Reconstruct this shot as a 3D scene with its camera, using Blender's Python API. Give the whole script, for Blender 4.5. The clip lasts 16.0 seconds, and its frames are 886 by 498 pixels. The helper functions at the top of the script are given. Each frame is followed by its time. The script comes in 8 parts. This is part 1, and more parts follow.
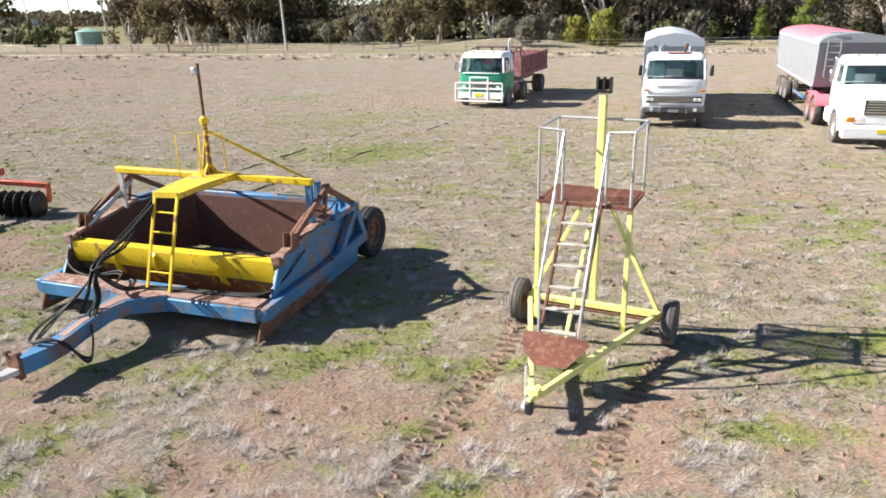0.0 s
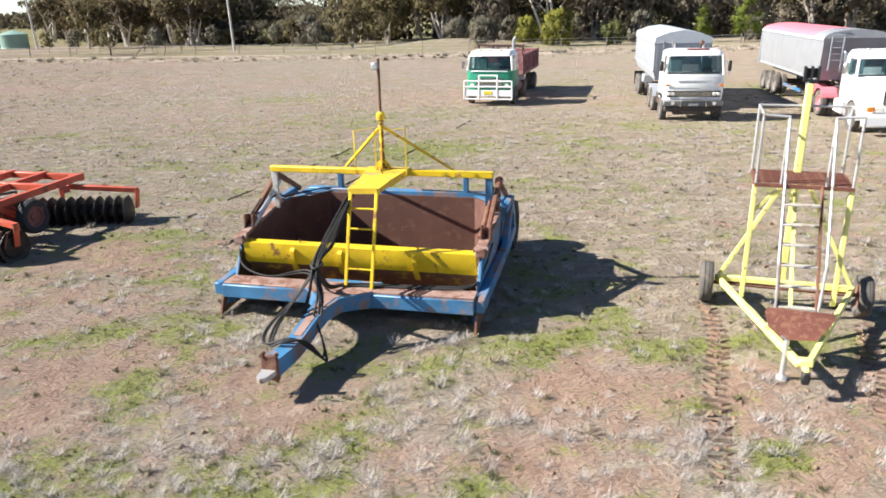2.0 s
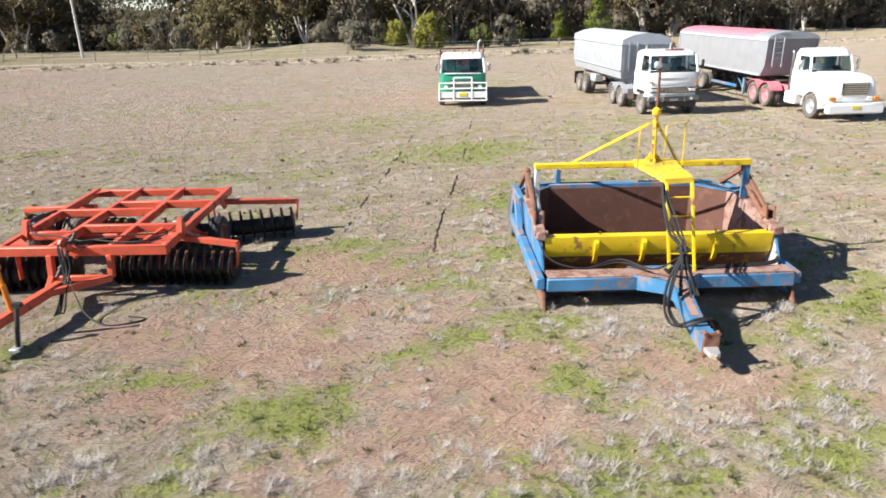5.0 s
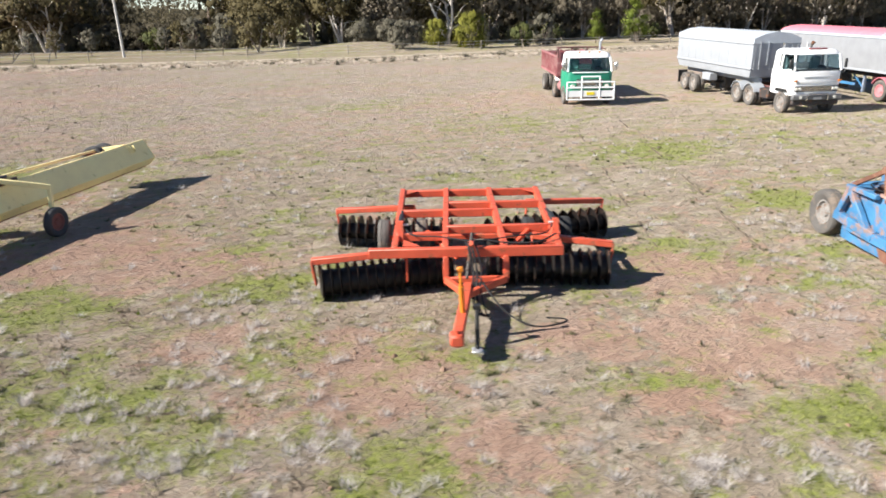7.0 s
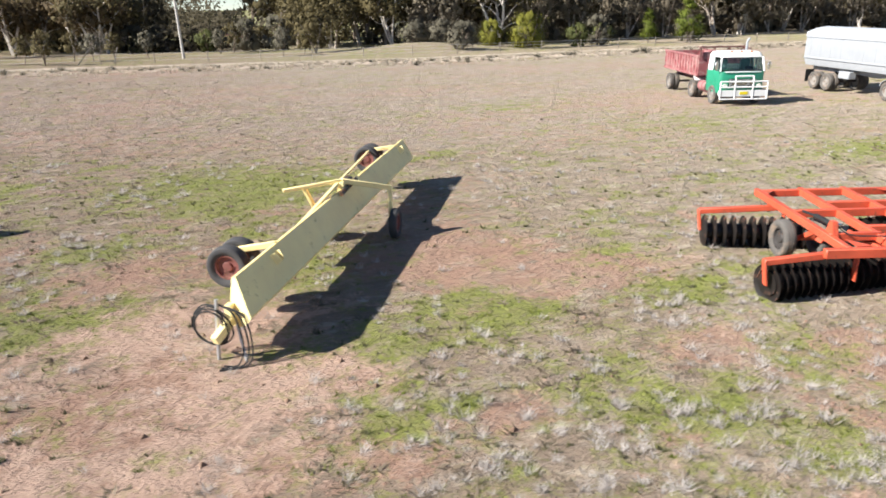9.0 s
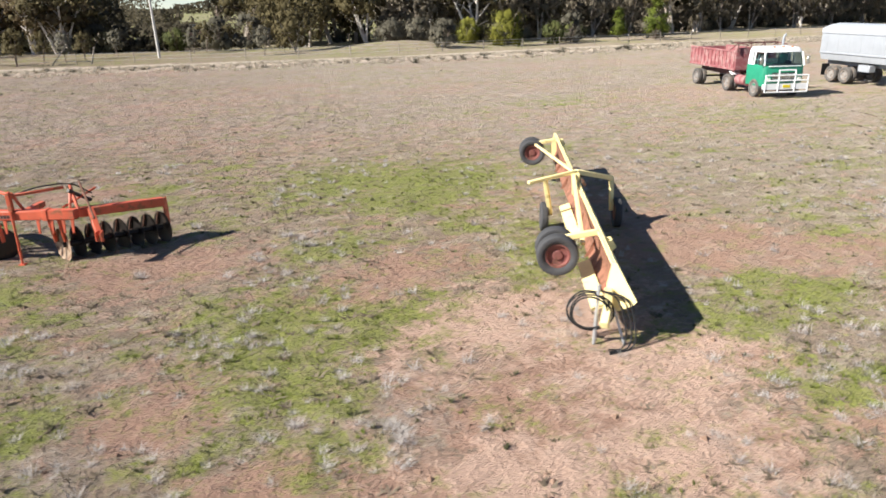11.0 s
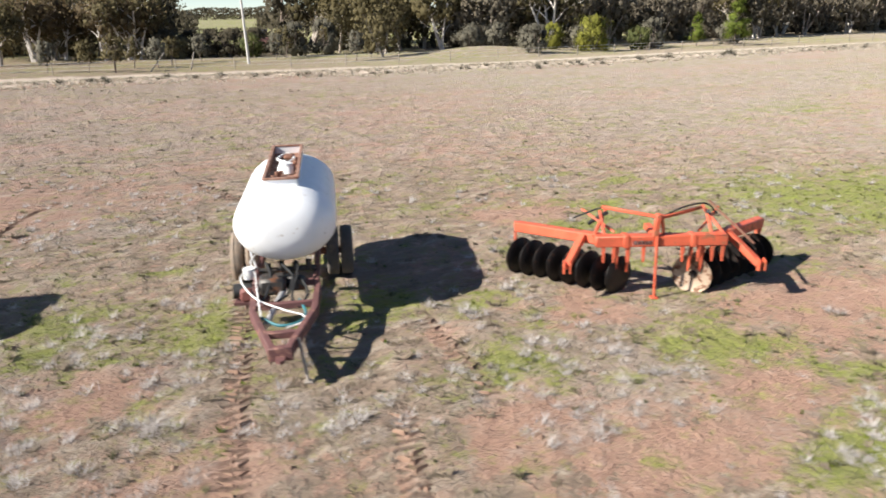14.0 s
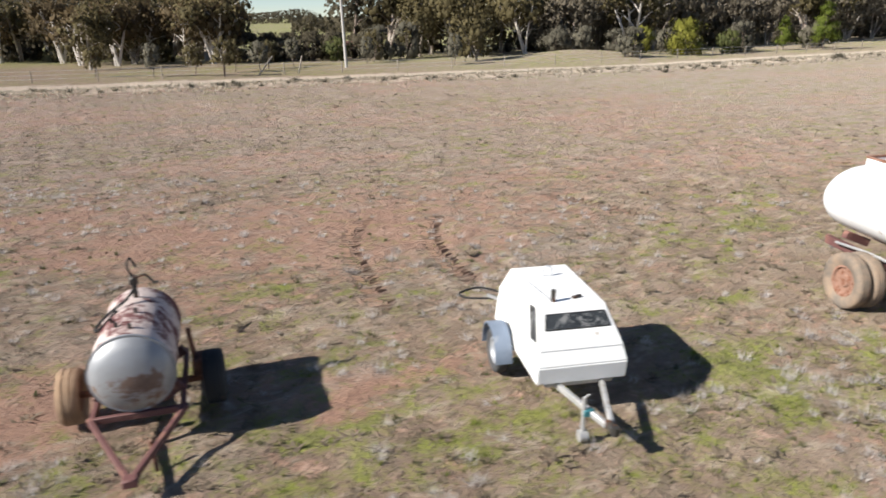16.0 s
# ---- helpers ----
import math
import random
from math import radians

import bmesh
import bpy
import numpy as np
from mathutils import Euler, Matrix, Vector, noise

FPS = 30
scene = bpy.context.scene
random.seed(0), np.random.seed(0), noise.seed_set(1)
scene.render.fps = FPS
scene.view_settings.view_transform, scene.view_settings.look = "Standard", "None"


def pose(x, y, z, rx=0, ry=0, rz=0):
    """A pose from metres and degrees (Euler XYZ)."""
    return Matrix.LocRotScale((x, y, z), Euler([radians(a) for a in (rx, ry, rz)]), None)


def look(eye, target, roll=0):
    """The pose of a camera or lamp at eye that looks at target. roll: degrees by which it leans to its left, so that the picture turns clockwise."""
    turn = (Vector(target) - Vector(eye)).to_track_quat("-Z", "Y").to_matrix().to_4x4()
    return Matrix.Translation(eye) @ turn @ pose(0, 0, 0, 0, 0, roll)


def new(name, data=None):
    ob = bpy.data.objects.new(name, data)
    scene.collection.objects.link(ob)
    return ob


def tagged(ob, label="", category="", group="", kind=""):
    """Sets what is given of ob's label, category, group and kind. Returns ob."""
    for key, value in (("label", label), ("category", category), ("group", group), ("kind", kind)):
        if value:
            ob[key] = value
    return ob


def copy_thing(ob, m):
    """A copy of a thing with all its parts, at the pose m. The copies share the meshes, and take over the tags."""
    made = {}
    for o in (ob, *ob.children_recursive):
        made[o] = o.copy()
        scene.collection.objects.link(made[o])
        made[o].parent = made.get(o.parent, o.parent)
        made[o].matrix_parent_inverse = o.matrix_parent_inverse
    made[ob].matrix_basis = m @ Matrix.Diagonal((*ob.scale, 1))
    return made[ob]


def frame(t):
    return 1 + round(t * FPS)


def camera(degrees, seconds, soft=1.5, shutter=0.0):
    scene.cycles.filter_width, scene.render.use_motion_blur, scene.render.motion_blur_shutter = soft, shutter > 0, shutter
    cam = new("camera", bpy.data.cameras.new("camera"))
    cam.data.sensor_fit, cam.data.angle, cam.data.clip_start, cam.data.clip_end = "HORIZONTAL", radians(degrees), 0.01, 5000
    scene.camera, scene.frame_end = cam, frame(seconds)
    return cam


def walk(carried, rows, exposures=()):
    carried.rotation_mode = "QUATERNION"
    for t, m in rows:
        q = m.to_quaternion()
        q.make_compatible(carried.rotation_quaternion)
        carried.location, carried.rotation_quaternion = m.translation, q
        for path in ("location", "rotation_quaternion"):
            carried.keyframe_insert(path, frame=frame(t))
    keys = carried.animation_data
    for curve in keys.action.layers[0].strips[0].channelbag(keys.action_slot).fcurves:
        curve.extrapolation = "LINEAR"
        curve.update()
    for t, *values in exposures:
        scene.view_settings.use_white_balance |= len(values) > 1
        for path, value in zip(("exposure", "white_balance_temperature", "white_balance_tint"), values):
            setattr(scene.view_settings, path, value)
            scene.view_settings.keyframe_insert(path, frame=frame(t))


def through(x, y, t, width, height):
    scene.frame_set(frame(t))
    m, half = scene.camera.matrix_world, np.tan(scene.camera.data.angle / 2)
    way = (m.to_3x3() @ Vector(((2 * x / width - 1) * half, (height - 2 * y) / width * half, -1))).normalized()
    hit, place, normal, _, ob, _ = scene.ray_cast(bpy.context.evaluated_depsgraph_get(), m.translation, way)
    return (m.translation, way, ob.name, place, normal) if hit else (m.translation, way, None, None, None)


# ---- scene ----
cam = camera(64.0, 16.0, 1.7, 0.24)
PATH = [
    (0, (0.56, -0.067, 4.703), (0.525, 1.824, 4.052), -1.1),
    (0.5, (-0.307, -0.088, 4.69), (-0.327, 1.803, 4.04), -1.1),
    (1, (-1.343, -0.109, 4.669), (-1.342, 1.783, 4.019), -1.2),
    (1.5, (-2.475, -0.117, 4.662), (-2.398, 1.772, 4.012), -1.2),
    (2, (-3.644, -0.126, 4.682), (-3.478, 1.758, 4.03), -1.2),
    (2.5, (-4.915, -0.066, 4.721), (-4.713, 1.814, 4.067), -1.1),
    (3, (-6.216, 0.018, 4.769), (-5.893, 1.88, 4.114), -1.2),
    (3.2, (-6.71, 0.064, 4.783), (-6.337, 1.916, 4.128), -1.2),
    (5.3, (-12.298, 1.364, 4.794), (-11.653, 3.142, 4.144), -0.9),
    (5.5, (-12.85, 1.537, 4.82), (-12.206, 3.315, 4.169), -0.9),
    (6, (-14.223, 2.025, 4.836), (-13.579, 3.803, 4.186), -0.9),
    (6.5, (-16.018, 2.75, 4.876), (-15.371, 4.527, 4.223), -0.9),
    (7, (-18.086, 3.621, 4.909), (-17.414, 5.388, 4.256), -0.9),
    (7.5, (-20.154, 4.501, 4.907), (-19.475, 6.266, 4.255), -0.9),
    (8, (-21.933, 5.253, 4.904), (-21.249, 7.016, 4.254), -0.9),
    (8.5, (-23.665, 5.965, 4.932), (-22.984, 7.73, 4.282), -1.0),
    (9, (-25.345, 6.61, 4.975), (-24.663, 8.374, 4.324), -1.0),
    (9.2, (-25.94, 6.843, 4.975), (-25.258, 8.608, 4.325), -1.0),
    (11.3, (-32.561, 9.442, 4.994), (-31.687, 11.118, 4.339), -1.0),
    (11.5, (-33.264, 9.744, 4.958), (-32.381, 11.416, 4.306), -1.0),
    (12, (-34.892, 10.456, 4.916), (-34.003, 12.127, 4.271), -0.7),
    (12.5, (-36.697, 11.527, 4.893), (-35.808, 13.199, 4.249), -0.8),
    (13, (-38.449, 13.006, 4.896), (-37.56, 14.679, 4.252), -0.7),
    (13.5, (-40.123, 14.807, 4.899), (-39.237, 16.482, 4.258), -0.8),
    (14, (-41.793, 16.693, 4.904), (-40.909, 18.369, 4.264), -0.9),
    (14.5, (-43.702, 18.685, 4.881), (-42.816, 20.362, 4.246), -0.8),
    (15, (-45.751, 20.565, 4.832), (-44.869, 22.246, 4.203), -0.8),
    (15.5, (-48.058, 22.067, 4.856), (-47.183, 23.752, 4.228), -0.9),
    (16, (-50.461, 23.113, 4.865), (-49.587, 24.798, 4.237), -0.9),
]
walk(cam, [(t, look(eye, target, roll)) for t, eye, target, roll in PATH],
     [(0, 1.36), (2.5, 1.34), (5.5, 1.21), (9, 1.15), (11.5, 1.01), (12.5, 1.06), (13.5, 1.12), (14.5, 1.06), (15.3, 0.77), (16, 0.78)])

# ---- light ----
SUN_TO = Vector((-1.46, 0.13, 1.0)).normalized()
sun = new("sun", bpy.data.lights.new("sun", "SUN"))
sun.data.energy, sun.data.angle, sun.data.color = 5.0, radians(0.55), (1.0, 0.95, 0.87)
sun.matrix_world = look(SUN_TO * 60, (0, 0, 0))
world = bpy.data.worlds.new("sky")
scene.world = world
world.use_nodes = True
wt = world.node_tree
sky = wt.nodes.new("ShaderNodeTexSky")
sky.sky_type, sky.sun_disc = "NISHITA", False
sky.sun_elevation, sky.sun_rotation = math.asin(SUN_TO.z), math.atan2(SUN_TO.x, SUN_TO.y)
sky.air_density, sky.dust_density, sky.ozone_density = 0.6, 0.0, 1.5
wt.links.new(sky.outputs[0], wt.nodes["Background"].inputs[0])
wt.nodes["Background"].inputs[1].default_value = 0.062


# ---- materials ----
def nodes(name):
    m = bpy.data.materials.new(name)
    m.use_nodes = True
    t = m.node_tree
    return m, t, t.nodes["Principled BSDF"]


def put(t, kind, **values):
    n = t.nodes.new(kind)
    for k, v in values.items():
        key = int(k[1:]) if k[0] == "i" and k[1:].isdigit() else k.replace("_", " ")
        n.inputs[key].default_value = v
    return n


def mix(t, fac, a, b, how="MIX"):
    n = t.nodes.new("ShaderNodeMix")
    n.data_type, n.blend_type = "RGBA", how
    for i, v in ((0, fac), (6, a), (7, b)):
        if isinstance(v, bpy.types.NodeSocket):
            t.links.new(v, n.inputs[i])
        else:
            n.inputs[i].default_value = v if i == 0 else (*v[:3], 1)
    return n.outputs[2]


def ramp(t, src, lo, hi):
    n = t.nodes.new("ShaderNodeMapRange")
    n.inputs[1].default_value, n.inputs[2].default_value = lo, hi
    t.links.new(src, n.inputs[0])
    return n.outputs[0]


def noise_of(t, scale, detail=4, rough=0.6, stretch=None, dist=0.0, shift=0.0):
    tc = t.nodes.new("ShaderNodeTexCoord")
    src = tc.outputs["Object"]
    if stretch or shift:
        mp = t.nodes.new("ShaderNodeMapping")
        mp.inputs["Scale"].default_value = stretch or (1, 1, 1)
        mp.inputs["Location"].default_value = (shift, shift * 0.7, 0)
        t.links.new(src, mp.inputs[0])
        src = mp.outputs[0]
    n = put(t, "ShaderNodeTexNoise", Scale=scale, Detail=detail, Roughness=rough, Distortion=dist)
    t.links.new(src, n.inputs["Vector"])
    return n.outputs[0]


def surface(name, colour, rough=0.55, metal=0.0, wear=None, amount=0.0, wear_scale=5.0, vary=0.18, bump=0.25, grain=60.0, dust=0.0):
    """Paint, steel or rubber with patchy tone, worn spots, dust and fine relief."""
    m, t, p = nodes(name)
    dark, light = [c * (1 - vary) for c in colour], [min(1, c * (1 + vary)) for c in colour]
    base = mix(t, ramp(t, noise_of(t, 1.7, 3), 0.3, 0.7), dark, light)
    fine = noise_of(t, grain, 3, 0.7)
    base = mix(t, 0.12, base, fine, "OVERLAY")
    rough_out = None
    if wear:
        mask = ramp(t, noise_of(t, wear_scale, 8, 0.72, dist=0.3), 0.62 - 0.32 * amount, 0.68 - 0.30 * amount)
        worn = mix(t, noise_of(t, wear_scale * 5, 4), [c * 0.55 for c in wear], [min(1, c * 1.35) for c in wear])
        base = mix(t, mask, base, worn)
        rough_out = mask
    if dust:
        d = ramp(t, noise_of(t, 2.6, 6, 0.7), 0.75 - 0.5 * dust, 0.95 - 0.3 * dust)
        base = mix(t, d, base, (0.34, 0.24, 0.165))
    t.links.new(base, p.inputs["Base Color"])
    p.inputs["Metallic"].default_value = metal
    if rough_out:
        r = t.nodes.new("ShaderNodeMapRange")
        r.inputs[3].default_value, r.inputs[4].default_value = rough, 0.9
        t.links.new(rough_out, r.inputs[0])
        t.links.new(r.outputs[0], p.inputs["Roughness"])
    else:
        p.inputs["Roughness"].default_value = rough
    b = put(t, "ShaderNodeBump", Strength=bump, Distance=0.004)
    t.links.new(fine, b.inputs["Height"])
    t.links.new(b.outputs[0], p.inputs["Normal"])
    return m


RUST = (0.17, 0.075, 0.04)
M = {
    "ramorange": surface("orange_ram_paint", (0.72, 0.22, 0.02), 0.4, vary=0.06),
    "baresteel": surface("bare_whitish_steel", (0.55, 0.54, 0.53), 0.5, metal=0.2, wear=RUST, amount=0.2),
    "yellow": surface("yellow_paint", (0.74, 0.51, 0.012), 0.5, wear=(0.30, 0.14, 0.05), amount=0.12, wear_scale=4, dust=0.08),
    "wornyellow": surface("rubbed_yellow_tread_paint", (0.70, 0.48, 0.03), 0.6, wear=(0.36, 0.22, 0.14), amount=0.28, wear_scale=4, dust=0.12),
    "mastpaint": surface("rust_streaked_yellow_paint", (0.70, 0.48, 0.02), 0.6, wear=(0.22, 0.09, 0.045), amount=0.6, wear_scale=7),
    "apronrust": surface("yellow_paint_worn_to_rust", (0.42, 0.27, 0.02), 0.65, wear=(0.15, 0.075, 0.035), amount=0.75, wear_scale=3.5),
    "lemon": surface("lemon_paint", (0.80, 0.76, 0.26), 0.5, wear=(0.42, 0.34, 0.16), amount=0.12, wear_scale=6),
    "cream": surface("faded_cream_yellow_paint", (0.97, 0.80, 0.39), 0.65, wear=(0.72, 0.58, 0.25), amount=0.1, wear_scale=3, vary=0.06),
    "blue": surface("worn_blue_paint", (0.052, 0.18, 0.345), 0.5, wear=(0.25, 0.175, 0.16), amount=0.32, wear_scale=2.2, vary=0.28, dust=0.20),
    "orange": surface("orange_red_paint", (0.57, 0.092, 0.044), 0.5, wear=(0.30, 0.09, 0.045), amount=0.2, wear_scale=5, dust=0.12),
    "orange2": surface("faded_orange_paint", (0.56, 0.105, 0.05), 0.55, wear=(0.33, 0.12, 0.06), amount=0.25, wear_scale=5, dust=0.15),
    "rust": surface("rusty_steel", (0.15, 0.066, 0.042), 0.85, wear=(0.23, 0.115, 0.075), amount=0.4, wear_scale=6, vary=0.3, bump=0.5),
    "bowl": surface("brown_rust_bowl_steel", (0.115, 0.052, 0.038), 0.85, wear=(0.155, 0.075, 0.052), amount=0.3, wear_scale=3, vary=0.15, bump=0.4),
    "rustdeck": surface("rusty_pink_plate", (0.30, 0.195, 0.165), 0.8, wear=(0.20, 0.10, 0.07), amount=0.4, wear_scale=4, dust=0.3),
    "rustblade": surface("scoured_rust_blade", (0.30, 0.135, 0.085), 0.75, wear=(0.20, 0.09, 0.055), amount=0.4, wear_scale=4, vary=0.2),
    "mesh": surface("rusty_mesh_steel", (0.15, 0.052, 0.036), 0.85, wear=(0.24, 0.11, 0.07), amount=0.35, wear_scale=14, bump=0.8),
    "rustrim": surface("orange_brown_rust_rim", (0.27, 0.155, 0.112), 0.85, wear=(0.20, 0.085, 0.05), amount=0.4, wear_scale=7),
    "redframe": surface("red_oxide_frame", (0.125, 0.054, 0.050), 0.7, wear=(0.26, 0.13, 0.10), amount=0.25, wear_scale=4, dust=0.2),
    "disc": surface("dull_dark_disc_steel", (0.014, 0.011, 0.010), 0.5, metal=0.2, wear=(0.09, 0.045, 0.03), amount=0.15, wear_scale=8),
    "discedge": surface("rubbed_disc_steel", (0.40, 0.30, 0.22), 0.5, metal=0.4, wear=(0.2, 0.1, 0.06), amount=0.35, wear_scale=9),
    "galv": surface("galvanised_pipe", (0.55, 0.55, 0.55), 0.45, metal=0.5, wear=(0.35, 0.28, 0.22), amount=0.2),
    "treadgrey": surface("weathered_grey_tread", (0.42, 0.40, 0.36), 0.7, wear=(0.30, 0.22, 0.16), amount=0.3, wear_scale=8),
    "alu": surface("weathered_aluminium", (0.50, 0.52, 0.55), 0.45, metal=0.55, vary=0.1),
    "silver": surface("silver_painted_panel", (0.34, 0.35, 0.37), 0.45, metal=0.25, vary=0.08, dust=0.05),
    "white": surface("white_truck_paint", (0.82, 0.82, 0.82), 0.35, vary=0.04, dust=0.06, bump=0.05),
    "whitetub": surface("white_tub_paint", (0.34, 0.36, 0.39), 0.4, vary=0.06, dust=0.06, bump=0.05),
    "tank": surface("white_tank_paint", (0.83, 0.835, 0.84), 0.4, wear=(0.45, 0.38, 0.32), amount=0.02, wear_scale=5, vary=0.04, bump=0.08),
    "box": surface("white_canopy_paint", (0.87, 0.87, 0.86), 0.45, wear=(0.40, 0.33, 0.27), amount=0.0, wear_scale=7, vary=0.04, bump=0.08),
    "green": surface("green_cab_paint", (0.02, 0.24, 0.14), 0.4, vary=0.1, dust=0.05),
    "maroon": surface("maroon_tub_paint", (0.28, 0.095, 0.10), 0.6, wear=(0.38, 0.22, 0.21), amount=0.4, wear_scale=3),
    "pink": surface("faded_red_tarp", (0.66, 0.19, 0.235), 0.7, vary=0.08, bump=0.15),
    "tarp": surface("white_vinyl_tarp", (0.42, 0.45, 0.49), 0.6, vary=0.05),
    "redchassis": surface("faded_red_chassis", (0.58, 0.20, 0.22), 0.45, wear=RUST, amount=0.1, dust=0.1),
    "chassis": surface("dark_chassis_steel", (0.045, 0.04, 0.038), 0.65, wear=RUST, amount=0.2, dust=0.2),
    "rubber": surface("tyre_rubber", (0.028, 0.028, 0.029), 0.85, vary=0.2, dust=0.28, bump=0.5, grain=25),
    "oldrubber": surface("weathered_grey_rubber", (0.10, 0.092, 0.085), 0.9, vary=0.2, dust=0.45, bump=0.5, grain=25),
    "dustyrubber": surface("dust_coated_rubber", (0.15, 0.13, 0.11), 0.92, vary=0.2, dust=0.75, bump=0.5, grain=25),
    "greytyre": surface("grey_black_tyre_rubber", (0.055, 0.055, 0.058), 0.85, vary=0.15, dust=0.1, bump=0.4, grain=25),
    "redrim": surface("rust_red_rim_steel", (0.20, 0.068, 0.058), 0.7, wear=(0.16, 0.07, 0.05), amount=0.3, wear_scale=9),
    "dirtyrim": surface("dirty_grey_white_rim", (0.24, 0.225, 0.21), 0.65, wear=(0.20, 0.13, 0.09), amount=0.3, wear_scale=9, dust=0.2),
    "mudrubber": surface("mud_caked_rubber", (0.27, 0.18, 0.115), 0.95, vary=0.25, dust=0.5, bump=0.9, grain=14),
    "hose": surface("black_hydraulic_hose", (0.012, 0.012, 0.013), 0.75, vary=0.1),
    "whitehose": surface("white_plastic_hose", (0.72, 0.72, 0.70), 0.5, vary=0.06),
    "bluehose": surface("teal_hose", (0.03, 0.16, 0.19), 0.5, vary=0.1),
    "chrome": surface("chrome_steel", (0.75, 0.75, 0.76), 0.18, metal=1.0, vary=0.04, bump=0.02),
    "plate": surface("yellow_plate", (0.75, 0.60, 0.02), 0.5, vary=0.03),
    "black": surface("black_plastic", (0.02, 0.02, 0.02), 0.55, vary=0.1),
    "bumpergrey": surface("dull_grey_bumper_steel", (0.16, 0.16, 0.165), 0.5, metal=0.2, vary=0.15, dust=0.15),
    "lamp": surface("pale_lamp_lens", (0.72, 0.70, 0.64), 0.15, vary=0.04),
    "amber": surface("amber_lens", (0.62, 0.20, 0.03), 0.2, vary=0.04),
    "seat": surface("teal_grey_seat_cloth", (0.10, 0.16, 0.17), 0.9, vary=0.15),
    "drum": surface("faded_red_white_drum", (0.56, 0.47, 0.44), 0.6, wear=(0.13, 0.045, 0.045), amount=0.5, wear_scale=1.3, dust=0.15),
    "drumend": surface("dull_galvanised_drum_end", (0.34, 0.35, 0.37), 0.5, metal=0.35, wear=(0.26, 0.18, 0.14), amount=0.3, wear_scale=1.8, dust=0.2),
    "bluegrey": surface("blue_grey_guard_paint", (0.19, 0.235, 0.31), 0.5, wear=(0.45, 0.45, 0.45), amount=0.15),
    "whitebark": surface("white_gum_bark", (0.60, 0.55, 0.50), 0.9, wear=(0.34, 0.28, 0.24), amount=0.3, wear_scale=1.2, vary=0.15, grain=14, bump=0.5),
    "timber": surface("grey_weathered_timber", (0.30, 0.26, 0.22), 0.9, vary=0.2, bump=0.6, grain=30),
    "concrete": surface("pale_pole_concrete", (0.50, 0.48, 0.45), 0.85, vary=0.1),
    "bark": surface("pale_gum_bark", (0.38, 0.33, 0.28), 0.9, wear=(0.24, 0.18, 0.15), amount=0.35, wear_scale=1.2, vary=0.2, grain=14, bump=0.5),
    "darkbark": surface("dark_rough_bark", (0.20, 0.155, 0.125), 0.95, vary=0.35, grain=12, bump=0.8),
    "tankgreen": surface("pale_green_tank_plastic", (0.22, 0.36, 0.31), 0.6, vary=0.07),
    "red": surface("bright_red_paint", (0.55, 0.045, 0.03), 0.45, vary=0.1),
    "engine": surface("oily_dark_metal", (0.06, 0.055, 0.05), 0.5, metal=0.4, wear=RUST, amount=0.3),
}


def glass(name, tint):
    m, t, p = nodes(name)
    p.inputs["Base Color"].default_value = (*tint, 1)
    p.inputs["Roughness"].default_value, p.inputs["IOR"].default_value = 0.03, 1.45
    p.inputs["Transmission Weight"].default_value = 1.0
    return m


M["glass"] = glass("cab_glass", (0.48, 0.58, 0.60))
M["dirtyglass"] = surface("dark_dusty_glass", (0.045, 0.05, 0.055), 0.2, vary=0.4, wear=(0.22, 0.22, 0.22), amount=0.3, wear_scale=7)


def leaf(name, a, b, through=0.25):
    """Foliage: tone varies clump by clump, some light passes."""
    m, t, p = nodes(name)
    g = t.nodes.new("ShaderNodeNewGeometry")
    o = t.nodes.new("ShaderNodeObjectInfo")
    c = mix(t, g.outputs["Random Per Island"], a, b)
    c = mix(t, ramp(t, o.outputs["Random"], -1.2, 1.0), c, [(x + y) * 0.4 for x, y in zip(a, b)])
    c = mix(t, ramp(t, noise_of(t, 0.6, 3), 0.35, 0.7), c, [x * 0.7 for x in a])
    t.links.new(c, p.inputs["Base Color"])
    p.inputs["Roughness"].default_value, p.inputs["Specular IOR Level"].default_value = 0.75, 0.2
    tr = t.nodes.new("ShaderNodeBsdfTranslucent")
    t.links.new(c, tr.inputs[0])
    ms = t.nodes.new("ShaderNodeMixShader")
    ms.inputs[0].default_value = through
    t.links.new(p.outputs[0], ms.inputs[1])
    t.links.new(tr.outputs[0], ms.inputs[2])
    t.links.new(ms.outputs[0], t.nodes["Material Output"].inputs[0])
    return m


M["gum"] = leaf("olive_gum_leaves", (0.135, 0.112, 0.052), (0.25, 0.205, 0.105), 0.4)
M["gumbrown"] = leaf("brownish_gum_leaves", (0.12, 0.088, 0.046), (0.235, 0.170, 0.094), 0.4)
M["gumdark"] = leaf("dark_gum_leaves", (0.095, 0.082, 0.054), (0.205, 0.172, 0.112), 0.45)
# lighter than the other leaves: haze and sunlight mixed into the colour
M["palescrub"] = leaf("hazed_olive_leaves", (0.19, 0.162, 0.118), (0.36, 0.31, 0.235), 0.45)
M["greybush"] = leaf("grey_green_leaves", (0.14, 0.13, 0.095), (0.25, 0.225, 0.17))
M["darkbush"] = leaf("dull_dark_green_leaves", (0.075, 0.09, 0.03), (0.19, 0.195, 0.065))
M["wattle"] = leaf("yellow_green_leaves", (0.16, 0.17, 0.028), (0.33, 0.30, 0.055))
M["bright"] = leaf("fresh_green_leaves", (0.12, 0.165, 0.025), (0.28, 0.31, 0.06))
M["straw"] = leaf("dry_straw_blades", (0.22, 0.185, 0.125), (0.46, 0.40, 0.31), 0.2)
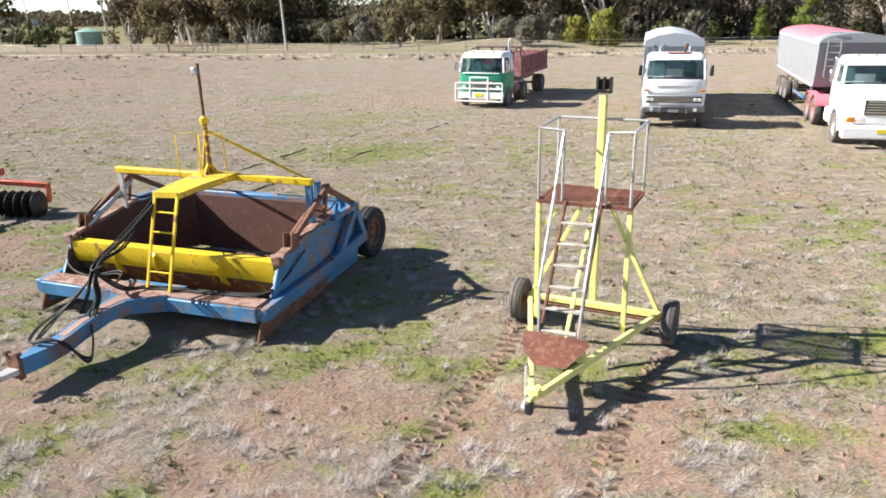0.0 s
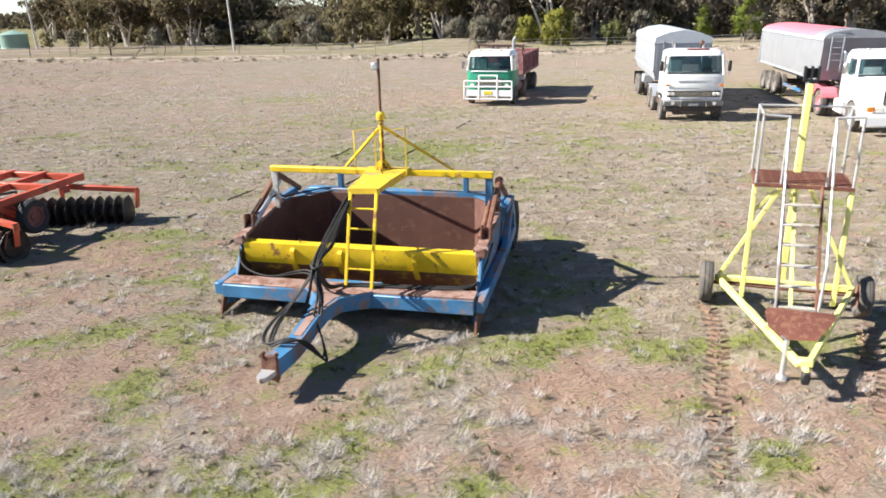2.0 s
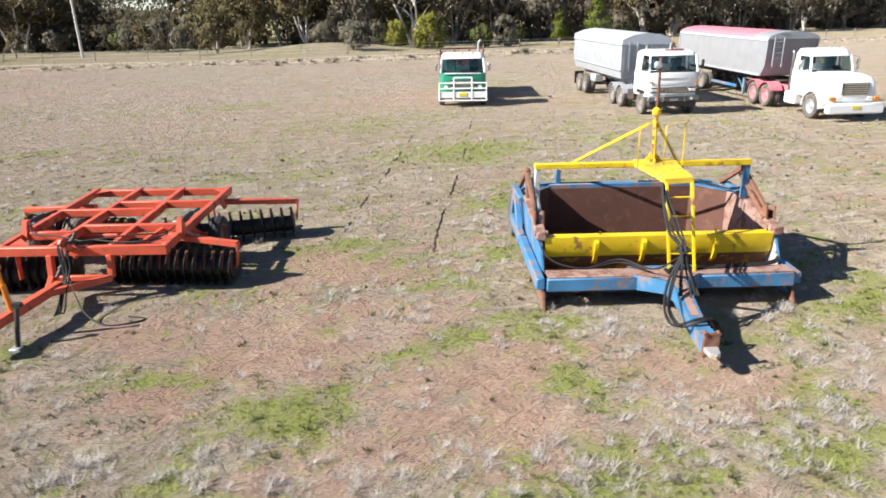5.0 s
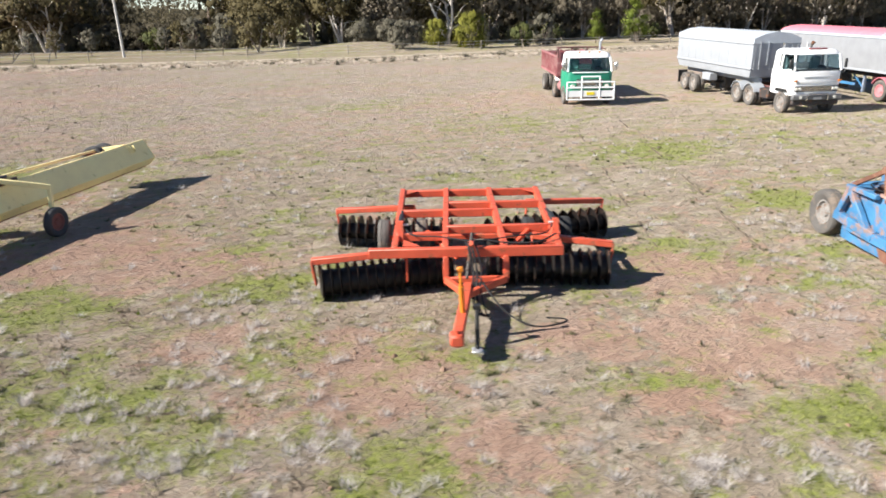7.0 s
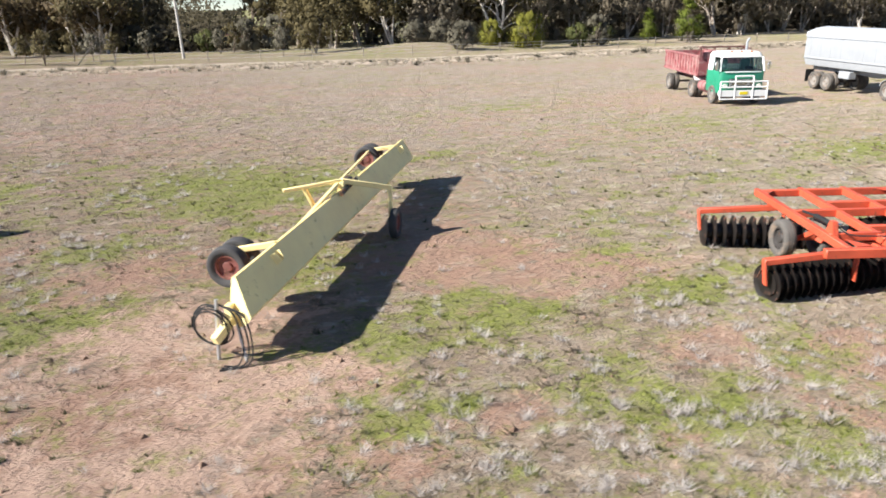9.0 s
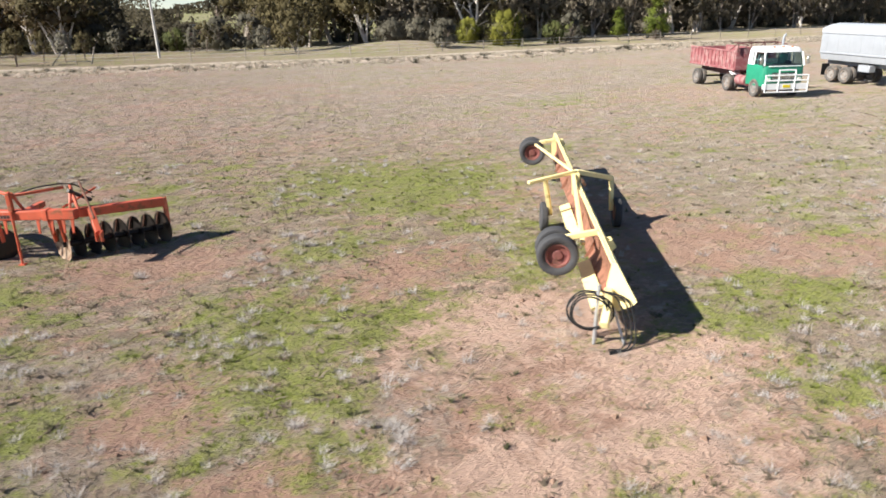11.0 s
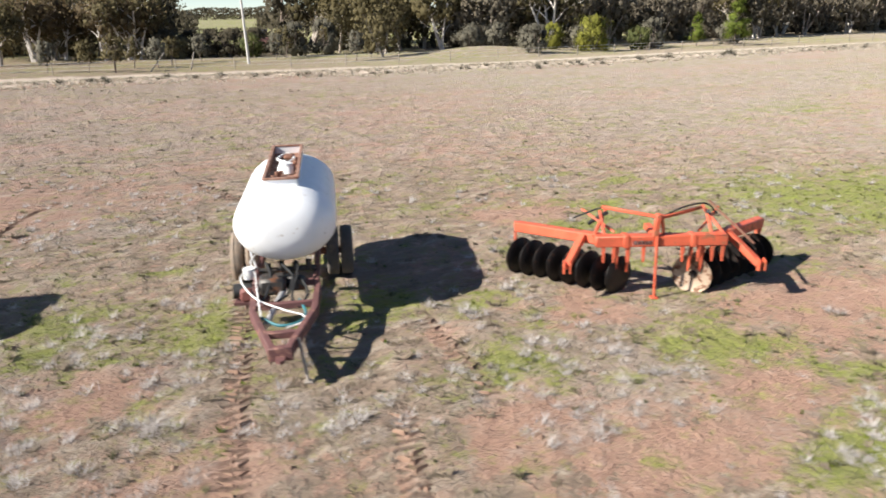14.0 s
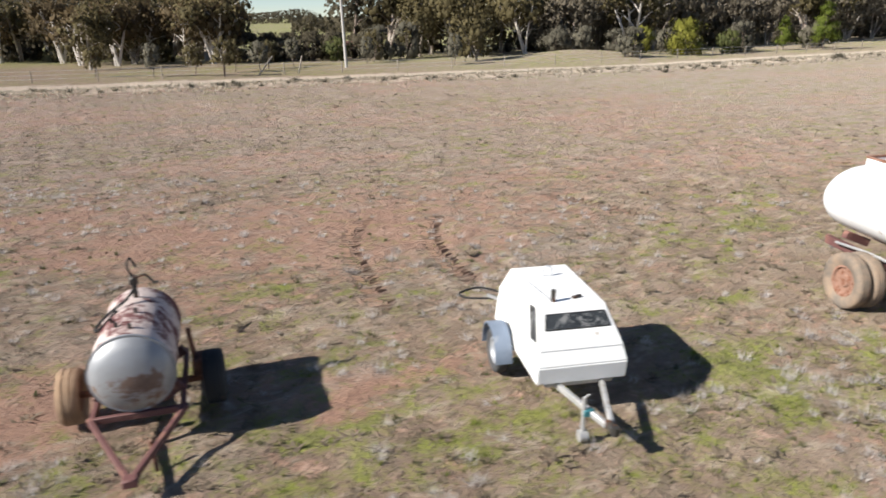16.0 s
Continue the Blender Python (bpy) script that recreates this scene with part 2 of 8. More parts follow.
M["deadstalk"] = leaf("dead_grey_stalks", (0.60, 0.545, 0.505), (0.88, 0.82, 0.78), 0.35)
M["blade"] = leaf("green_grass_blades", (0.115, 0.150, 0.018), (0.26, 0.29, 0.055), 0.3)
M["verge"] = leaf("pale_verge_straw", (0.56, 0.49, 0.385), (0.82, 0.74, 0.61), 0.3)
M["tussock"] = leaf("old_brown_grass", (0.20, 0.155, 0.105), (0.42, 0.345, 0.265), 0.25)
M["weed"] = leaf("dull_green_weed_leaves", (0.11, 0.115, 0.05), (0.24, 0.22, 0.12), 0.3)


# ---- building helpers ----
def B():
    return bmesh.new()


def part(name, bm, material, parent=None, label="", smooth=True):
    me = bpy.data.meshes.new(name)
    bm.to_mesh(me)
    bm.free()
    if smooth:
        me.polygons.foreach_set("use_smooth", [True] * len(me.polygons))
        me.set_sharp_from_angle(angle=radians(38))
    me.materials.append(M[material] if isinstance(material, str) else material)
    ob = new(name, me)
    ob.parent = parent
    return tagged(ob, label)


def thing(name, m, label, category, group=""):
    ob = new(name)
    ob.empty_display_size = 0.2
    ob.matrix_basis = m
    return tagged(ob, label, category, group)


def box(bm, c, s, rot=(0, 0, 0), bev=0.0):
    m = Matrix.LocRotScale(c, Euler([radians(a) for a in rot]), s)
    r = bmesh.ops.create_cube(bm, size=1, matrix=m)
    if bev:
        es = list({e for v in r["verts"] for e in v.link_edges})
        bmesh.ops.bevel(bm, geom=es, offset=bev, segments=1, affect="EDGES", profile=0.7)
    return bm


def bar(bm, p, q, w, h, bev=0.0, up=(0, 0, 1)):
    """A straight section of width w and height h from p to q."""
    p, q = Vector(p), Vector(q)
    y = (q - p).normalized()
    x = y.cross(Vector(up))
    if x.length < 1e-4:
        x = Vector((1, 0, 0))
    x.normalize()
    z = x.cross(y)
    m = Matrix((x, y, z)).transposed().to_4x4()
    m.translation = (p + q) / 2
    r = bmesh.ops.create_cube(bm, size=1, matrix=m @ Matrix.Diagonal((w, (q - p).length, h, 1)))
    if bev:
        es = list({e for v in r["verts"] for e in v.link_edges})
        bmesh.ops.bevel(bm, geom=es, offset=bev, segments=1, affect="EDGES", profile=0.7)
    return bm


def rod(bm, p, q, r, n=8, r2=None):
    p, q = Vector(p), Vector(q)
    rot = (q - p).to_track_quat("Z", "Y").to_matrix().to_4x4()
    bmesh.ops.create_cone(bm, cap_ends=True, segments=n, radius1=r, radius2=r if r2 is None else r2, depth=(q - p).length,
                          matrix=Matrix.Translation((p + q) / 2) @ rot)
    return bm


def lathe(bm, prof, c=(0, 0, 0), n=28, axis="x", caps=True):
    """A body turned about an axis through c: rows of (along, radius)."""
    rings = []
    for a, r in prof:
        ring = []
        for k in range(n):
            w = 2 * math.pi * k / n
            v = (a, r * math.cos(w), r * math.sin(w))
            if axis == "y":
                v = (v[1], v[0], v[2])
            elif axis == "z":
                v = (v[1], v[2], v[0])
            ring.append(bm.verts.new(Vector(v) + Vector(c)))
        rings.append(ring)
    for i in range(len(rings) - 1):
        for k in range(n):
            bm.faces.new((rings[i][k], rings[i][(k + 1) % n], rings[i + 1][(k + 1) % n], rings[i + 1][k]))
    for ring in (rings[0], rings[-1]) if caps else ():
        bm.faces.new(ring)
    bmesh.ops.recalc_face_normals(bm, faces=bm.faces)
    return bm


def curve_points(pts, steps=7):
    """A smooth line through the points."""
    p = [Vector(v) for v in pts]
    p = [2 * p[0] - p[1]] + p + [2 * p[-1] - p[-2]]
    out = []
    for i in range(1, len(p) - 2):
        for k in range(steps):
            t = k / steps
            out.append(0.5 * (2 * p[i] + (p[i + 1] - p[i - 1]) * t + (2 * p[i - 1] - 5 * p[i] + 4 * p[i + 1] - p[i + 2]) * t * t
                              + (3 * p[i] - p[i - 1] - 3 * p[i + 1] + p[i + 2]) * t ** 3))
    return out + [p[-2]]


def pipe(bm, pts, r, n=6, steps=7):
    line = curve_points(pts, steps) if steps else [Vector(v) for v in pts]
    last = None
    side = Vector((0.31, 0.17, 0.93))
    for i, c in enumerate(line):
        d = (line[min(i + 1, len(line) - 1)] - line[max(i - 1, 0)]).normalized()
        x = d.cross(side)
        if x.length < 0.05:
            x = d.cross(Vector((1, 0, 0)))
        x.normalize()
        y = d.cross(x)
        ring = [bm.verts.new(c + r * (math.cos(2 * math.pi * k / n) * x + math.sin(2 * math.pi * k / n) * y)) for k in range(n)]
        if last:
            for k in range(n):
                bm.faces.new((last[k], last[(k + 1) % n], ring[(k + 1) % n], ring[k]))
        else:
            bm.faces.new(ring)
        last = ring
    bm.faces.new(last)
    bmesh.ops.recalc_face_normals(bm, faces=bm.faces)
    return bm


def slab(bm, pts, depth):
    """A flat plate: an outline of points, thickened along the vector depth."""
    a = [bm.verts.new(Vector(p)) for p in pts]
    b = [bm.verts.new(Vector(p) + Vector(depth)) for p in pts]
    bm.faces.new(a)
    bm.faces.new(b[::-1])
    n = len(a)
    for i in range(n):
        bm.faces.new((a[i], b[i], b[(i + 1) % n], a[(i + 1) % n]))
    bmesh.ops.recalc_face_normals(bm, faces=bm.faces)
    return bm


def loft(bm, sections, close=True):
    """A skin over matching closed outlines."""
    rings = [[bm.verts.new(Vector(p)) for p in s] for s in sections]
    n = len(rings[0])
    for i in range(len(rings) - 1):
        for k in range(n):
            bm.faces.new((rings[i][k], rings[i][(k + 1) % n], rings[i + 1][(k + 1) % n], rings[i + 1][k]))
    if close:
        bm.faces.new(rings[0])
        bm.faces.new(rings[-1])
    bmesh.ops.recalc_face_normals(bm, faces=bm.faces)
    return bm


def wheel(parent, c, r, w, tyre="rubber", rim="chassis", out=-1, lugs=0, name="wheel", rim_r=0.58):
    """A tyre about the x axis with a dished rim; out says on which side the dish shows."""
    bm = B()
    h = w / 2
    prof = [(-h * 0.62, r * rim_r), (-h * 0.9, r * 0.7), (-h, r * 0.82), (-h * 0.93, r * 0.93), (-h * 0.72, r * 0.985), (-h * 0.4, r), (-h * 0.36, r * 0.972),
            (-h * 0.28, r * 0.972), (-h * 0.24, r), (h * 0.24, r), (h * 0.28, r * 0.972), (h * 0.36, r * 0.972), (h * 0.4, r), (h * 0.72, r * 0.985),
            (h * 0.93, r * 0.93), (h, r * 0.82), (h * 0.9, r * 0.7), (h * 0.62, r * rim_r)]
    lathe(bm, prof, c, 36, caps=False)
    if lugs:
        for k in range(lugs):
            a = 2 * math.pi * k / lugs
            for s in (-1, 1):
                a2 = a + (math.pi / lugs if s > 0 else 0)
                box(bm, (c[0] + s * h * 0.62, c[1] + r * 0.995 * math.cos(a2), c[2] + r * 0.995 * math.sin(a2)), (h * 0.55, r * 0.05, r * 0.09), (math.degrees(a2) - 90 + 90, 0, 0))
    ty = part(name, bm, tyre, parent)
    bm = B()
    q = r * rim_r
    s = out
    lathe(bm, [(c_ * s, rr) for c_, rr in ((-h * 0.64, q * 0.6), (-h * 0.64, q * 1.02), (h * 0.68, q * 1.03), (h * 0.68, q * 0.9), (h * 0.30, q * 0.82), (h * 0.24, q * 0.45), (h * 0.5, q * 0.36), (h * 0.52, q * 0.12))], c, 24)
    for k in range(6):
        a = k * math.pi / 3
        rod(bm, (c[0] + s * h * 0.2, c[1] + q * 0.6 * math.cos(a), c[2] + q * 0.6 * math.sin(a)), (c[0] + s * h * 0.36, c[1] + q * 0.6 * math.cos(a), c[2] + q * 0.6 * math.sin(a)), q * 0.055, 6)
    part("rim", bm, rim, ty)
    return ty


# ---- ground ----
def value_noise(x, y, size, seed):
    g = np.random.default_rng(seed).random((64, 64))
    u, v = x / size, y / size
    i, j = np.floor(u).astype(int), np.floor(v).astype(int)
    fu, fv = u - i, v - j
    fu, fv = fu * fu * (3 - 2 * fu), fv * fv * (3 - 2 * fv)
    g00, g10, g01, g11 = g[i % 64, j % 64], g[(i + 1) % 64, j % 64], g[i % 64, (j + 1) % 64], g[(i + 1) % 64, (j + 1) % 64]
    return (g00 * (1 - fu) + g10 * fu) * (1 - fv) + (g01 * (1 - fu) + g11 * fu) * fv


def fbm(x, y, size, seed, octaves=4, gain=0.55):
    total, amp, norm = 0, 1.0, 0
    for o in range(octaves):
        c, s = math.cos(o * 0.7), math.sin(o * 0.7)
        total = total + amp * value_noise(c * x - s * y + 91.7 * o, s * x + c * y + 33.3 * o, size / 2 ** o, seed + o)
        norm += amp
        amp *= gain
    return total / norm


def smooth(v, lo, hi):
    w = np.clip((v - lo) / (hi - lo), 0, 1)
    return w * w * (3 - 2 * w)


def road_near(x):
    return 73.5 - 0.20 * np.minimum(x, 0) - 0.02 * np.maximum(x, 0)


def road_wide(x):
    return 8.5 - 0.06 * np.minimum(x, 0)


# bare, sandy, green and dead places on the paddock, west to east: x, y, size
BARE_WEST = [(-51.3, 32.9, 1.2), (-50.9, 43.7, 2), (-48.8, 40.2, 2.4), (-47.5, 31.4, 0.8), (-44.3, 39.5, 4.2), (-42.2, 26.6, 0.9),
             (-41.1, 23.8, 0.7), (-38.9, 43, 2.2), (-37, 23, 1), (-35.6, 21.6, 1.1), (-34.4, 19, 0.9), (-34.4, 25.6, 0.9),
             (-34.1, 22.1, 1), (-31.7, 30.8, 1.1), (-31.3, 17.5, 0.6), (-31.2, 15.9, 0.4), (-30.7, 23.5, 1.4), (-30.4, 15.6, 0.6),
             (-28.2, 14.6, 1), (-26.6, 15.7, 1.5), (-26.3, 14.3, 0.9), (-26.1, 21, 1.3), (-25.6, 15.9, 1.1), (-24.3, 13.9, 0.5),
             (-23.6, 15.2, 0.8), (-23.5, 13.5, 0.4), (-21.6, 13.5, 0.6), (-20.1, 19.7, 1.9), (-18.1, 14.3, 0.8)]
BARE_EAST = [(-18, 17.7, 1.3), (-15.9, 13.3, 0.6), (-15.8, 11.9, 1), (-14.9, 9.6, 0.8), (-12.4, 9.9, 0.6), (-12.4, 12.3, 1),
             (-10.6, 10.7, 1.2), (-10.2, 7.8, 0.8), (-9.2, 13.8, 1.3), (-8.8, 9, 0.8), (-8.8, 10.9, 1), (-7.9, 7.5, 0.6), (-7.6, 9, 1.1),
             (-5.3, 8.1, 0.9), (-3.5, 6.3, 0.4), (-2, 6.3, 0.6), (-1.9, 6, 0.5), (-1.3, 7.6, 0.8), (-0.9, 7.5, 0.8), (-0.8, 8.4, 0.6),
             (-0.7, 6.6, 0.5), (0.6, 6.7, 0.6), (0.9, 5.6, 0.5), (1, 7.2, 0.8), (2.4, 6.3, 0.5), (2.6, 7.6, 0.5), (3, 7.6, 0.5),
             (5.2, 6.9, 0.5)]
BARE = BARE_WEST + BARE_EAST
SAND = [(-27.8, 14.6, 0.9), (-27.6, 14.3, 1.1), (-25.6, 18, 1.8), (-25.5, 14, 1.2), (-24.7, 15.5, 1.5)]
GREEN_WEST = [(-48.2, 30.4, 0.6), (-47.8, 35.8, 0.9), (-42.5, 29.2, 1.2), (-42.4, 28.5, 1.1), (-41.9, 25.2, 0.4), (-40.4, 27.8, 1.2),
              (-37.5, 27.5, 0.8), (-36.8, 24.5, 0.8), (-34.4, 17.9, 0.8), (-34.3, 20.7, 0.9), (-33.3, 19, 0.8), (-33.3, 23.3, 1),
              (-32.8, 18.1, 0.6), (-31, 16.8, 0.5), (-30.1, 30.5, 0.9), (-29.9, 15.7, 0.8), (-29.6, 18.2, 1.6), (-28.8, 20, 1.8),
              (-27.5, 19.1, 1.5), (-27.3, 15.6, 0.4), (-27.3, 23, 1.2), (-26, 14.4, 0.4), (-23.6, 25.9, 2)]
GREEN_MID = [(-23.4, 28.2, 3.5), (-23.2, 13.7, 0.5), (-23.1, 20.3, 1.4), (-22.8, 16.1, 0.9), (-22.1, 14.3, 0.5), (-21.2, 17.3, 0.9),
             (-20.5, 16.4, 1.1), (-20.3, 13.9, 0.6), (-19.4, 12.7, 0.9), (-18.4, 11.5, 0.9), (-17, 18.1, 0.9), (-16.9, 16.1, 1.1),
             (-16.8, 13.4, 1), (-16.3, 11.5, 0.6), (-15.8, 9.9, 0.8), (-15.4, 12.4, 1.1), (-11.9, 7.9, 0.4), (-11.9, 10.4, 0.6),
             (-10.8, 8.9, 0.9), (-9.7, 10.9, 0.4), (-8.8, 14.5, 1.2), (-8.3, 6.8, 0.8), (-8.1, 9.9, 0.9)]
GREEN_EAST = [(-7, 6.6, 0.4), (-7, 9.7, 0.8), (-6.6, 7.9, 0.4), (-6.5, 8.2, 0.5), (-5.3, 6.5, 0.4), (-4.9, 6.1, 0.4), (-4.5, 7.1, 0.5),
              (-4.5, 8.7, 0.6), (-4, 6.3, 0.4), (-3.7, 17, 1.2), (-3.3, 8.5, 0.5), (-2.6, 24, 2.2), (-2.5, 5.9, 0.4), (-1.6, 8.3, 0.5),
              (-1.5, 8.8, 0.8), (-0, 7.4, 0.4), (0, 8.5, 0.4), (0.1, 8.8, 0.4), (0.4, 6, 0.5), (0.6, 6.2, 0.4), (3.4, 7.4, 0.4),
              (4.4, 6.9, 0.5)]
GREEN = GREEN_WEST + GREEN_MID + GREEN_EAST
DEAD_WEST = [(-47.2, 31.9, 0.6), (-43.6, 28.8, 0.5), (-43.1, 25.8, 0.6), (-42.8, 26.7, 0.5), (-42.1, 28.1, 0.6), (-41.6, 25.3, 0.5),
             (-41.6, 35, 1.4), (-40.9, 26.6, 0.8), (-39.8, 24.6, 0.5), (-39.1, 24, 0.5), (-37.5, 24, 0.5), (-36.8, 22.5, 0.6),
             (-35.9, 23.5, 1.2), (-35.8, 24.3, 1.4), (-35.3, 18.5, 0.6), (-35.3, 26, 0.6), (-34.2, 20.7, 0.8), (-33.4, 17.3, 0.4),
             (-32.6, 17.1, 0.5), (-30.4, 19.3, 0.7), (-30.2, 16.6, 0.4), (-28.5, 16.3, 0.8)]
DEAD_MID = [(-25.1, 13.8, 0.4), (-22.4, 14.6, 0.6), (-20.9, 12.4, 0.4), (-20.4, 13.3, 0.6), (-19.6, 12.7, 0.5), (-19, 11.1, 0.5),
            (-18.6, 12.3, 0.5), (-18.3, 14.4, 0.5), (-18, 11.2, 0.8), (-17.9, 13.7, 0.6), (-17.3, 11.2, 0.9), (-16.8, 15.3, 1.1),
            (-16.4, 9.6, 0.4), (-14.4, 11.5, 0.5), (-14.3, 19.3, 0.8), (-14, 9.3, 0.4), (-13.1, 8.6, 0.4), (-12.2, 8.4, 0.4),
            (-11.6, 8.1, 0.4), (-9, 12.3, 0.4), (-8.8, 7.4, 0.4), (-8.8, 11, 0.6)]
DEAD_EAST = [(-8.4, 6.4, 0.4), (-8.2, 6.8, 0.5), (-6.2, 6.5, 0.8), (-6.1, 7.4, 0.8), (-6.1, 9.9, 0.8), (-4.8, 6.5, 0.4), (-4.1, 6.4, 0.4),
             (-3.3, 6.6, 0.6), (-3.2, 6.9, 0.4), (-2.9, 7.7, 0.4), (-2.2, 6.8, 0.4), (-1.9, 6.7, 0.4), (-0.7, 6.7, 0.5), (-0.6, 8.4, 0.5),
             (-0.4, 5.8, 0.5), (-0.4, 6.3, 0.6), (0.8, 6.4, 0.5), (1.3, 7, 0.4), (1.5, 7.2, 0.5), (3.3, 6.4, 0.5), (3.9, 8.8, 0.4),
             (4.2, 7.3, 0.5)]
DEAD = DEAD_WEST + DEAD_MID + DEAD_EAST


def spots(x, y, rows):
    s = np.zeros_like(x)
    wx = x + 1.5 * (fbm(x, y, 1.3, 50, 4, 0.65) - 0.5)
    wy = y + 1.5 * (fbm(x, y, 1.3, 60, 4, 0.65) - 0.5)
    for cx, cy, r in rows:
        s = np.maximum(s, np.exp(-(((wx - cx) / (1.3 * r)) ** 2 + ((wy - cy) / (0.95 * r)) ** 2) * 1.1))
    return s


# wheel tracks pressed into the paddock: way points and width
TRACKS = [([(-0.3, 5.6), (0.2, 6.8), (0.62, 7.75), (1.15, 8.8), (1.5, 9.9)], 0.30), ([(1.9, 5.6), (2.35, 6.9), (2.85, 7.9), (3.5, 8.9)], 0.30),
          ([(-41.0, 22.7), (-40.45, 25.0), (-39.85, 27.3), (-39.4, 29.0)], 0.36), ([(-39.3, 21.9), (-39.05, 22.6), (-38.55, 24.0)], 0.34),
          ([(-46.0, 34.05), (-45.65, 36.05), (-45.3, 37.6), (-44.65, 38.95), (-44.1, 39.7)], 0.46), ([(-44.0, 34.4), (-43.9, 35.45), (-43.57, 36.8), (-43.1, 37.95), (-42.45, 38.95)], 0.46),
          ([(-37.3, 23.74), (-36.97, 26.73)], 0.3), ([(-37.8, 36.14), (-38.57, 39.59)], 0.4)]


RUTS = [([(-13.2, 7.2), (-11.3, 10.1), (-9.07, 14.76), (-7.2, 18.9), (-5.73, 21.95), (-2.95, 28.04), (-1.6, 31)], 0.13),
        ([(-11.3, 7.2), (-9.96, 9.11), (-7.47, 13.2), (-6.33, 15.73), (-3.74, 21.07), (-0.98, 27.11), (0.3, 30)], 0.13)]


def track_field(x, y, lines=None):
    """Signed distance to the middle of the nearest track, over its half width, and the way along it."""
    best, along = np.full_like(x, 9.0), np.zeros_like(x)
    for pts, w in lines or TRACKS + RUTS:
        run = 0.0
        line = curve_points([(a, b, 0) for a, b in pts], 5)
        for p, q in zip(line[:-1], line[1:]):
            dx, dy = q.x - p.x, q.y - p.y
            ln = math.hypot(dx, dy)
            k = np.clip(((x - p.x) * dx + (y - p.y) * dy) / ln ** 2, 0, 1)
            d = np.hypot(x - p.x - k * dx, y - p.y - k * dy) / (w / 2)
            side = np.sign((x - p.x) * dy - (y - p.y) * dx)
            closer = d < np.abs(best)
            along = np.where(closer, run + k * ln, along)
            best = np.where(closer, d * side, best)
            run += ln
    return best, along


def plain_track(x, y):
    """1 where the nearest track is a smooth thin rut."""
    return (np.abs(track_field(x, y, RUTS)[0]) * 0.13 < np.abs(track_field(x, y, TRACKS)[0]) * 0.4) * 1.0


def away(x, y):
    """0 among the machines, 1 out on the grazed field beyond them."""
    return smooth(y - np.interp(x, (-60, -40, -20, 0, 12), (40, 34, 24, 20, 18)), 0, 16)


def cover(x, y):
    """How bare, how green and how pale (dead growth) the ground is at a place."""
    far = away(x, y)
    bare = 0.30 * smooth(fbm(x, y * 1.3, 3.2, 11, 5, 0.7), 0.46, 0.66) + 1.0 * spots(x, y, BARE)
    bare = np.maximum(bare, 1.2 * spots(x, y, SAND)) + 0.22 * smooth(fbm(x, y * 1.6, 1.0, 15, 3), 0.50, 0.72)
    green = 0.16 + 0.45 * smooth(fbm(x, y * 1.5, 3.4, 21, 5, 0.7), 0.46, 0.70)
    green = green * (0.35 + 1.3 * smooth(fbm(x, y * 1.4, 0.8, 25, 3), 0.3, 0.7))
    green = np.maximum(green * 0.75, spots(x, y, GREEN) * (0.75 + 0.8 * fbm(x, y, 0.6, 27, 3)))
    dead = np.maximum(0.45 * smooth(fbm(x, y, 2.6, 31, 4), 0.54, 0.70), spots(x, y, DEAD)) + 0.25 * smooth(fbm(x, y, 1.0, 33, 3), 0.55, 0.7)
    d, _ = track_field(x, y, TRACKS)
    bare = np.maximum(bare, 0.55 * smooth(1.3 - np.abs(d), 0.0, 0.5))
    bare = np.clip(bare, 0, 1) * (1 - far) + far * (0.05 + 0.62 * smooth(fbm(x, y * 2.0, 9, 13, 5, 0.65), 0.34, 0.72))
    green = green * (1 - 0.4 * smooth(-x, 33, 42))
    green = np.clip(green, 0, 1) * (1 - 0.75 * far) + far * (0.20 + 0.30 * smooth(x, -26, -2) * (1 - smooth(y, 34, 60))) * smooth(fbm(x, y * 1.6, 7, 23, 5, 0.65), 0.2, 0.8)
    dead = dead * (1 - 0.5 * far) + 0.75 * far
    rd = smooth(y, road_near(x) - 0.8, road_near(x) + 0.8)
    bare, green, dead = bare * (1 - rd), green * (1 - rd), dead * (1 - rd)
    return np.clip(bare, 0, 1), np.clip(green * (1 - np.clip(bare, 0, 1) * 0.8), 0, 1), np.clip(dead, 0, 1)


def hummock(x, y):
    """Low mounds of matted growth, none on the bare places."""
    open_ground = np.clip(np.maximum(spots(x, y, BARE), 1.3 * spots(x, y, SAND)), 0, 1)
    lump = smooth(fbm(x * 0.8, y * 1.15, 0.62, 81, 3, 0.6), 0.48, 0.74)
    return lump * (1 - 0.9 * open_ground) * (1 - smooth(y, road_near(x) - 3, road_near(x)))


def height(x, y):
    z = -0.0078 * np.maximum(y - 24, 0) * smooth(y, 18, 34)
    z = np.maximum(z, -0.85)
    z = z + 0.05 * (fbm(x, y, 2.2, 71, 3) - 0.5) + 0.03 * (fbm(x, y, 0.5, 77, 2) - 0.5)
    z = z + 0.075 * hummock(x, y) * (0.35 + 0.65 * smooth(-x, 14, 34))
    d, _ = track_field(x, y)
    z = z - 0.03 * smooth(1.2 - np.abs(d), 0.0, 0.5) * (1 - 0.85 * smooth(y, 10, 16) * (x > -14) * (x < 3))
    z = z + 1.0 * np.exp(-(((x - 7) / 9.0) ** 2 + ((y - 97) / 6.0) ** 2))
    n = road_near(x)
    z = z + 0.30 * np.exp(-((y - n - 1.6) / 1.5) ** 2)
    return z


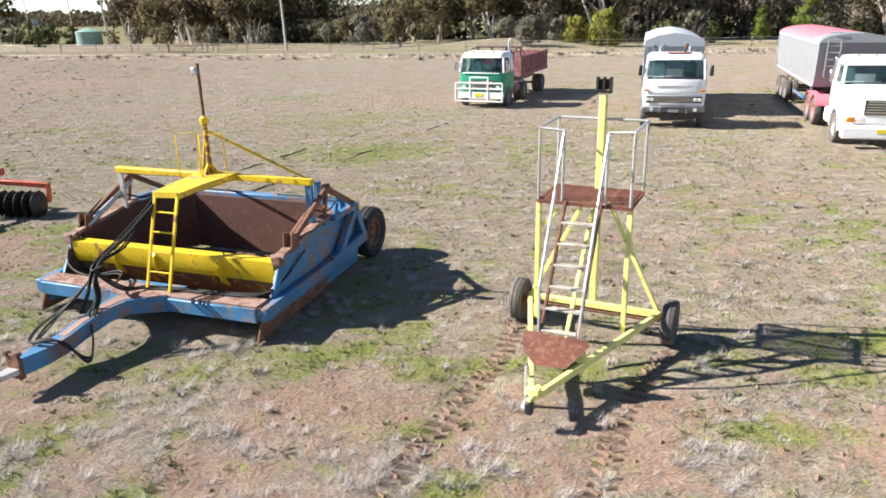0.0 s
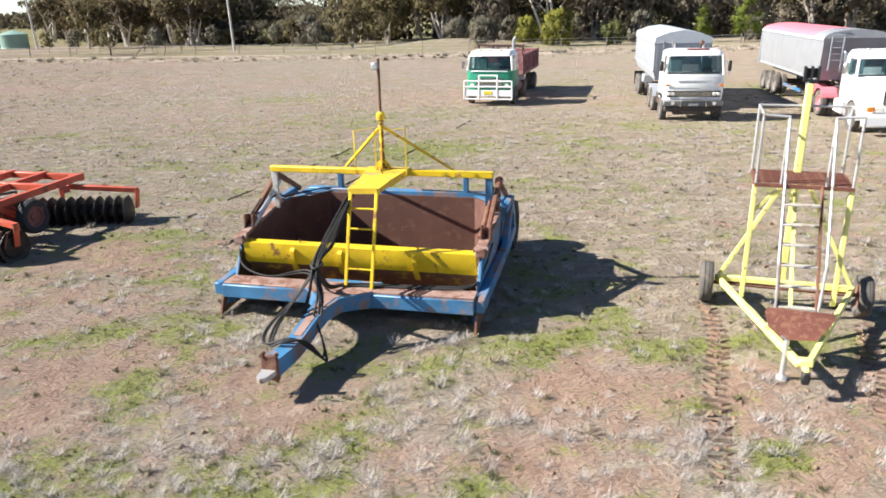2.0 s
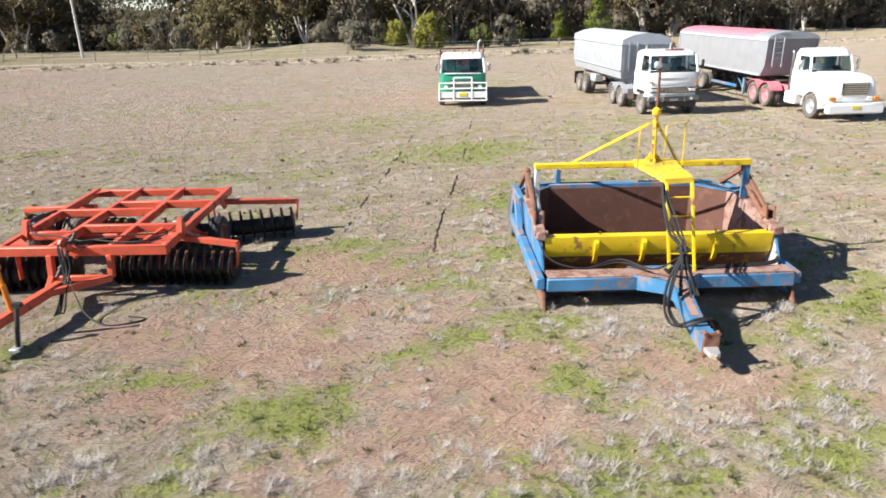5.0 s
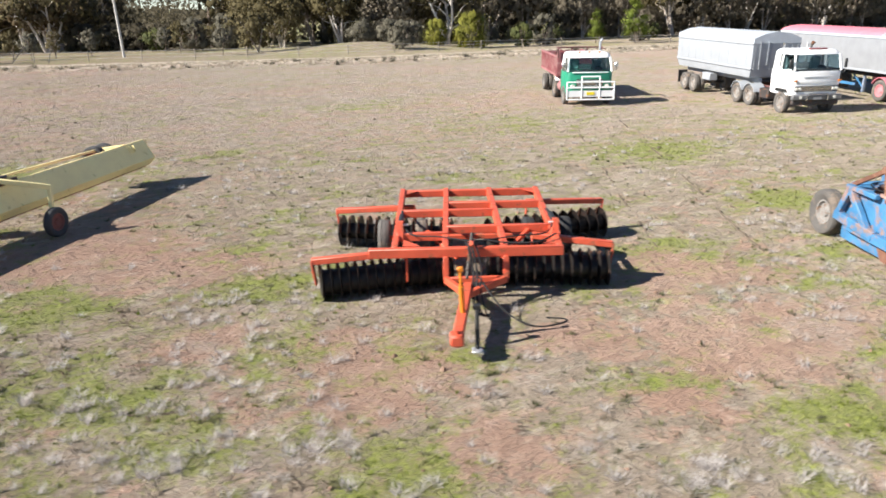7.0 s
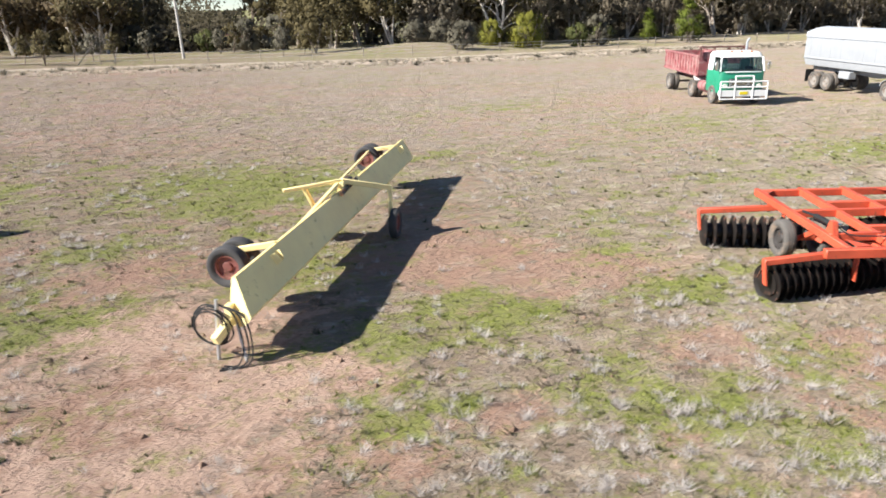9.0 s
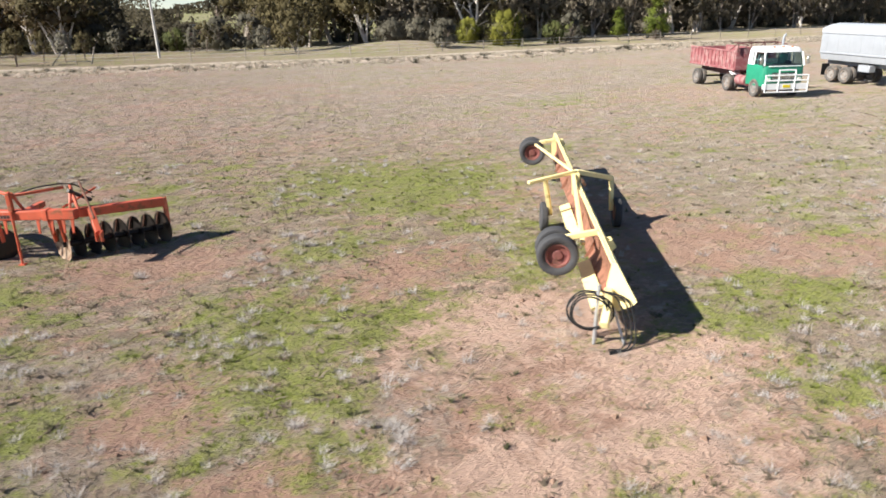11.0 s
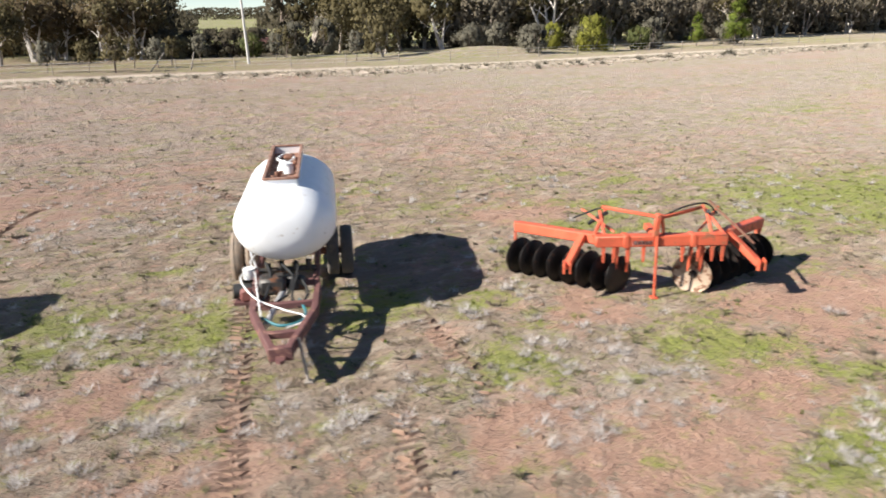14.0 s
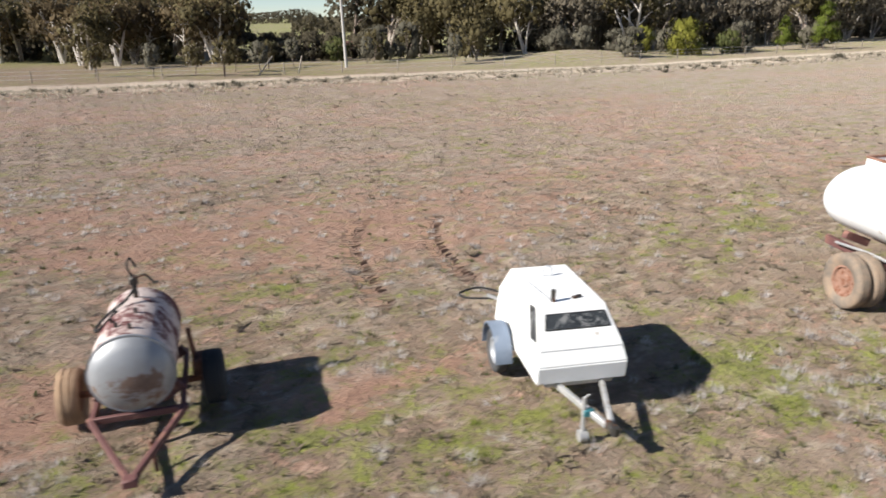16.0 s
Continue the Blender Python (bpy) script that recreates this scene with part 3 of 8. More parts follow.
def axis_steps(lo, a, b, hi, fine, growth=1.12):
    mid = list(np.arange(a, b, fine))
    left, right, s = [a], [b], fine
    while left[-1] > lo:
        s *= growth
        left.append(left[-1] - s)
    s = fine
    while right[-1] < hi:
        s *= growth
        right.append(right[-1] + s)
    return np.array(left[:0:-1] + mid + right)


gx = axis_steps(-2500, -57, 9, 2500, 0.20, 1.07)
gy = axis_steps(-600, 5, 44, 3000, 0.20, 1.05)
X, Y = np.meshgrid(gx, gy)
Z = height(X, Y)
verts = np.stack([X, Y, Z], -1).reshape(-1, 3)
ny, nx = X.shape
ii = (np.arange(ny - 1)[:, None] * nx + np.arange(nx - 1)[None, :]).ravel()
faces = np.stack([ii, ii + 1, ii + nx + 1, ii + nx], -1)
me = bpy.data.meshes.new("ground")
me.vertices.add(len(verts))
me.vertices.foreach_set("co", verts.ravel())
me.loops.add(faces.size)
me.loops.foreach_set("vertex_index", faces.ravel())
me.polygons.add(len(faces))
me.polygons.foreach_set("loop_start", np.arange(0, faces.size, 4))
me.polygons.foreach_set("use_smooth", np.ones(len(faces), dtype=bool))
me.update()
bare, green, dead = cover(X, Y)
near = road_near(X)
rd = smooth(Y, near - 0.6, near + 0.8)
verge = rd * (1 - smooth(Y, near + road_wide(X) - 1.0, near + road_wide(X) + 1.5))
beyond = smooth(Y, near + road_wide(X) - 1.0, near + road_wide(X) + 3)
side, along = track_field(X, Y)
for key, arr in (("side", np.clip(side, -4, 4)), ("along", along), ("red", smooth(-X, 8, 30) + 0.4 * smooth(-X, 44, 49)), ("far", away(X, Y)), ("sand", spots(X, Y, SAND)), ("plain", plain_track(X, Y)), ("tuft", hummock(X, Y)), ("lane", smooth(1.9 - np.abs(side), 0, 0.7)), ("bare", bare), ("green", np.clip(green + beyond * 0.55 * fbm(X, Y, 9, 44, 3) + 0.32 * smooth(Y, 122, 142), 0, 1)), ("dead", dead), ("verge", verge)):
    at = me.attributes.new(key, "FLOAT", "POINT")
    at.data.foreach_set("value", arr.ravel().astype(np.float32))
ground = tagged(new("ground", me), "dry paddock of red-brown dirt with patchy green and dead grass", "ground", kind="structure")

m, t, p = nodes("paddock_soil_and_grass")


def attr(key):
    n = t.nodes.new("ShaderNodeAttribute")
    n.attribute_name = key
    return n.outputs["Fac"]


def times(a, b, how="MULTIPLY"):
    n = t.nodes.new("ShaderNodeMath")
    n.operation = how
    for i, v in enumerate((a, b)):
        if isinstance(v, bpy.types.NodeSocket):
            t.links.new(v, n.inputs[i])
        else:
            n.inputs[i].default_value = v
    return n.outputs[0]


def patch(key, lo, hi, fine, mid, wide):
    """Where one kind of cover shows: its share at the place, broken up at three scales."""
    v = 0.0
    for n, k in ((fine, 1.4), (mid, 2.8), (wide, 1.3)):
        v = times(times(times(n, 0.5, "SUBTRACT"), k), v, "ADD")
    return ramp(t, times(attr(key), v, "ADD"), lo, hi)


w1, w2, w3 = (noise_of(t, 0.95, 5, 0.68, stretch=(0.8, 1.4, 1), shift=s) for s in (5, 41, 83))
n_fine, n_mid, n_big = noise_of(t, 16, 6, 0.75), noise_of(t, 2.6, 6, 0.70), noise_of(t, 0.35, 4, 0.6)
f2, f3, m2, m3 = noise_of(t, 11, 5, 0.75, shift=31), noise_of(t, 13, 5, 0.75, shift=67), noise_of(t, 1.9, 6, 0.72, shift=13), noise_of(t, 2.2, 6, 0.72, shift=53)
thatch = mix(t, ramp(t, n_fine, 0.22, 0.78), (0.135, 0.108, 0.072), (0.43, 0.352, 0.278))
thatch = mix(t, times(ramp(t, n_mid, 0.35, 0.7), 0.7), thatch, (0.335, 0.265, 0.198))
thatch = mix(t, times(ramp(t, w3, 0.5, 0.64), 0.6), thatch, (0.165, 0.135, 0.088))
soil = mix(t, ramp(t, m2, 0.3, 0.72), (0.262, 0.164, 0.116), (0.43, 0.302, 0.23))
soil = mix(t, times(ramp(t, n_big, 0.45, 0.68), 0.7), soil, (0.33, 0.205, 0.145))
soil = mix(t, times(attr("red"), 0.7), soil, (0.36, 0.220, 0.158))
thatch = mix(t, times(attr("red"), 0.5), thatch, mix(t, ramp(t, m2, 0.35, 0.65), (0.20, 0.135, 0.095), (0.34, 0.235, 0.17)))
soil = mix(t, times(ramp(t, f2, 0.55, 0.85), 0.3), soil, (0.22, 0.143, 0.098))
grass = mix(t, ramp(t, f2, 0.3, 0.7), (0.100, 0.138, 0.014), (0.31, 0.355, 0.055))
grass = mix(t, times(ramp(t, n_mid, 0.35, 0.65), 0.7), grass, (0.225, 0.205, 0.095))
pale = mix(t, ramp(t, f3, 0.35, 0.7), (0.22, 0.185, 0.150), (0.47, 0.415, 0.36))
soil = mix(t, patch("sand", 0.25, 0.65, n_fine, n_mid, w1), soil, mix(t, n_mid, (0.45, 0.308, 0.235), (0.54, 0.388, 0.305)))
open_soil = patch("bare", 0.34, 0.56, n_fine, n_mid, w1)
col = mix(t, open_soil, thatch, soil)
clad = times(1.0, times(open_soil, 0.85), "SUBTRACT")
tuft, tuft2 = noise_of(t, 2.1, 5, 0.72, stretch=(0.6, 1.4, 1), shift=71), noise_of(t, 1.9, 5, 0.72, stretch=(0.6, 1.4, 1), shift=29)
rough_west = times(times(attr("red"), 0.45), 0.20, "ADD")
col = mix(t, times(times(ramp(t, tuft, 0.52, 0.60), rough_west), clad), col, (0.165, 0.132, 0.085))
col = mix(t, times(times(ramp(t, tuft2, 0.53, 0.62), 0.55), clad), col, (0.50, 0.435, 0.345))
mound = times(attr("tuft"), ramp(t, n_mid, 0.25, 0.6))
col = mix(t, times(mound, 0.62), col, mix(t, ramp(t, f3, 0.3, 0.7), (0.27, 0.22, 0.155), (0.50, 0.425, 0.35)))
col = mix(t, times(patch("dead", 0.42, 1.05, f3, m3, w2), 0.5), col, pale)
col = mix(t, times(patch("green", 0.18, 0.72, f2, m2, w3), 0.92), col, grass)
road = mix(t, ramp(t, n_mid, 0.3, 0.7), (0.44, 0.375, 0.29), (0.62, 0.54, 0.43))
col = mix(t, ramp(t, times(attr("verge"), times(times(w2, 0.5, "SUBTRACT"), 2.2), "ADD"), 0.25, 0.75), col, road)
col = mix(t, times(attr("red"), 0.8), col, (1.02, 0.98, 0.96), "MULTIPLY")
col = mix(t, attr("far"), col, (1.05, 1.02, 1.04), "MULTIPLY")
# tyre lugs pressed into the lanes, slanting to either side of the middle
slant = times(times(attr("along"), 36.0), times(times(attr("side"), 0.0, "ABSOLUTE"), 1.6), "ADD")
lug = ramp(t, times(times(slant, times(m3, 2.5), "ADD"), 0.0, "SINE"), -0.1, 0.5)
inside = times(attr("lane"), ramp(t, times(times(attr("side"), 0.0, "ABSOLUTE"), times(m2, 0.8), "ADD"), 1.55, 1.25))
inside = times(inside, ramp(t, m3, 0.34, 0.48))
lugged = times(times(lug, ramp(t, f3, 0.41, 0.54)), times(1.0, attr("plain"), "SUBTRACT"))
press = times(inside, times(lugged, times(times(attr("plain"), 0.3), ramp(t, m2, 0.55, 0.63)), "MAXIMUM"))
# pressed soil, and the shade inside prints and ruts, as one darker colour
col = mix(t, times(press, 0.8), col, (0.185, 0.118, 0.08))
t.links.new(col, p.inputs["Base Color"])
p.inputs["Roughness"].default_value = 0.95
p.inputs["Diffuse Roughness"].default_value = 0.5
bp = put(t, "ShaderNodeBump", Strength=1.0, Distance=0.06)
hsum = times(times(times(n_fine, times(n_mid, 2.8), "ADD"), times(w2, 4.0), "ADD"), times(press, 1.6), "SUBTRACT")
hsum = times(hsum, times(times(times(tuft2, times(tuft, -1.0), "ADD"), 3.0), rough_west), "ADD")
t.links.new(hsum, bp.inputs["Height"])
t.links.new(bp.outputs[0], p.inputs["Normal"])
me.materials.append(m)


# ---- elevated access stand ----
def access_stand():
    T = thing("access_stand", pose(2.60, 9.74, 0, 0, 0, -24.5), "yellow wheeled access stand with ladder, rusty mesh platform, pipe handrails", "access stand")
    for s in (-1, 1):
        wheel(T, (s * 1.13, 0, 0.33), 0.33, 0.2, "oldrubber", "rust", s)
    part("axle", rod(B(), (-1.05, 0.0, 0.33), (1.05, 0.0, 0.33), 0.035), "rust", T)
    h = (-0.02, -2.78, 0.36)
    part("cross_beam", bar(B(), (-0.98, 0, 0.42), (0.98, 0, 0.42), 0.09, 0.09, 0.01), "lemon", T)
    for s in (-1, 1):
        part("side_rail", bar(B(), (s * 0.98, 0.02, 0.42), (s * 0.05, -2.70, 0.36), 0.07, 0.10, 0.01), "lemon", T)
    bm = B()
    bar(bm, (0, -2.55, 0.36), (0, -2.95, 0.38), 0.06, 0.08, 0.01)
    box(bm, (0, -2.78, 0.44), (0.16, 0.12, 0.08), bev=0.01)
    part("hitch", bm, "lemon", T)
    bm = B()
    rod(bm, (-0.19, -2.45, 0.06), (-0.19, -2.45, 0.55), 0.032, 10)
    rod(bm, (-0.19, -2.45, 0.55), (-0.26, -2.45, 0.60), 0.012, 6)
    rod(bm, (-0.19, -2.45, 0.0), (-0.19, -2.45, 0.06), 0.075, 10, 0.05)
    part("jockey_stand", bm, "galv", T)
    part("coupling", box(B(), (0.0, -2.93, 0.30), (0.09, 0.10, 0.16), bev=0.015), "black", T)
    # platform: frame and mesh strands
    zt = 2.16
    bm = B()
    for x in (-0.64, 0.60):
        bar(bm, (x, -0.76, zt), (x, 0.12, zt), 0.04, 0.05)
    for y in (-0.76, 0.12, -0.32):
        bar(bm, (-0.66, y, zt - 0.002), (0.62, y, zt - 0.002), 0.04, 0.05)
    platform = part("platform", bm, "mesh", T, "rusty expanded-mesh platform")
    for first, second, n, step in (((-0.62, -0.74, zt + 0.028), (-0.575, 0.10, zt + 0.028), 26, (0.0485, 0)), ((-0.63, -0.74, zt + 0.036), (0.59, -0.74, zt + 0.036), 18, (0, 0.049))):
        strand = part("mesh_strand", bar(B(), first, second, 0.014, 0.008), "mesh", platform)
        for i in range(1, n):
            ob = new("mesh_strand", strand.data)
            ob.parent, ob.location = platform, (i * step[0], i * step[1], 0)
    # posts
    for x in (-0.64, 0.60):
        part("leg", bar(B(), (x, -0.72, zt - 0.02), (x, -0.72, 0.40), 0.065, 0.065, 0.008, (0, 1, 0)), "lemon", T)
    part("mast", bar(B(), (-0.01, 0.07, 0.40), (-0.01, 0.07, 3.50), 0.10, 0.10, 0.012, (0, 1, 0)), "lemon", T)
    bm = B()
    box(bm, (-0.01, 0.07, 3.54), (0.20, 0.10, 0.03))
    for x in (-0.10, -0.01, 0.08):
        box(bm, (x, 0.07, 3.64), (0.03, 0.10, 0.20))
    box(bm, (-0.01, 0.11, 3.64), (0.2, 0.015, 0.14))
    part("receiver_cradle", bm, "black", T, "black cradle on the mast head")
    part("brace", bar(B(), (0.12, 0.02, zt - 0.06), (0.95, 0.0, 0.45), 0.045, 0.06, 0.006), "lemon", T)
    part("brace", bar(B(), (-0.14, 0.02, zt - 0.06), (-0.95, 0.0, 0.45), 0.045, 0.06, 0.006), "lemon", T)
    part("brace", bar(B(), (-0.03, 0.0, zt - 0.06), (-0.03, -1.35, 0.42), 0.05, 0.06, 0.006), "lemon", T)
    part("brace", bar(B(), (-0.36, -0.70, zt - 0.10), (-0.64, -0.72, zt - 0.42), 0.03, 0.05), "lemon", T)
    # step plate and ladder
    plate = [(-0.40, -1.90, 0.74), (0.40, -1.90, 0.74), (0.43, -1.93, 0.69), (0.20, -2.13, 0.44), (-0.20, -2.15, 0.42), (-0.38, -2.05, 0.54), (-0.43, -1.94, 0.69)]
    part("step_plate", slab(B(), plate, (0, 0.012, 0.010)), "mesh", T, "rusty sloping plate over the drawbar")
    part("plate_bracket", bar(B(), (-0.40, -1.86, 0.46), (0.40, -1.86, 0.46), 0.06, 0.07, 0.008), "lemon", T)
    for sx in (-0.36, 0.36):
        part("plate_stay", bar(B(), (sx, -1.87, 0.46), (sx, -1.88, 0.72), 0.04, 0.04, 0.005, (0, 1, 0)), "lemon", T)
    top, bot = (-0.76, zt + 0.02), (-1.86, 0.46)
    for s in (-1, 1):
        part("ladder_rail", bar(B(), (s * 0.24 - 0.02, bot[0], bot[1]), (s * 0.24 - 0.02, top[0], top[1]), 0.035, 0.07, 0.005), "rust", T)
    for i in range(1, 7):
        k = i / 7
        y, z = bot[0] + k * (top[0] - bot[0]), bot[1] + k * (top[1] - bot[1])
        part("rung", box(B(), (-0.02, y, z), (0.46, 0.10, 0.03), bev=0.006), "treadgrey", T)
    # rails
    zr = 3.17
    r = 0.019

    def rail(pts):
        bm = B()
        for a, b in zip(pts[:-1], pts[1:]):
            rod(bm, a, b, r, 8)
        for q in pts[1:-1]:
            bmesh.ops.create_icosphere(bm, subdivisions=1, radius=r * 1.05, matrix=Matrix.Translation(q))
        part("handrail", bm, "galv", T)
    rail([(-0.64, -0.76, zt), (-0.64, -0.76, zr - 0.02), (-0.64, 0.12, zr), (0.60, 0.12, zr), (0.60, -0.76, zr - 0.02), (0.60, -0.76, zt)])
    rail([(-0.64, 0.12, zt), (-0.64, 0.12, zr)])
    rail([(0.60, 0.12, zt), (0.60, 0.12, zr)])
    for s in (-1, 1):
        x = s * 0.29 - 0.02
        rail([(-0.64 if s < 0 else 0.60, -0.76, zr - 0.02), (x, -0.76, zr - 0.04), (x, -0.76, zt)])
        rail([(x, -0.76, zr - 0.06), (x, -1.66, 1.30), (s * 0.26 - 0.02, -1.74, 0.66)])


# ---- scraper ----
def scraper():
    T = thing("tow_scraper", pose(-4.305, 10.05, 0, 0, 0, -18.3), "worn blue and yellow earth scraper with rusty bowl and ladder", "scraper")
    W = 2.03
    # front deck
    part("deck", box(B(), (0.02, 0.155, 0.555), (2 * W, 0.33, 0.05), bev=0.01), "rustdeck", T, "rusty pink steel deck")
    part("front_beam", bar(B(), (-W, 0.0, 0.44), (-0.55, 0.0, 0.44), 0.10, 0.22, 0.015), "blue", T)
    part("front_beam", bar(B(), (0.45, 0.0, 0.44), (W + 0.02, 0.0, 0.44), 0.10, 0.22, 0.015), "blue", T)
    # gooseneck drawbar
    bm = B()
    secs = []
    for y, zt, zb, w in ((0.42, 0.575, 0.30, 0.56), (0.0, 0.575, 0.32, 0.56), (-0.22, 0.60, 0.36, 0.34), (-0.45, 0.635, 0.41, 0.18), (-0.75, 0.63, 0.41, 0.125), (-1.05, 0.575, 0.355, 0.108), (-1.45, 0.49, 0.265, 0.105), (-1.75, 0.47, 0.24, 0.105), (-2.15, 0.50, 0.26, 0.11)):
        m = -0.05 + 0.07 * min(y + 0.45, 0)
        secs.append([(m - w, y, zb), (m + w, y, zb), (m + w, y, zt), (m - w, y, zt)])
    loft(bm, secs)
    part("drawbar", bm, "blue", T)
    bm = B()
    loft(bm, [[((q[2][0] + q[3][0]) / 2 + (q[2][0] - q[3][0]) / 2 * k, q[2][1], q[2][2] + dz) for k, dz in ((-0.55, 0.002), (0.6, 0.002), (0.6, 0.008), (-0.55, 0.008))] for q in secs[2:7]])
    part("drawbar_wear_strip", bm, "rustdeck", T, "rusty pink worn top of the drawbar")
    part("root_plate", slab(B(), [(-0.58, 0.0, 0.578), (0.48, 0.0, 0.578), (0.28, -0.22, 0.606), (-0.38, -0.22, 0.606)], (0, 0, 0.012)), "rustdeck", T, "rusty pink steel plate")
    bm = B()
    box(bm, (-0.17, -2.18, 0.39), (0.24, 0.05, 0.36), bev=0.02)
    for z in (0.24, 0.56):
        for x in (-0.26, -0.08):
            rod(bm, (x, -2.22, z), (x, -2.14, z), 0.03, 6)
    part("hitch_plate", bm, "rust", T)
    bm = slab(B(), [(-0.27, -2.20, 0.30), (-0.08, -2.20, 0.30), (-0.12, -2.40, 0.30), (-0.19, -2.45, 0.30), (-0.25, -2.40, 0.30)], (0, 0, 0.07))
    part("tow_eye", bm, "galv", T)
    # side plates: sloped front edge, cut-away rear
    for s in (-1, 1):
        x = s * (W - 0.02)
        out = [(x, 0.05, 0.18), (x, 0.42, 0.50), (x, 0.72, 1.00), (x, 0.80, 1.12), (x, 2.30, 1.30), (x, 3.40, 1.22), (x, 3.40, 0.14), (x, 0.4, 0.10)]
        part("side_plate", slab(B(), out, (s * 0.035, 0, 0)), "blue", T)
        # sunlight put into the colour: the wall that faces it is paler
        part("side_lining", slab(B(), [(x - s * 0.004, y, z) for y, z in ((0.95, 0.16), (0.95, 1.11), (2.30, 1.27), (3.38, 1.19), (3.38, 0.16))], (-s * 0.02, 0, 0)), "rustdeck" if s > 0 else "bowl", T, "rust-brown bowl lining, coloured paler on the sunlit wall")
        # bare steel cheek; the shaded one gets a dark colour instead
        part("front_lining", slab(B(), [(x - s * 0.004, y, z) for y, z in ((0.12, 0.24), (0.44, 0.52), (0.73, 1.0), (0.82, 1.09), (0.94, 1.10), (0.94, 0.2))], (-s * 0.012, 0, 0)), "baresteel" if s > 0 else "chassis", T, "steel bowl cheek, bare towards the sun, coloured dark in shade")
        part("side_sill", bar(B(), (s * (W + 0.10), 0.02, 0.44), (s * (W + 0.10), 3.1, 0.50), 0.14, 0.20, 0.015), "blue", T)
        part("skirt", slab(B(), [(s * (W + 0.03), -0.10, 0.03), (s * (W + 0.03), 0.05, 0.34), (s * (W + 0.03), 2.2, 0.36), (s * (W + 0.03), 2.0, 0.10)], (s * 0.03, 0, 0)), "rust", T)
        part("top_cap", bar(B(), (s * W, 0.70, 1.10), (s * W, 2.32, 1.33), 0.17, 0.06, 0.01), "rustdeck", T)
        # corner block with pin
        bm = B()
        box(bm, (s * W, 0.72, 1.06), (0.17, 0.17, 0.15), bev=0.02)
        rod(bm, (s * W - 0.11, 0.72, 1.1), (s * W + 0.11, 0.72, 1.1), 0.045, 10)
        part("pivot_block", bm, "rustdeck", T)
        # lift triangle
        bm = B()
        ax = s * (W + 0.03)
        bar(bm, (ax, 1.15, 1.25), (ax, 2.32, 1.80), 0.07, 0.09, 0.01)
        bar(bm, (ax, 2.32, 1.80), (ax, 3.25, 1.30), 0.07, 0.09, 0.01)
        bar(bm, (ax, 2.32, 1.80), (ax, 2.15, 1.20), 0.06, 0.07, 0.01)
        box(bm, (ax, 2.32, 1.80), (0.12, 0.16, 0.16), bev=0.03)
        part("lift_frame", bm, "rust", T)
        bm = B()
        rod(bm, (ax - s * 0.09, 1.05, 1.18), (ax - s * 0.09, 1.75, 1.48), 0.05, 12)
        rod(bm, (ax - s * 0.09, 1.75, 1.48), (ax - s * 0.09, 2.25, 1.70), 0.028, 10)
        part("hydraulic_ram", bm, "alu" if s < 0 else "rust", T)
        bm = B()
        for dx in (-0.07, 0.07):
            slab(bm, [(s * W + dx, 0.98, 1.10), (s * W + dx, 1.22, 1.12), (s * W + dx, 1.18, 1.36), (s * W + dx, 1.02, 1.40)], (0.025, 0, 0))
        part("clevis", bm, "rust", T)
        # rear wheel arm and wheel
        bm = B()
        bar(bm, (s * (W + 0.12), 2.2, 0.52), (s * (W + 0.12), 3.52, 0.62), 0.14, 0.20, 0.02)
        bar(bm, (s * (W + 0.12), 2.45, 0.56), (s * (W + 0.12), 3.15, 1.24), 0.12, 0.14, 0.015)
        bar(bm, (s * (W + 0.12), 3.15, 1.26), (s * (W + 0.12), 3.45, 0.62), 0.12, 0.14, 0.015)
        bar(bm, (s * (W + 0.12), 2.3, 1.28), (s * (W + 0.12), 3.25, 1.28), 0.12, 0.10, 0.015)
        part("wheel_arm", bm, "blue", T)
        wheel(T, (s * (W - 0.03), 4.05, 0.50), 0.50, 0.32, "rubber" if s > 0 else "oldrubber", "rust" if s > 0 else "dirtyrim", s, name="wheel", rim_r=0.52)
    # bowl floor, back wall with folded corners, rim
    part("bowl_floor", box(B(), (0, 1.75, 0.14), (2 * W - 0.1, 2.7, 0.04)), "bowl", T)
    bm = B()
    pts = [(-W + 0.05, 2.75, 0), (-1.45, 3.30, 0), (1.45, 3.30, 0), (W - 0.05, 2.75, 0)]
    for a, b in zip(pts[:-1], pts[1:]):
        slab(bm, [(a[0], a[1], 0.14), (b[0], b[1], 0.14), (b[0], b[1], 1.22), (a[0], a[1], 1.22)], (0, 0.03, 0))
    part("back_wall", bm, "bowl", T, "rust-brown bowl back")
    part("rear_beam", box(B(), (0, 3.44, 1.22), (2 * W - 0.2, 0.18, 0.16), bev=0.02), "blue", T)
    part("rear_push_frame", bar(B(), (0, 3.4, 0.75), (0, 4.8, 0.6), 0.25, 0.22, 0.02), "blue", T)
    part("rear_axle", bar(B(), (-W + 0.1, 4.05, 0.50), (W - 0.1, 4.05, 0.50), 0.16, 0.16, 0.02), "blue", T)
    for s in (-1, 1):
        part("corner_gusset", slab(B(), [(s * (W - 0.02), 2.7, 1.235), (s * (W - 0.02), 3.38, 1.235), (s * 1.4, 3.38, 1.235)], (0, 0, 0.02)), "blue", T)
        part("stub_post", box(B(), (s * 1.26, 3.44, 1.44), (0.10, 0.14, 0.34), bev=0.012), "blue", T)
    # apron: pressed yellow gate with ribs
    bm = B()
    sec = [(0.80, 0.67), (0.77, 0.74), (0.75, 0.97), (0.86, 0.98), (0.86, 1.03), (0.66, 1.03), (0.66, 0.97), (0.68, 0.76), (0.72, 0.67)]
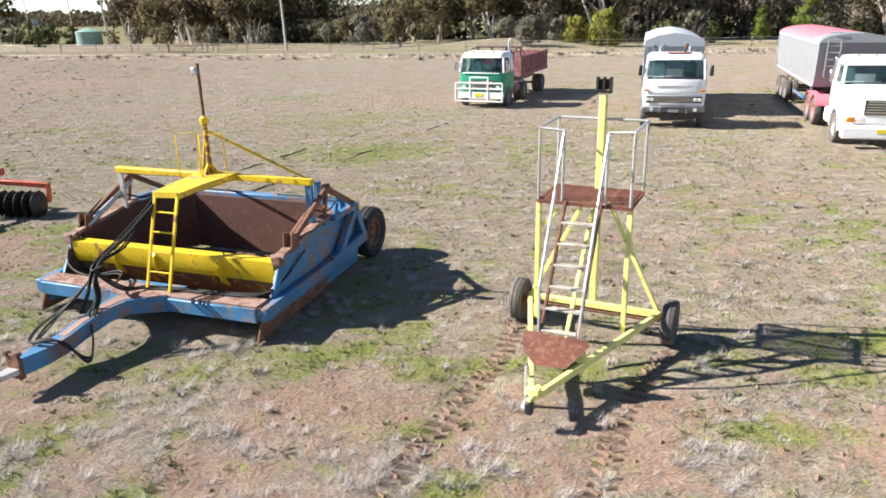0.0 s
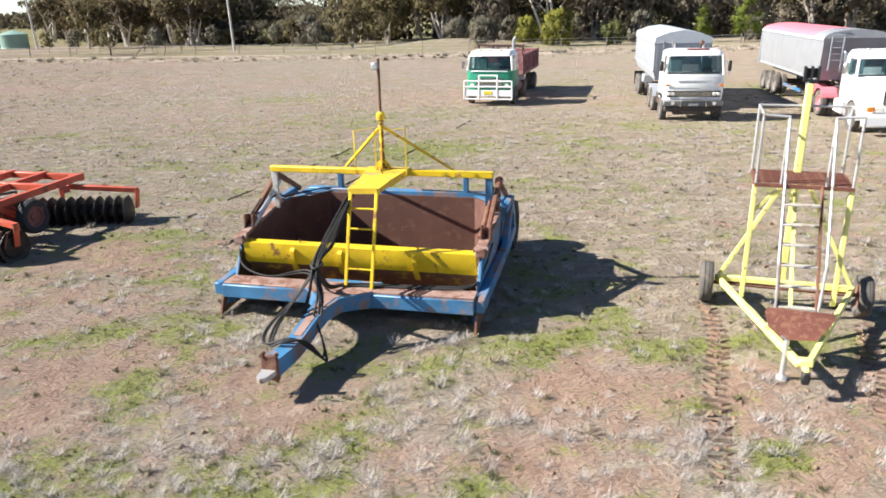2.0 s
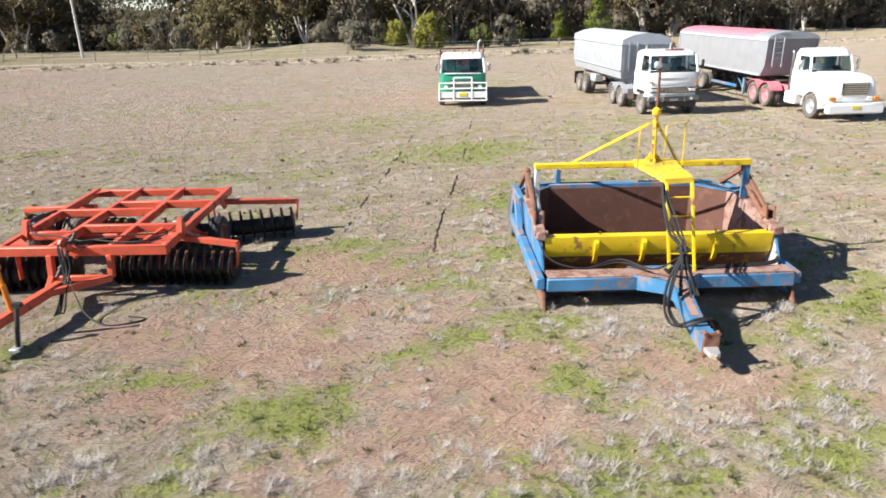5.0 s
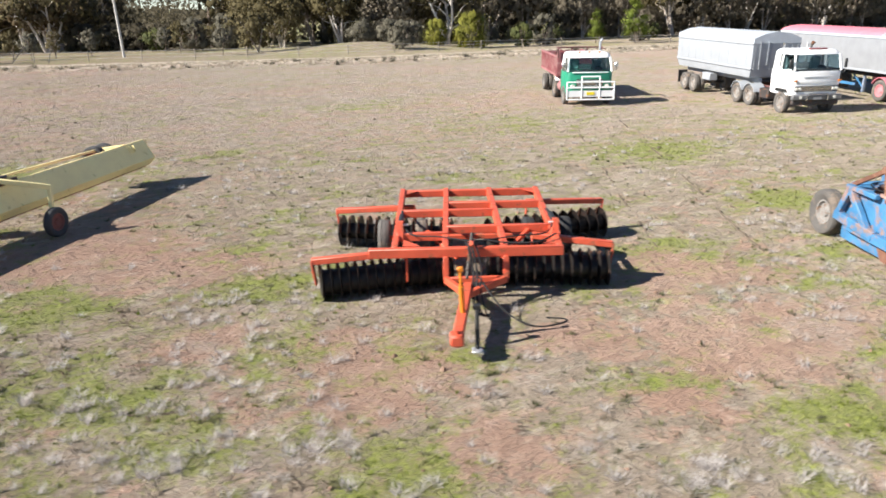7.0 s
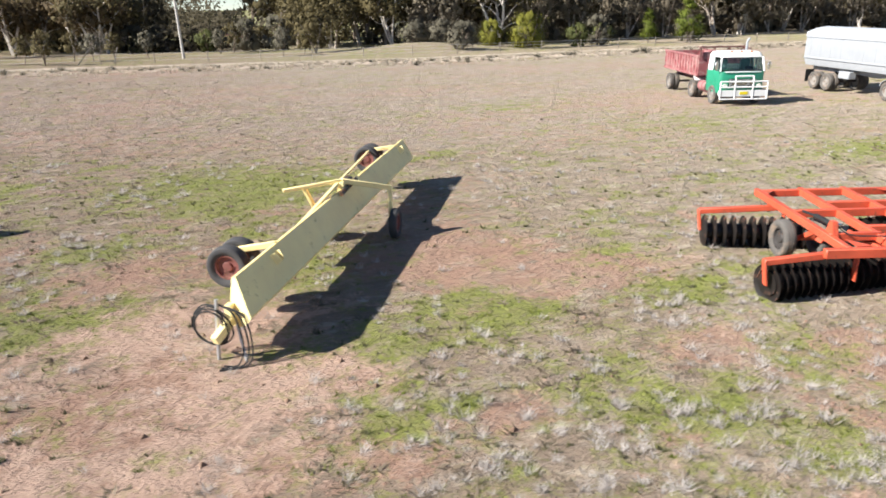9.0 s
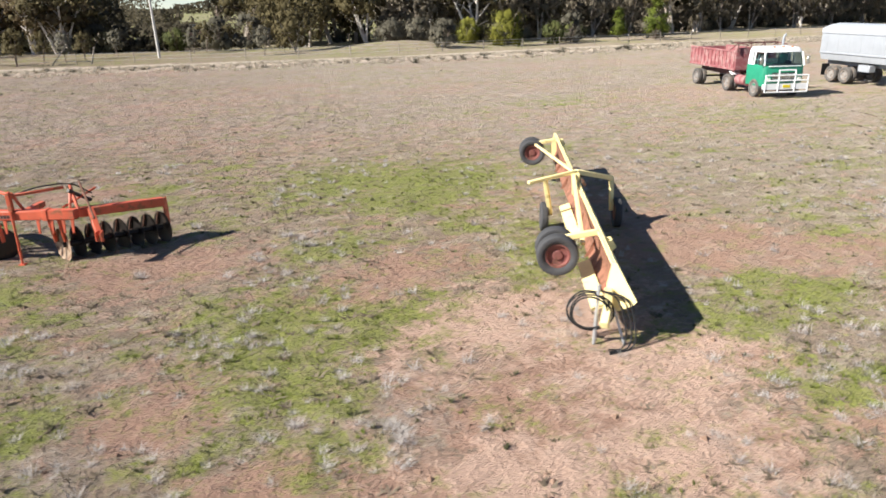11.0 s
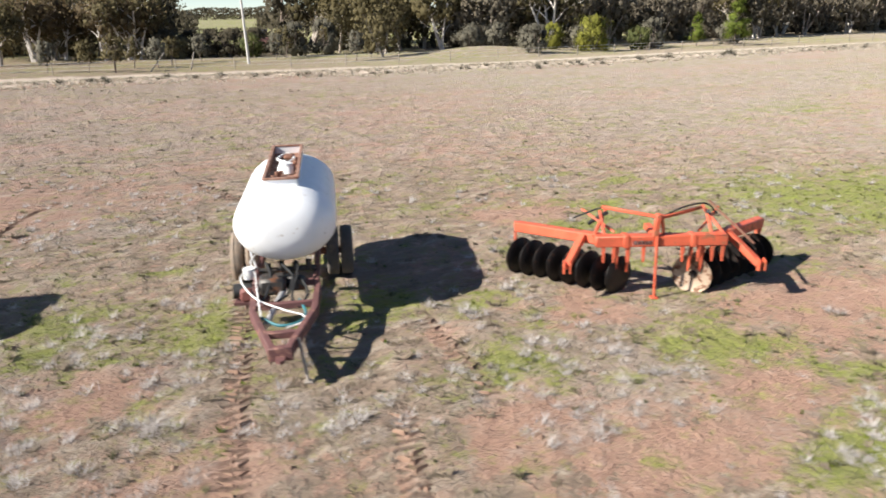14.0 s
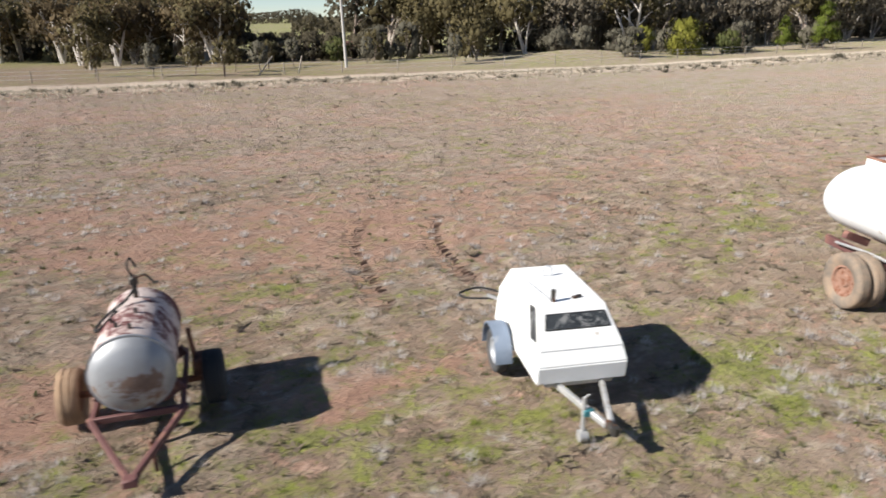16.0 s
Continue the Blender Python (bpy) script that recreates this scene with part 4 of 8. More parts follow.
    loft(bm, [[(x, y, z) for y, z in sec] for x in (-W + 0.07, W - 0.07)])
    part("apron", bm, "yellow", T)
    bm = B()
    sec = [(1.30, 0.20), (1.10, 0.30), (0.90, 0.50), (0.805, 0.666), (0.725, 0.666), (0.85, 0.48), (1.07, 0.24), (1.26, 0.14)]
    loft(bm, [[(x, y, z) for y, z in sec] for x in (-W + 0.07, W - 0.07)])
    part("apron_lower", bm, "apronrust", T, "lower apron with yellow paint worn to rust")
    for x in (-1.12, -0.30, 0.95):
        bm = slab(B(), [(x, 0.84, 0.48), (x, 0.70, 0.58), (x, 0.61, 0.82), (x, 0.61, 0.93), (x, 0.67, 0.985), (x, 0.70, 0.76)], (0.07, 0, 0))
        part("apron_rib", bm, "yellow", T)
    for x in (-1.9, -1.0, 1.0, 1.9):
        part("rim_pin", rod(B(), (x, 0.78, 1.02), (x, 0.78, 1.09), 0.014, 6), "rust", T)
    # cross beam, posts, walkway, ladder, mast
    part("cross_beam", bar(B(), (-1.98, 1.95, 1.99), (2.02, 1.95, 1.99), 0.12, 0.10, 0.012), "yellow", T)
    part("beam_post", bar(B(), (-1.92, 1.95, 1.26), (-1.92, 1.95, 1.95), 0.10, 0.05, 0.008, (0, 1, 0)), "galv", T)
    part("beam_post", bar(B(), (1.95, 1.95, 1.30), (1.95, 1.95, 1.95), 0.12, 0.07, 0.008, (0, 1, 0)), "blue", T)
    bm = B()
    slab(bm, [(-0.02, 0.58, 2.00), (0.44, 0.58, 2.00), (0.48, 1.10, 2.02), (0.60, 1.98, 2.04), (-0.16, 1.98, 2.04), (-0.04, 1.10, 2.02)], (0, 0, 0.03))
    for a, b in (((-0.02, 0.58), (-0.04, 1.1)), ((-0.04, 1.1), (-0.16, 1.98)), ((0.44, 0.58), (0.48, 1.1)), ((0.48, 1.1), (0.60, 1.98)), ((-0.02, 0.58), (0.44, 0.58))):
        bar(bm, (*a, 1.99), (*b, 2.01), 0.03, 0.09)
    part("walkway", bm, "wornyellow", T, "yellow walkway rubbed to rust")
    for s in (0.01, 0.43):
        part("ladder_rail", bar(B(), (s, 0.10, 0.56), (s, 0.60, 2.03), 0.05, 0.035, 0.006), "yellow", T)
    for i in range(1, 5):
        k = i / 5
        part("rung", rod(B(), (0.01, 0.10 + 0.5 * k, 0.56 + 1.47 * k), (0.43, 0.10 + 0.5 * k, 0.56 + 1.47 * k), 0.016, 8), "yellow", T)
    mx, my = 0.15, 1.82
    bm = rod(B(), (mx, my, 2.04), (mx, my, 2.92), 0.038, 10)
    rod(bm, (mx, my, 2.04), (mx, my, 2.10), 0.12, 10)
    part("mast", bm, "mastpaint", T, "yellow mast streaked with rust")
    part("mast_stay", bar(B(), (mx, my, 2.80), (1.26, 3.42, 1.58), 0.045, 0.045, 0.006), "yellow", T)
    part("mast_stay", bar(B(), (mx, my, 2.80), (-1.26, 3.42, 1.58), 0.045, 0.045, 0.006), "yellow", T)
    bm = B()
    for k in range(4):
        a = k * math.pi / 2
        slab(bm, [(mx, my, 2.07), (mx + 0.17 * math.cos(a), my + 0.17 * math.sin(a), 2.07), (mx + 0.04 * math.cos(a), my + 0.04 * math.sin(a), 2.24)], (0.012 * math.sin(a) + 0.002, 0.012 * math.cos(a), 0))
    part("mast_gusset", bm, "yellow", T)
    bm = rod(B(), (mx, my, 2.90), (mx, my, 3.0), 0.075, 12)
    rod(bm, (mx, my, 3.0), (mx, my, 3.04), 0.06, 12, 0.02)
    part("mast_collar", bm, "yellow", T)
    part("mast_rod", rod(B(), (mx, my, 3.0), (mx, my, 3.88), 0.026, 8), "rust", T)
    part("receiver", box(B(), (mx - 0.05, my - 0.02, 3.76), (0.11, 0.10, 0.12), bev=0.02), "alu", T)
    for x0, x1 in ((-0.22, 0.10), (0.24, 0.62)):
        bm = pipe(B(), [(x0, 1.5, 2.03), (x0, 1.5, 2.76), (x1, 1.62, 2.80), (x1, 1.62, 2.03)], 0.012, 6, 0)
        part("guard_rail", bm, "yellow", T)
    # hydraulic hoses
    r = random.Random(4)
    for k in range(9):
        dx, dz, dy = r.uniform(-0.06, 0.06), r.uniform(-0.05, 0.05), r.uniform(-0.05, 0.05)
        part("hose", pipe(B(), [(0.0 + dx, 0.66 + dy, 1.96), (-0.06 + dx, 0.40 + dy, 1.76 + dz), (-0.10 + dx * 1.6, -0.15 + dy, 1.46 + dz * 2), (-0.10 + dx, -0.62 + dy * 0.6, 1.30 + dz * 0.6), (-0.10 + dx, -0.78 + dy, 1.08 + dz), (-0.08 + dx * 2.2, -0.86 + dy, 0.84), (-0.08 + dx * 3, -1.0 - abs(dy), 0.62)], 0.016), "hose", T)
    part("hose_tie", pipe(B(), [(-0.19, -0.66, 1.22), (-0.10, -0.76, 1.20), (-0.01, -0.68, 1.24), (-0.10, -0.58, 1.26), (-0.19, -0.66, 1.22)], 0.02), "hose", T)
    for k in range(5):
        q = r.uniform(-0.1, 0.1)
        part("hose", pipe(B(), [(-0.10 + q * 0.3, -0.70, 1.16), (-0.30 + q, -0.92, 0.86 + q), (-0.48 + q, -1.32 + q, 0.56), (-0.42 + q, -1.66, 0.42 + 0.3 * abs(q)), (-0.18, -1.75 - q, 0.54), (0.06 + q, -1.62, 0.50), (0.26 + q, -1.45 - q, 0.16), (0.14, -1.2, 0.3), (-0.05, -1.0, 0.60)], 0.015), "hose", T)
    for k in range(4):
        q = r.uniform(-0.08, 0.08)
        part("hose", pipe(B(), [(-0.10 + q, -0.72, 1.15), (-0.12, -0.25 + q, 0.72), (0.0, 0.12 + q, 0.61), (0.5, 0.2 + q, 0.6), (1.2, 0.25 + q, 0.6), (1.9, 0.35 + q, 0.62), (2.05, 0.8, 0.72), (2.1, 1.4, 1.0)], 0.014), "hose", T)
    for k in range(3):
        q = r.uniform(-0.06, 0.06)
        part("hose", pipe(B(), [(-0.12, -0.72, 1.15), (-0.35, -0.2, 0.75), (-0.75, 0.35 + q, 0.66 + q), (-1.4, 0.3, 0.6), (-1.95, 0.5, 0.75), (-2.08, 1.0 + q, 1.2), (-2.0, 1.5, 1.55)], 0.014), "hose", T)
    for s in (-1, 1):
        part("hose", pipe(B(), [(s * 2.0, 1.7, 1.45), (s * 1.92, 2.0, 1.50), (s * 1.95, 2.4, 1.36), (s * 1.8, 3.0, 1.30), (s * 1.5, 3.36, 1.30), (s * 0.4, 3.40, 1.315)], 0.015), "hose", T)


# ---- disc harrows ----
def dish(parent, c, axis, r=0.30, mat="disc"):
    """One scalloped-dish disc on a gang; axis is the gang's direction."""
    bm = B()
    lathe(bm, [(0.05, 0.05), (0.045, r * 0.4), (0.025, r * 0.8), (-0.005, r), (0.005, r), (0.035, r * 0.8), (0.055, r * 0.4), (0.06, 0.05)], n=26)
    rot = Vector((1, 0, 0)).rotation_difference(Vector(axis).normalized()).to_matrix().to_4x4()
    bm.transform(Matrix.Translation(c) @ rot)
    return part("disc", bm, mat, parent)


def gang(parent, a, b, count, r=0.30, z=0.28, side=1, edge=(), skew=0.0, core_r=0.06):
    """Discs on an axle from a to b (x, y), with scrapers behind. A thick axle stands in for shade between discs."""
    a, b = Vector((*a, z)), Vector((*b, z))
    axis = (Matrix.Rotation(radians(skew), 3, "Z") @ (b - a).normalized()) * side
    part("gang_axle", rod(B(), a, b, core_r, 12), "disc", parent)
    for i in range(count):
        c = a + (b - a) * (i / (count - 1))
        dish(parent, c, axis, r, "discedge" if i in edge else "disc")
        n = Vector((-axis.y, axis.x, 0))
        bm = bar(B(), c + n * 0.10 + Vector((0, 0, 0.34)), c + n * 0.24 + Vector((0, 0, 0.02)), 0.05, 0.012)
        part("scraper_blade", bm, "rust", parent)


def trailed_disc():
    T = thing("trailed_disc_harrow", pose(-12.1, 17.64, 0, 0, 0, -20), "orange-red trailed disc harrow with open frame and dark discs", "disc harrow")
    z = 0.96
    for x0, x1 in ((-1.47, -1.50), (-0.52, -0.62), (0.42, 0.42), (1.45, 1.36)):
        part("long_beam", bar(B(), (x0, 0.06, z + 0.03), (x1, -3.62, z - 0.08), 0.11, 0.15, 0.012), "orange", T)
    for y, zz, xa, xb in ((0.0, 0.0, -1.5, 1.49), (-1.02, 0.0, -0.5, 1.47), (-1.55, -0.01, -1.48, 0.42), (-2.55, -0.04, -0.58, 1.40), (-2.95, -0.04, -1.5, -0.55)):
        part("cross_beam", bar(B(), (xa, y, z + zz), (xb, y, z + zz), 0.11, 0.15, 0.012), "orange", T)
    part("front_beam", bar(B(), (-1.95, -3.66, z - 0.10), (1.42, -3.66, z - 0.10), 0.13, 0.17, 0.015), "orange", T)
    # gang bars on both wings
    for p, q in (((-2.95, -3.62), (-1.3, -3.55)), ((2.45, -3.02), (1.0, -2.75)), ((-2.90, -0.42), (-1.2, -0.72)), ((2.96, 0.0), (1.2, -0.42))):
        zz = 0.72
        part("gang_bar", bar(B(), (*p, zz), (*q, zz + 0.12), 0.13, 0.11, 0.012), "orange", T)
        part("end_plate", bar(B(), (p[0], p[1], zz + 0.02), (p[0] + (0.06 if p[0] < 0 else -0.06), p[1] - 0.02, 0.30), 0.03, 0.14, 0.006, (0, 1, 0)), "orange", T)
        part("hanger", bar(B(), (q[0], q[1], zz + 0.1), (q[0], q[1], 0.30), 0.03, 0.12, 0.006, (0, 1, 0)), "orange", T)
    # axles swollen into dark cores in place of the shade among the discs
    gang(T, (-2.82, -3.56), (-0.55, -3.02), 16, 0.35, 0.30, 1, core_r=0.23)
    gang(T, (0.20, -2.92), (2.36, -3.06), 14, 0.35, 0.30, -1, core_r=0.23)
    gang(T, (-2.78, -0.50), (-0.45, -0.92), 13, 0.34, 0.30, -1, core_r=0.17)
    gang(T, (0.35, -1.02), (2.86, -0.28), 13, 0.34, 0.30, 1, core_r=0.17)
    # gussets in the frame's corners, stand-off brackets, a spring link over the front beam
    for sx in (-1, 1):
        part("corner_gusset", slab(B(), [(sx * 1.44, -0.02, z + 0.055), (sx * 1.12, -0.02, z + 0.055), (sx * 1.44, -0.34, z + 0.045)], (0, 0, 0.014)), "orange", T)
        part("corner_gusset", slab(B(), [(sx * 1.36, -3.58, z - 0.02), (sx * 1.06, -3.58, z - 0.02), (sx * 1.36, -3.24, z - 0.01)], (0, 0, 0.014)), "orange", T)
        for yy in (-0.62, -2.72):
            part("gang_bracket", slab(B(), [(sx * 1.42, yy - 0.10, z - 0.05), (sx * 1.42, yy + 0.10, z - 0.05), (sx * 1.50, yy + 0.14, 0.74), (sx * 1.50, yy - 0.06, 0.74)], (sx * 0.03, 0, 0)), "orange", T)
        part("ram_pin", rod(B(), (sx * 1.36 - 0.09, -2.90, 1.13), (sx * 1.36 + 0.09, -2.90, 1.13), 0.022, 8), "baresteel", T)
        part("inner_stay", bar(B(), (sx * 0.95, -2.60, z - 0.06), (sx * 0.40, -3.30, 0.62), 0.07, 0.08, 0.008), "orange", T)
    part("spring_link", rod(B(), (-0.16, -3.62, z + 0.22), (-0.28, -4.22, 0.58), 0.030, 10), "engine", T)
    for q in (0.2, 0.35, 0.5, 0.65, 0.8):
        part("spring_coil", rod(B(), (-0.16 - 0.12 * q, -3.62 - 0.60 * q, 1.18 - 0.60 * q), (-0.163 - 0.12 * q, -3.637 - 0.60 * q, 1.163 - 0.60 * q), 0.050, 10), "engine", T)
    part("hose", pipe(B(), [(-0.10, -4.2, 0.62), (0.30, -4.7, 0.20), (0.75, -4.95, 0.03), (1.20, -4.85, 0.025), (1.30, -4.70, 0.025), (1.0, -4.62, 0.025)], 0.014), "hose", T)
    part("hose", pipe(B(), [(0.10, -3.55, z + 0.06), (0.55, -3.62, z + 0.03), (1.0, -3.60, z + 0.04), (1.34, -3.35, z + 0.10)], 0.016), "hose", T)
    # transport wheels, raised
    for x, y in ((-1.78, -1.9), (-1.05, -1.9), (1.05, -1.9), (1.75, -1.9)):
        wheel(T, (x, y, 0.56), 0.37, 0.24, "oldrubber" if x < 0 else "rubber", "chassis" if x < 0 else "redrim", -1 if x < 0 else 1)
    part("wheel_axle", bar(B(), (-1.7, -1.9, 0.56), (1.7, -1.9, 0.56), 0.09, 0.09, 0.01), "orange", T)
    for x in (-1.42, 1.40):
        part("wheel_arm", bar(B(), (x, -1.9, 0.56), (x, -2.5, 0.90), 0.08, 0.10, 0.01), "orange", T)
        bm = B()
        rod(bm, (x, -2.9, 1.12), (x, -2.3, 1.12), 0.05, 12)
        rod(bm, (x, -2.3, 1.12), (x, -1.85, 1.08), 0.026, 10)
        part("hydraulic_ram", bm, "black", T)
        part("ram_lug", slab(B(), [(x - 0.05, -3.05, 0.9), (x - 0.05, -2.75, 0.9), (x - 0.05, -2.85, 1.2), (x - 0.05, -2.95, 1.2)], (0.1, 0, 0)), "orange", T)
    # drop legs, drawbar
    for x in (-0.62, 0.42):
        part("drop_leg", bar(B(), (x, -3.72, z - 0.16), (x, -3.78, 0.40), 0.10, 0.12, 0.01, (0, 1, 0)), "orange", T)
        part("drawbar_arm", bar(B(), (x, -3.80, 0.40), (-0.30, -4.55, 0.42), 0.09, 0.12, 0.01), "orange", T)
    part("drawbar_tie", bar(B(), (-0.62, -3.80, 0.40), (0.42, -3.80, 0.40), 0.08, 0.10, 0.01), "orange", T)
    part("drawbar", bar(B(), (-0.26, -4.20, 0.44), (-0.50, -6.02, 0.40), 0.15, 0.15, 0.015), "orange", T)
    bm = B()
    box(bm, (-0.52, -6.10, 0.40), (0.20, 0.22, 0.18), bev=0.03)
    rod(bm, (-0.52, -6.10, 0.28), (-0.52, -6.10, 0.54), 0.04, 10)
    part("hitch", bm, "orange", T)
    bm = B()
    rod(bm, (-0.40, -5.37, 0.46), (-0.43, -5.40, 0.92), 0.042, 12)
    rod(bm, (-0.43, -5.40, 0.92), (-0.44, -5.41, 1.20), 0.024, 10)
    box(bm, (-0.44, -5.41, 1.20), (0.09, 0.07, 0.07), bev=0.012)
    part("levelling_ram", bm, "ramorange", T, "bright orange upright ram on the drawbar")
    part("crank_post", bar(B(), (-0.14, -3.72, 0.86), (-0.20, -4.10, 1.16), 0.07, 0.09, 0.01), "orange", T)
    bm = B()
    rod(bm, (-0.20, -5.55, 0.60), (-0.20, -5.72, 0.03), 0.035, 10)
    box(bm, (-0.20, -5.52, 0.64), (0.12, 0.10, 0.06))
    part("jack_leg", bm, "black", T)
    part("jack_foot", box(B(), (-0.20, -5.74, 0.025), (0.17, 0.17, 0.04), bev=0.01), "alu", T)
    r = random.Random(9)
    for k in range(5):
        q = r.uniform(-0.08, 0.08)
        part("hose", pipe(B(), [(-0.2 + q, -3.5, 0.95), (-0.18 + q, -4.05, 1.10), (-0.1 + q, -4.2, 0.7 + q), (-0.12 + q, -4.4, 0.35 + q), (-0.05 + q, -4.7, 0.16), (0.05, -5.0 + q, 0.25)], 0.013), "hose", T)
    for s in (-1, 1):
        part("hose", pipe(B(), [(-0.15, -3.5, 0.98), (s * 0.7, -3.3, 1.02), (s * 1.2, -3.1, 1.0), (s * 1.4, -2.8, 1.16)], 0.014), "hose", T)


def mounted_disc():
    T = thing("mounted_disc_plough", pose(-32.27, 26.61, 0, 0, 0, -27.6), "faded orange mounted disc plough standing on a thin leg", "disc plough")
    z, zt = 1.04, 0.86
    part("front_beam", bar(B(), (-1.15, -1.45, z), (1.15, -1.45, z), 0.20, 0.20, 0.02), "orange2", T)
    for sx in (-0.62, 0.55):
        part("beam_band", box(B(), (sx, -1.45, z), (0.10, 0.23, 0.23), bev=0.012), "orange2", T)
    for s in (-1, 1):
        part("wing_beam", bar(B(), (s * 0.85, -1.46, z - 0.003), (s * 2.36, -0.02, 0.90), 0.19, 0.19, 0.02), "orange2", T)
        part("knee_arm", bar(B(), (s * 1.30, -1.16, z), (s * 1.68, -1.70, 0.64), 0.12, 0.12, 0.012), "orange2", T)
        bm = B()
        for dx in (-0.05, 0.05):
            slab(bm, [(s * 1.68 + dx, -1.66, 0.76), (s * 1.68 + dx, -1.80, 0.74), (s * 1.68 + dx, -1.80, 0.56), (s * 1.68 + dx, -1.70, 0.52)], (0.02, 0, 0))
        part("clevis", bm, "orange2", T)
        part("end_plate", slab(B(), [(s * 2.36, -0.12, zt + 0.12), (s * 2.36, 0.1, zt + 0.12), (s * 2.36, 0.14, 0.34), (s * 2.36, -0.06, 0.34)], (s * 0.03, 0, 0)), "orange2", T)
        gang(T, (s * 0.66, -1.30), (s * 2.30, -0.10), 8, 0.36, 0.33, s, edge=(0,) if s > 0 else (), skew=s * 16)
        for x in (0.34, 0.62, 0.86, 1.04):
            part("tongue", slab(B(), [(s * x, -1.53, z - 0.06), (s * x + 0.07, -1.53, z - 0.06), (s * x + 0.05, -1.55, 0.66), (s * x + 0.02, -1.55, 0.66)], (0, 0.03, 0)), "orange2", T)
        for x in (0.55, 0.75):
            part("hanger", slab(B(), [(s * x, -1.52, z - 0.05), (s * x, -1.36, z - 0.05), (s * x, -1.30, 0.42), (s * x, -1.40, 0.42)], (0.025, 0, 0)), "orange2", T)
        bm = B()
        rod(bm, (s * 0.95, -1.30, z + 0.05), (s * 0.95 - 0.05, -1.05, zt + 0.62), 0.03, 8)
        rod(bm, (s * 1.15, -1.35, z + 0.05), (s * 0.85, -0.95, zt + 0.66), 0.03, 8)
        rod(bm, (s * 0.75, -1.2, zt + 0.25), (s * 1.25, -0.7, zt + 0.55), 0.025, 8)
        part("lift_link", bm, "orange2", T)
        part("hydraulic_ram", rod(B(), (s * 1.1, -0.7, z + 0.1), (s * 0.9, -1.15, zt + 0.6), 0.04, 10), "black", T)
    bm = B()
    bar(bm, (-0.12, -1.52, z + 0.08), (-0.10, -1.56, zt + 0.68), 0.09, 0.10, 0.012, (0, 1, 0))
    bar(bm, (0.06, -1.40, z + 0.08), (-0.04, -1.55, zt + 0.66), 0.05, 0.06, 0.01, (0, 1, 0))
    part("tower", bm, "orange2", T)
    part("top_link", bar(B(), (-0.08, -1.55, zt + 0.62), (-0.95, -0.98, zt + 0.66), 0.05, 0.06, 0.01), "orange2", T)
    part("top_link", bar(B(), (-0.08, -1.55, zt + 0.60), (0.80, -1.10, zt + 0.66), 0.05, 0.06, 0.01), "orange2", T)
    part("prop_leg", rod(B(), (-0.08, -1.60, 0.02), (-0.10, -1.58, z + 0.1), 0.026, 8), "orange2", T)
    part("foot", box(B(), (-0.08, -1.60, 0.015), (0.13, 0.13, 0.03), bev=0.006), "orange2", T)
    part("centre_beam", bar(B(), (0.0, -1.4, z), (0.0, -0.6, z), 0.12, 0.12, 0.01), "orange2", T)
    bm = box(B(), (-0.33, -1.543, z - 0.02), (0.36, 0.014, 0.085))
    part("name_band", bm, "white", T, "white band with a dark badge")
    for i, w in enumerate((0.05, 0.06, 0.05, 0.06, 0.05)):
        part("badge_mark", box(B(), (-0.46 + i * 0.065, -1.553, z - 0.02), (w * 0.7, 0.006, 0.055)), "chassis", T)
    for k, pts in enumerate(([(-0.05, -1.5, zt + 0.6), (0.4, -1.3, zt + 0.72), (0.9, -1.0, zt + 0.7), (1.2, -0.8, zt + 0.45)], [(-0.9, -1.0, zt + 0.68), (-1.2, -0.8, zt + 0.5), (-1.4, -0.7, z + 0.2)])):
        part("hose", pipe(B(), pts, 0.016), "hose", T)
    part("long_link", rod(B(), (1.0, -0.85, zt + 0.72), (1.58, -1.6, z - 0.05), 0.022, 8), "rust", T)


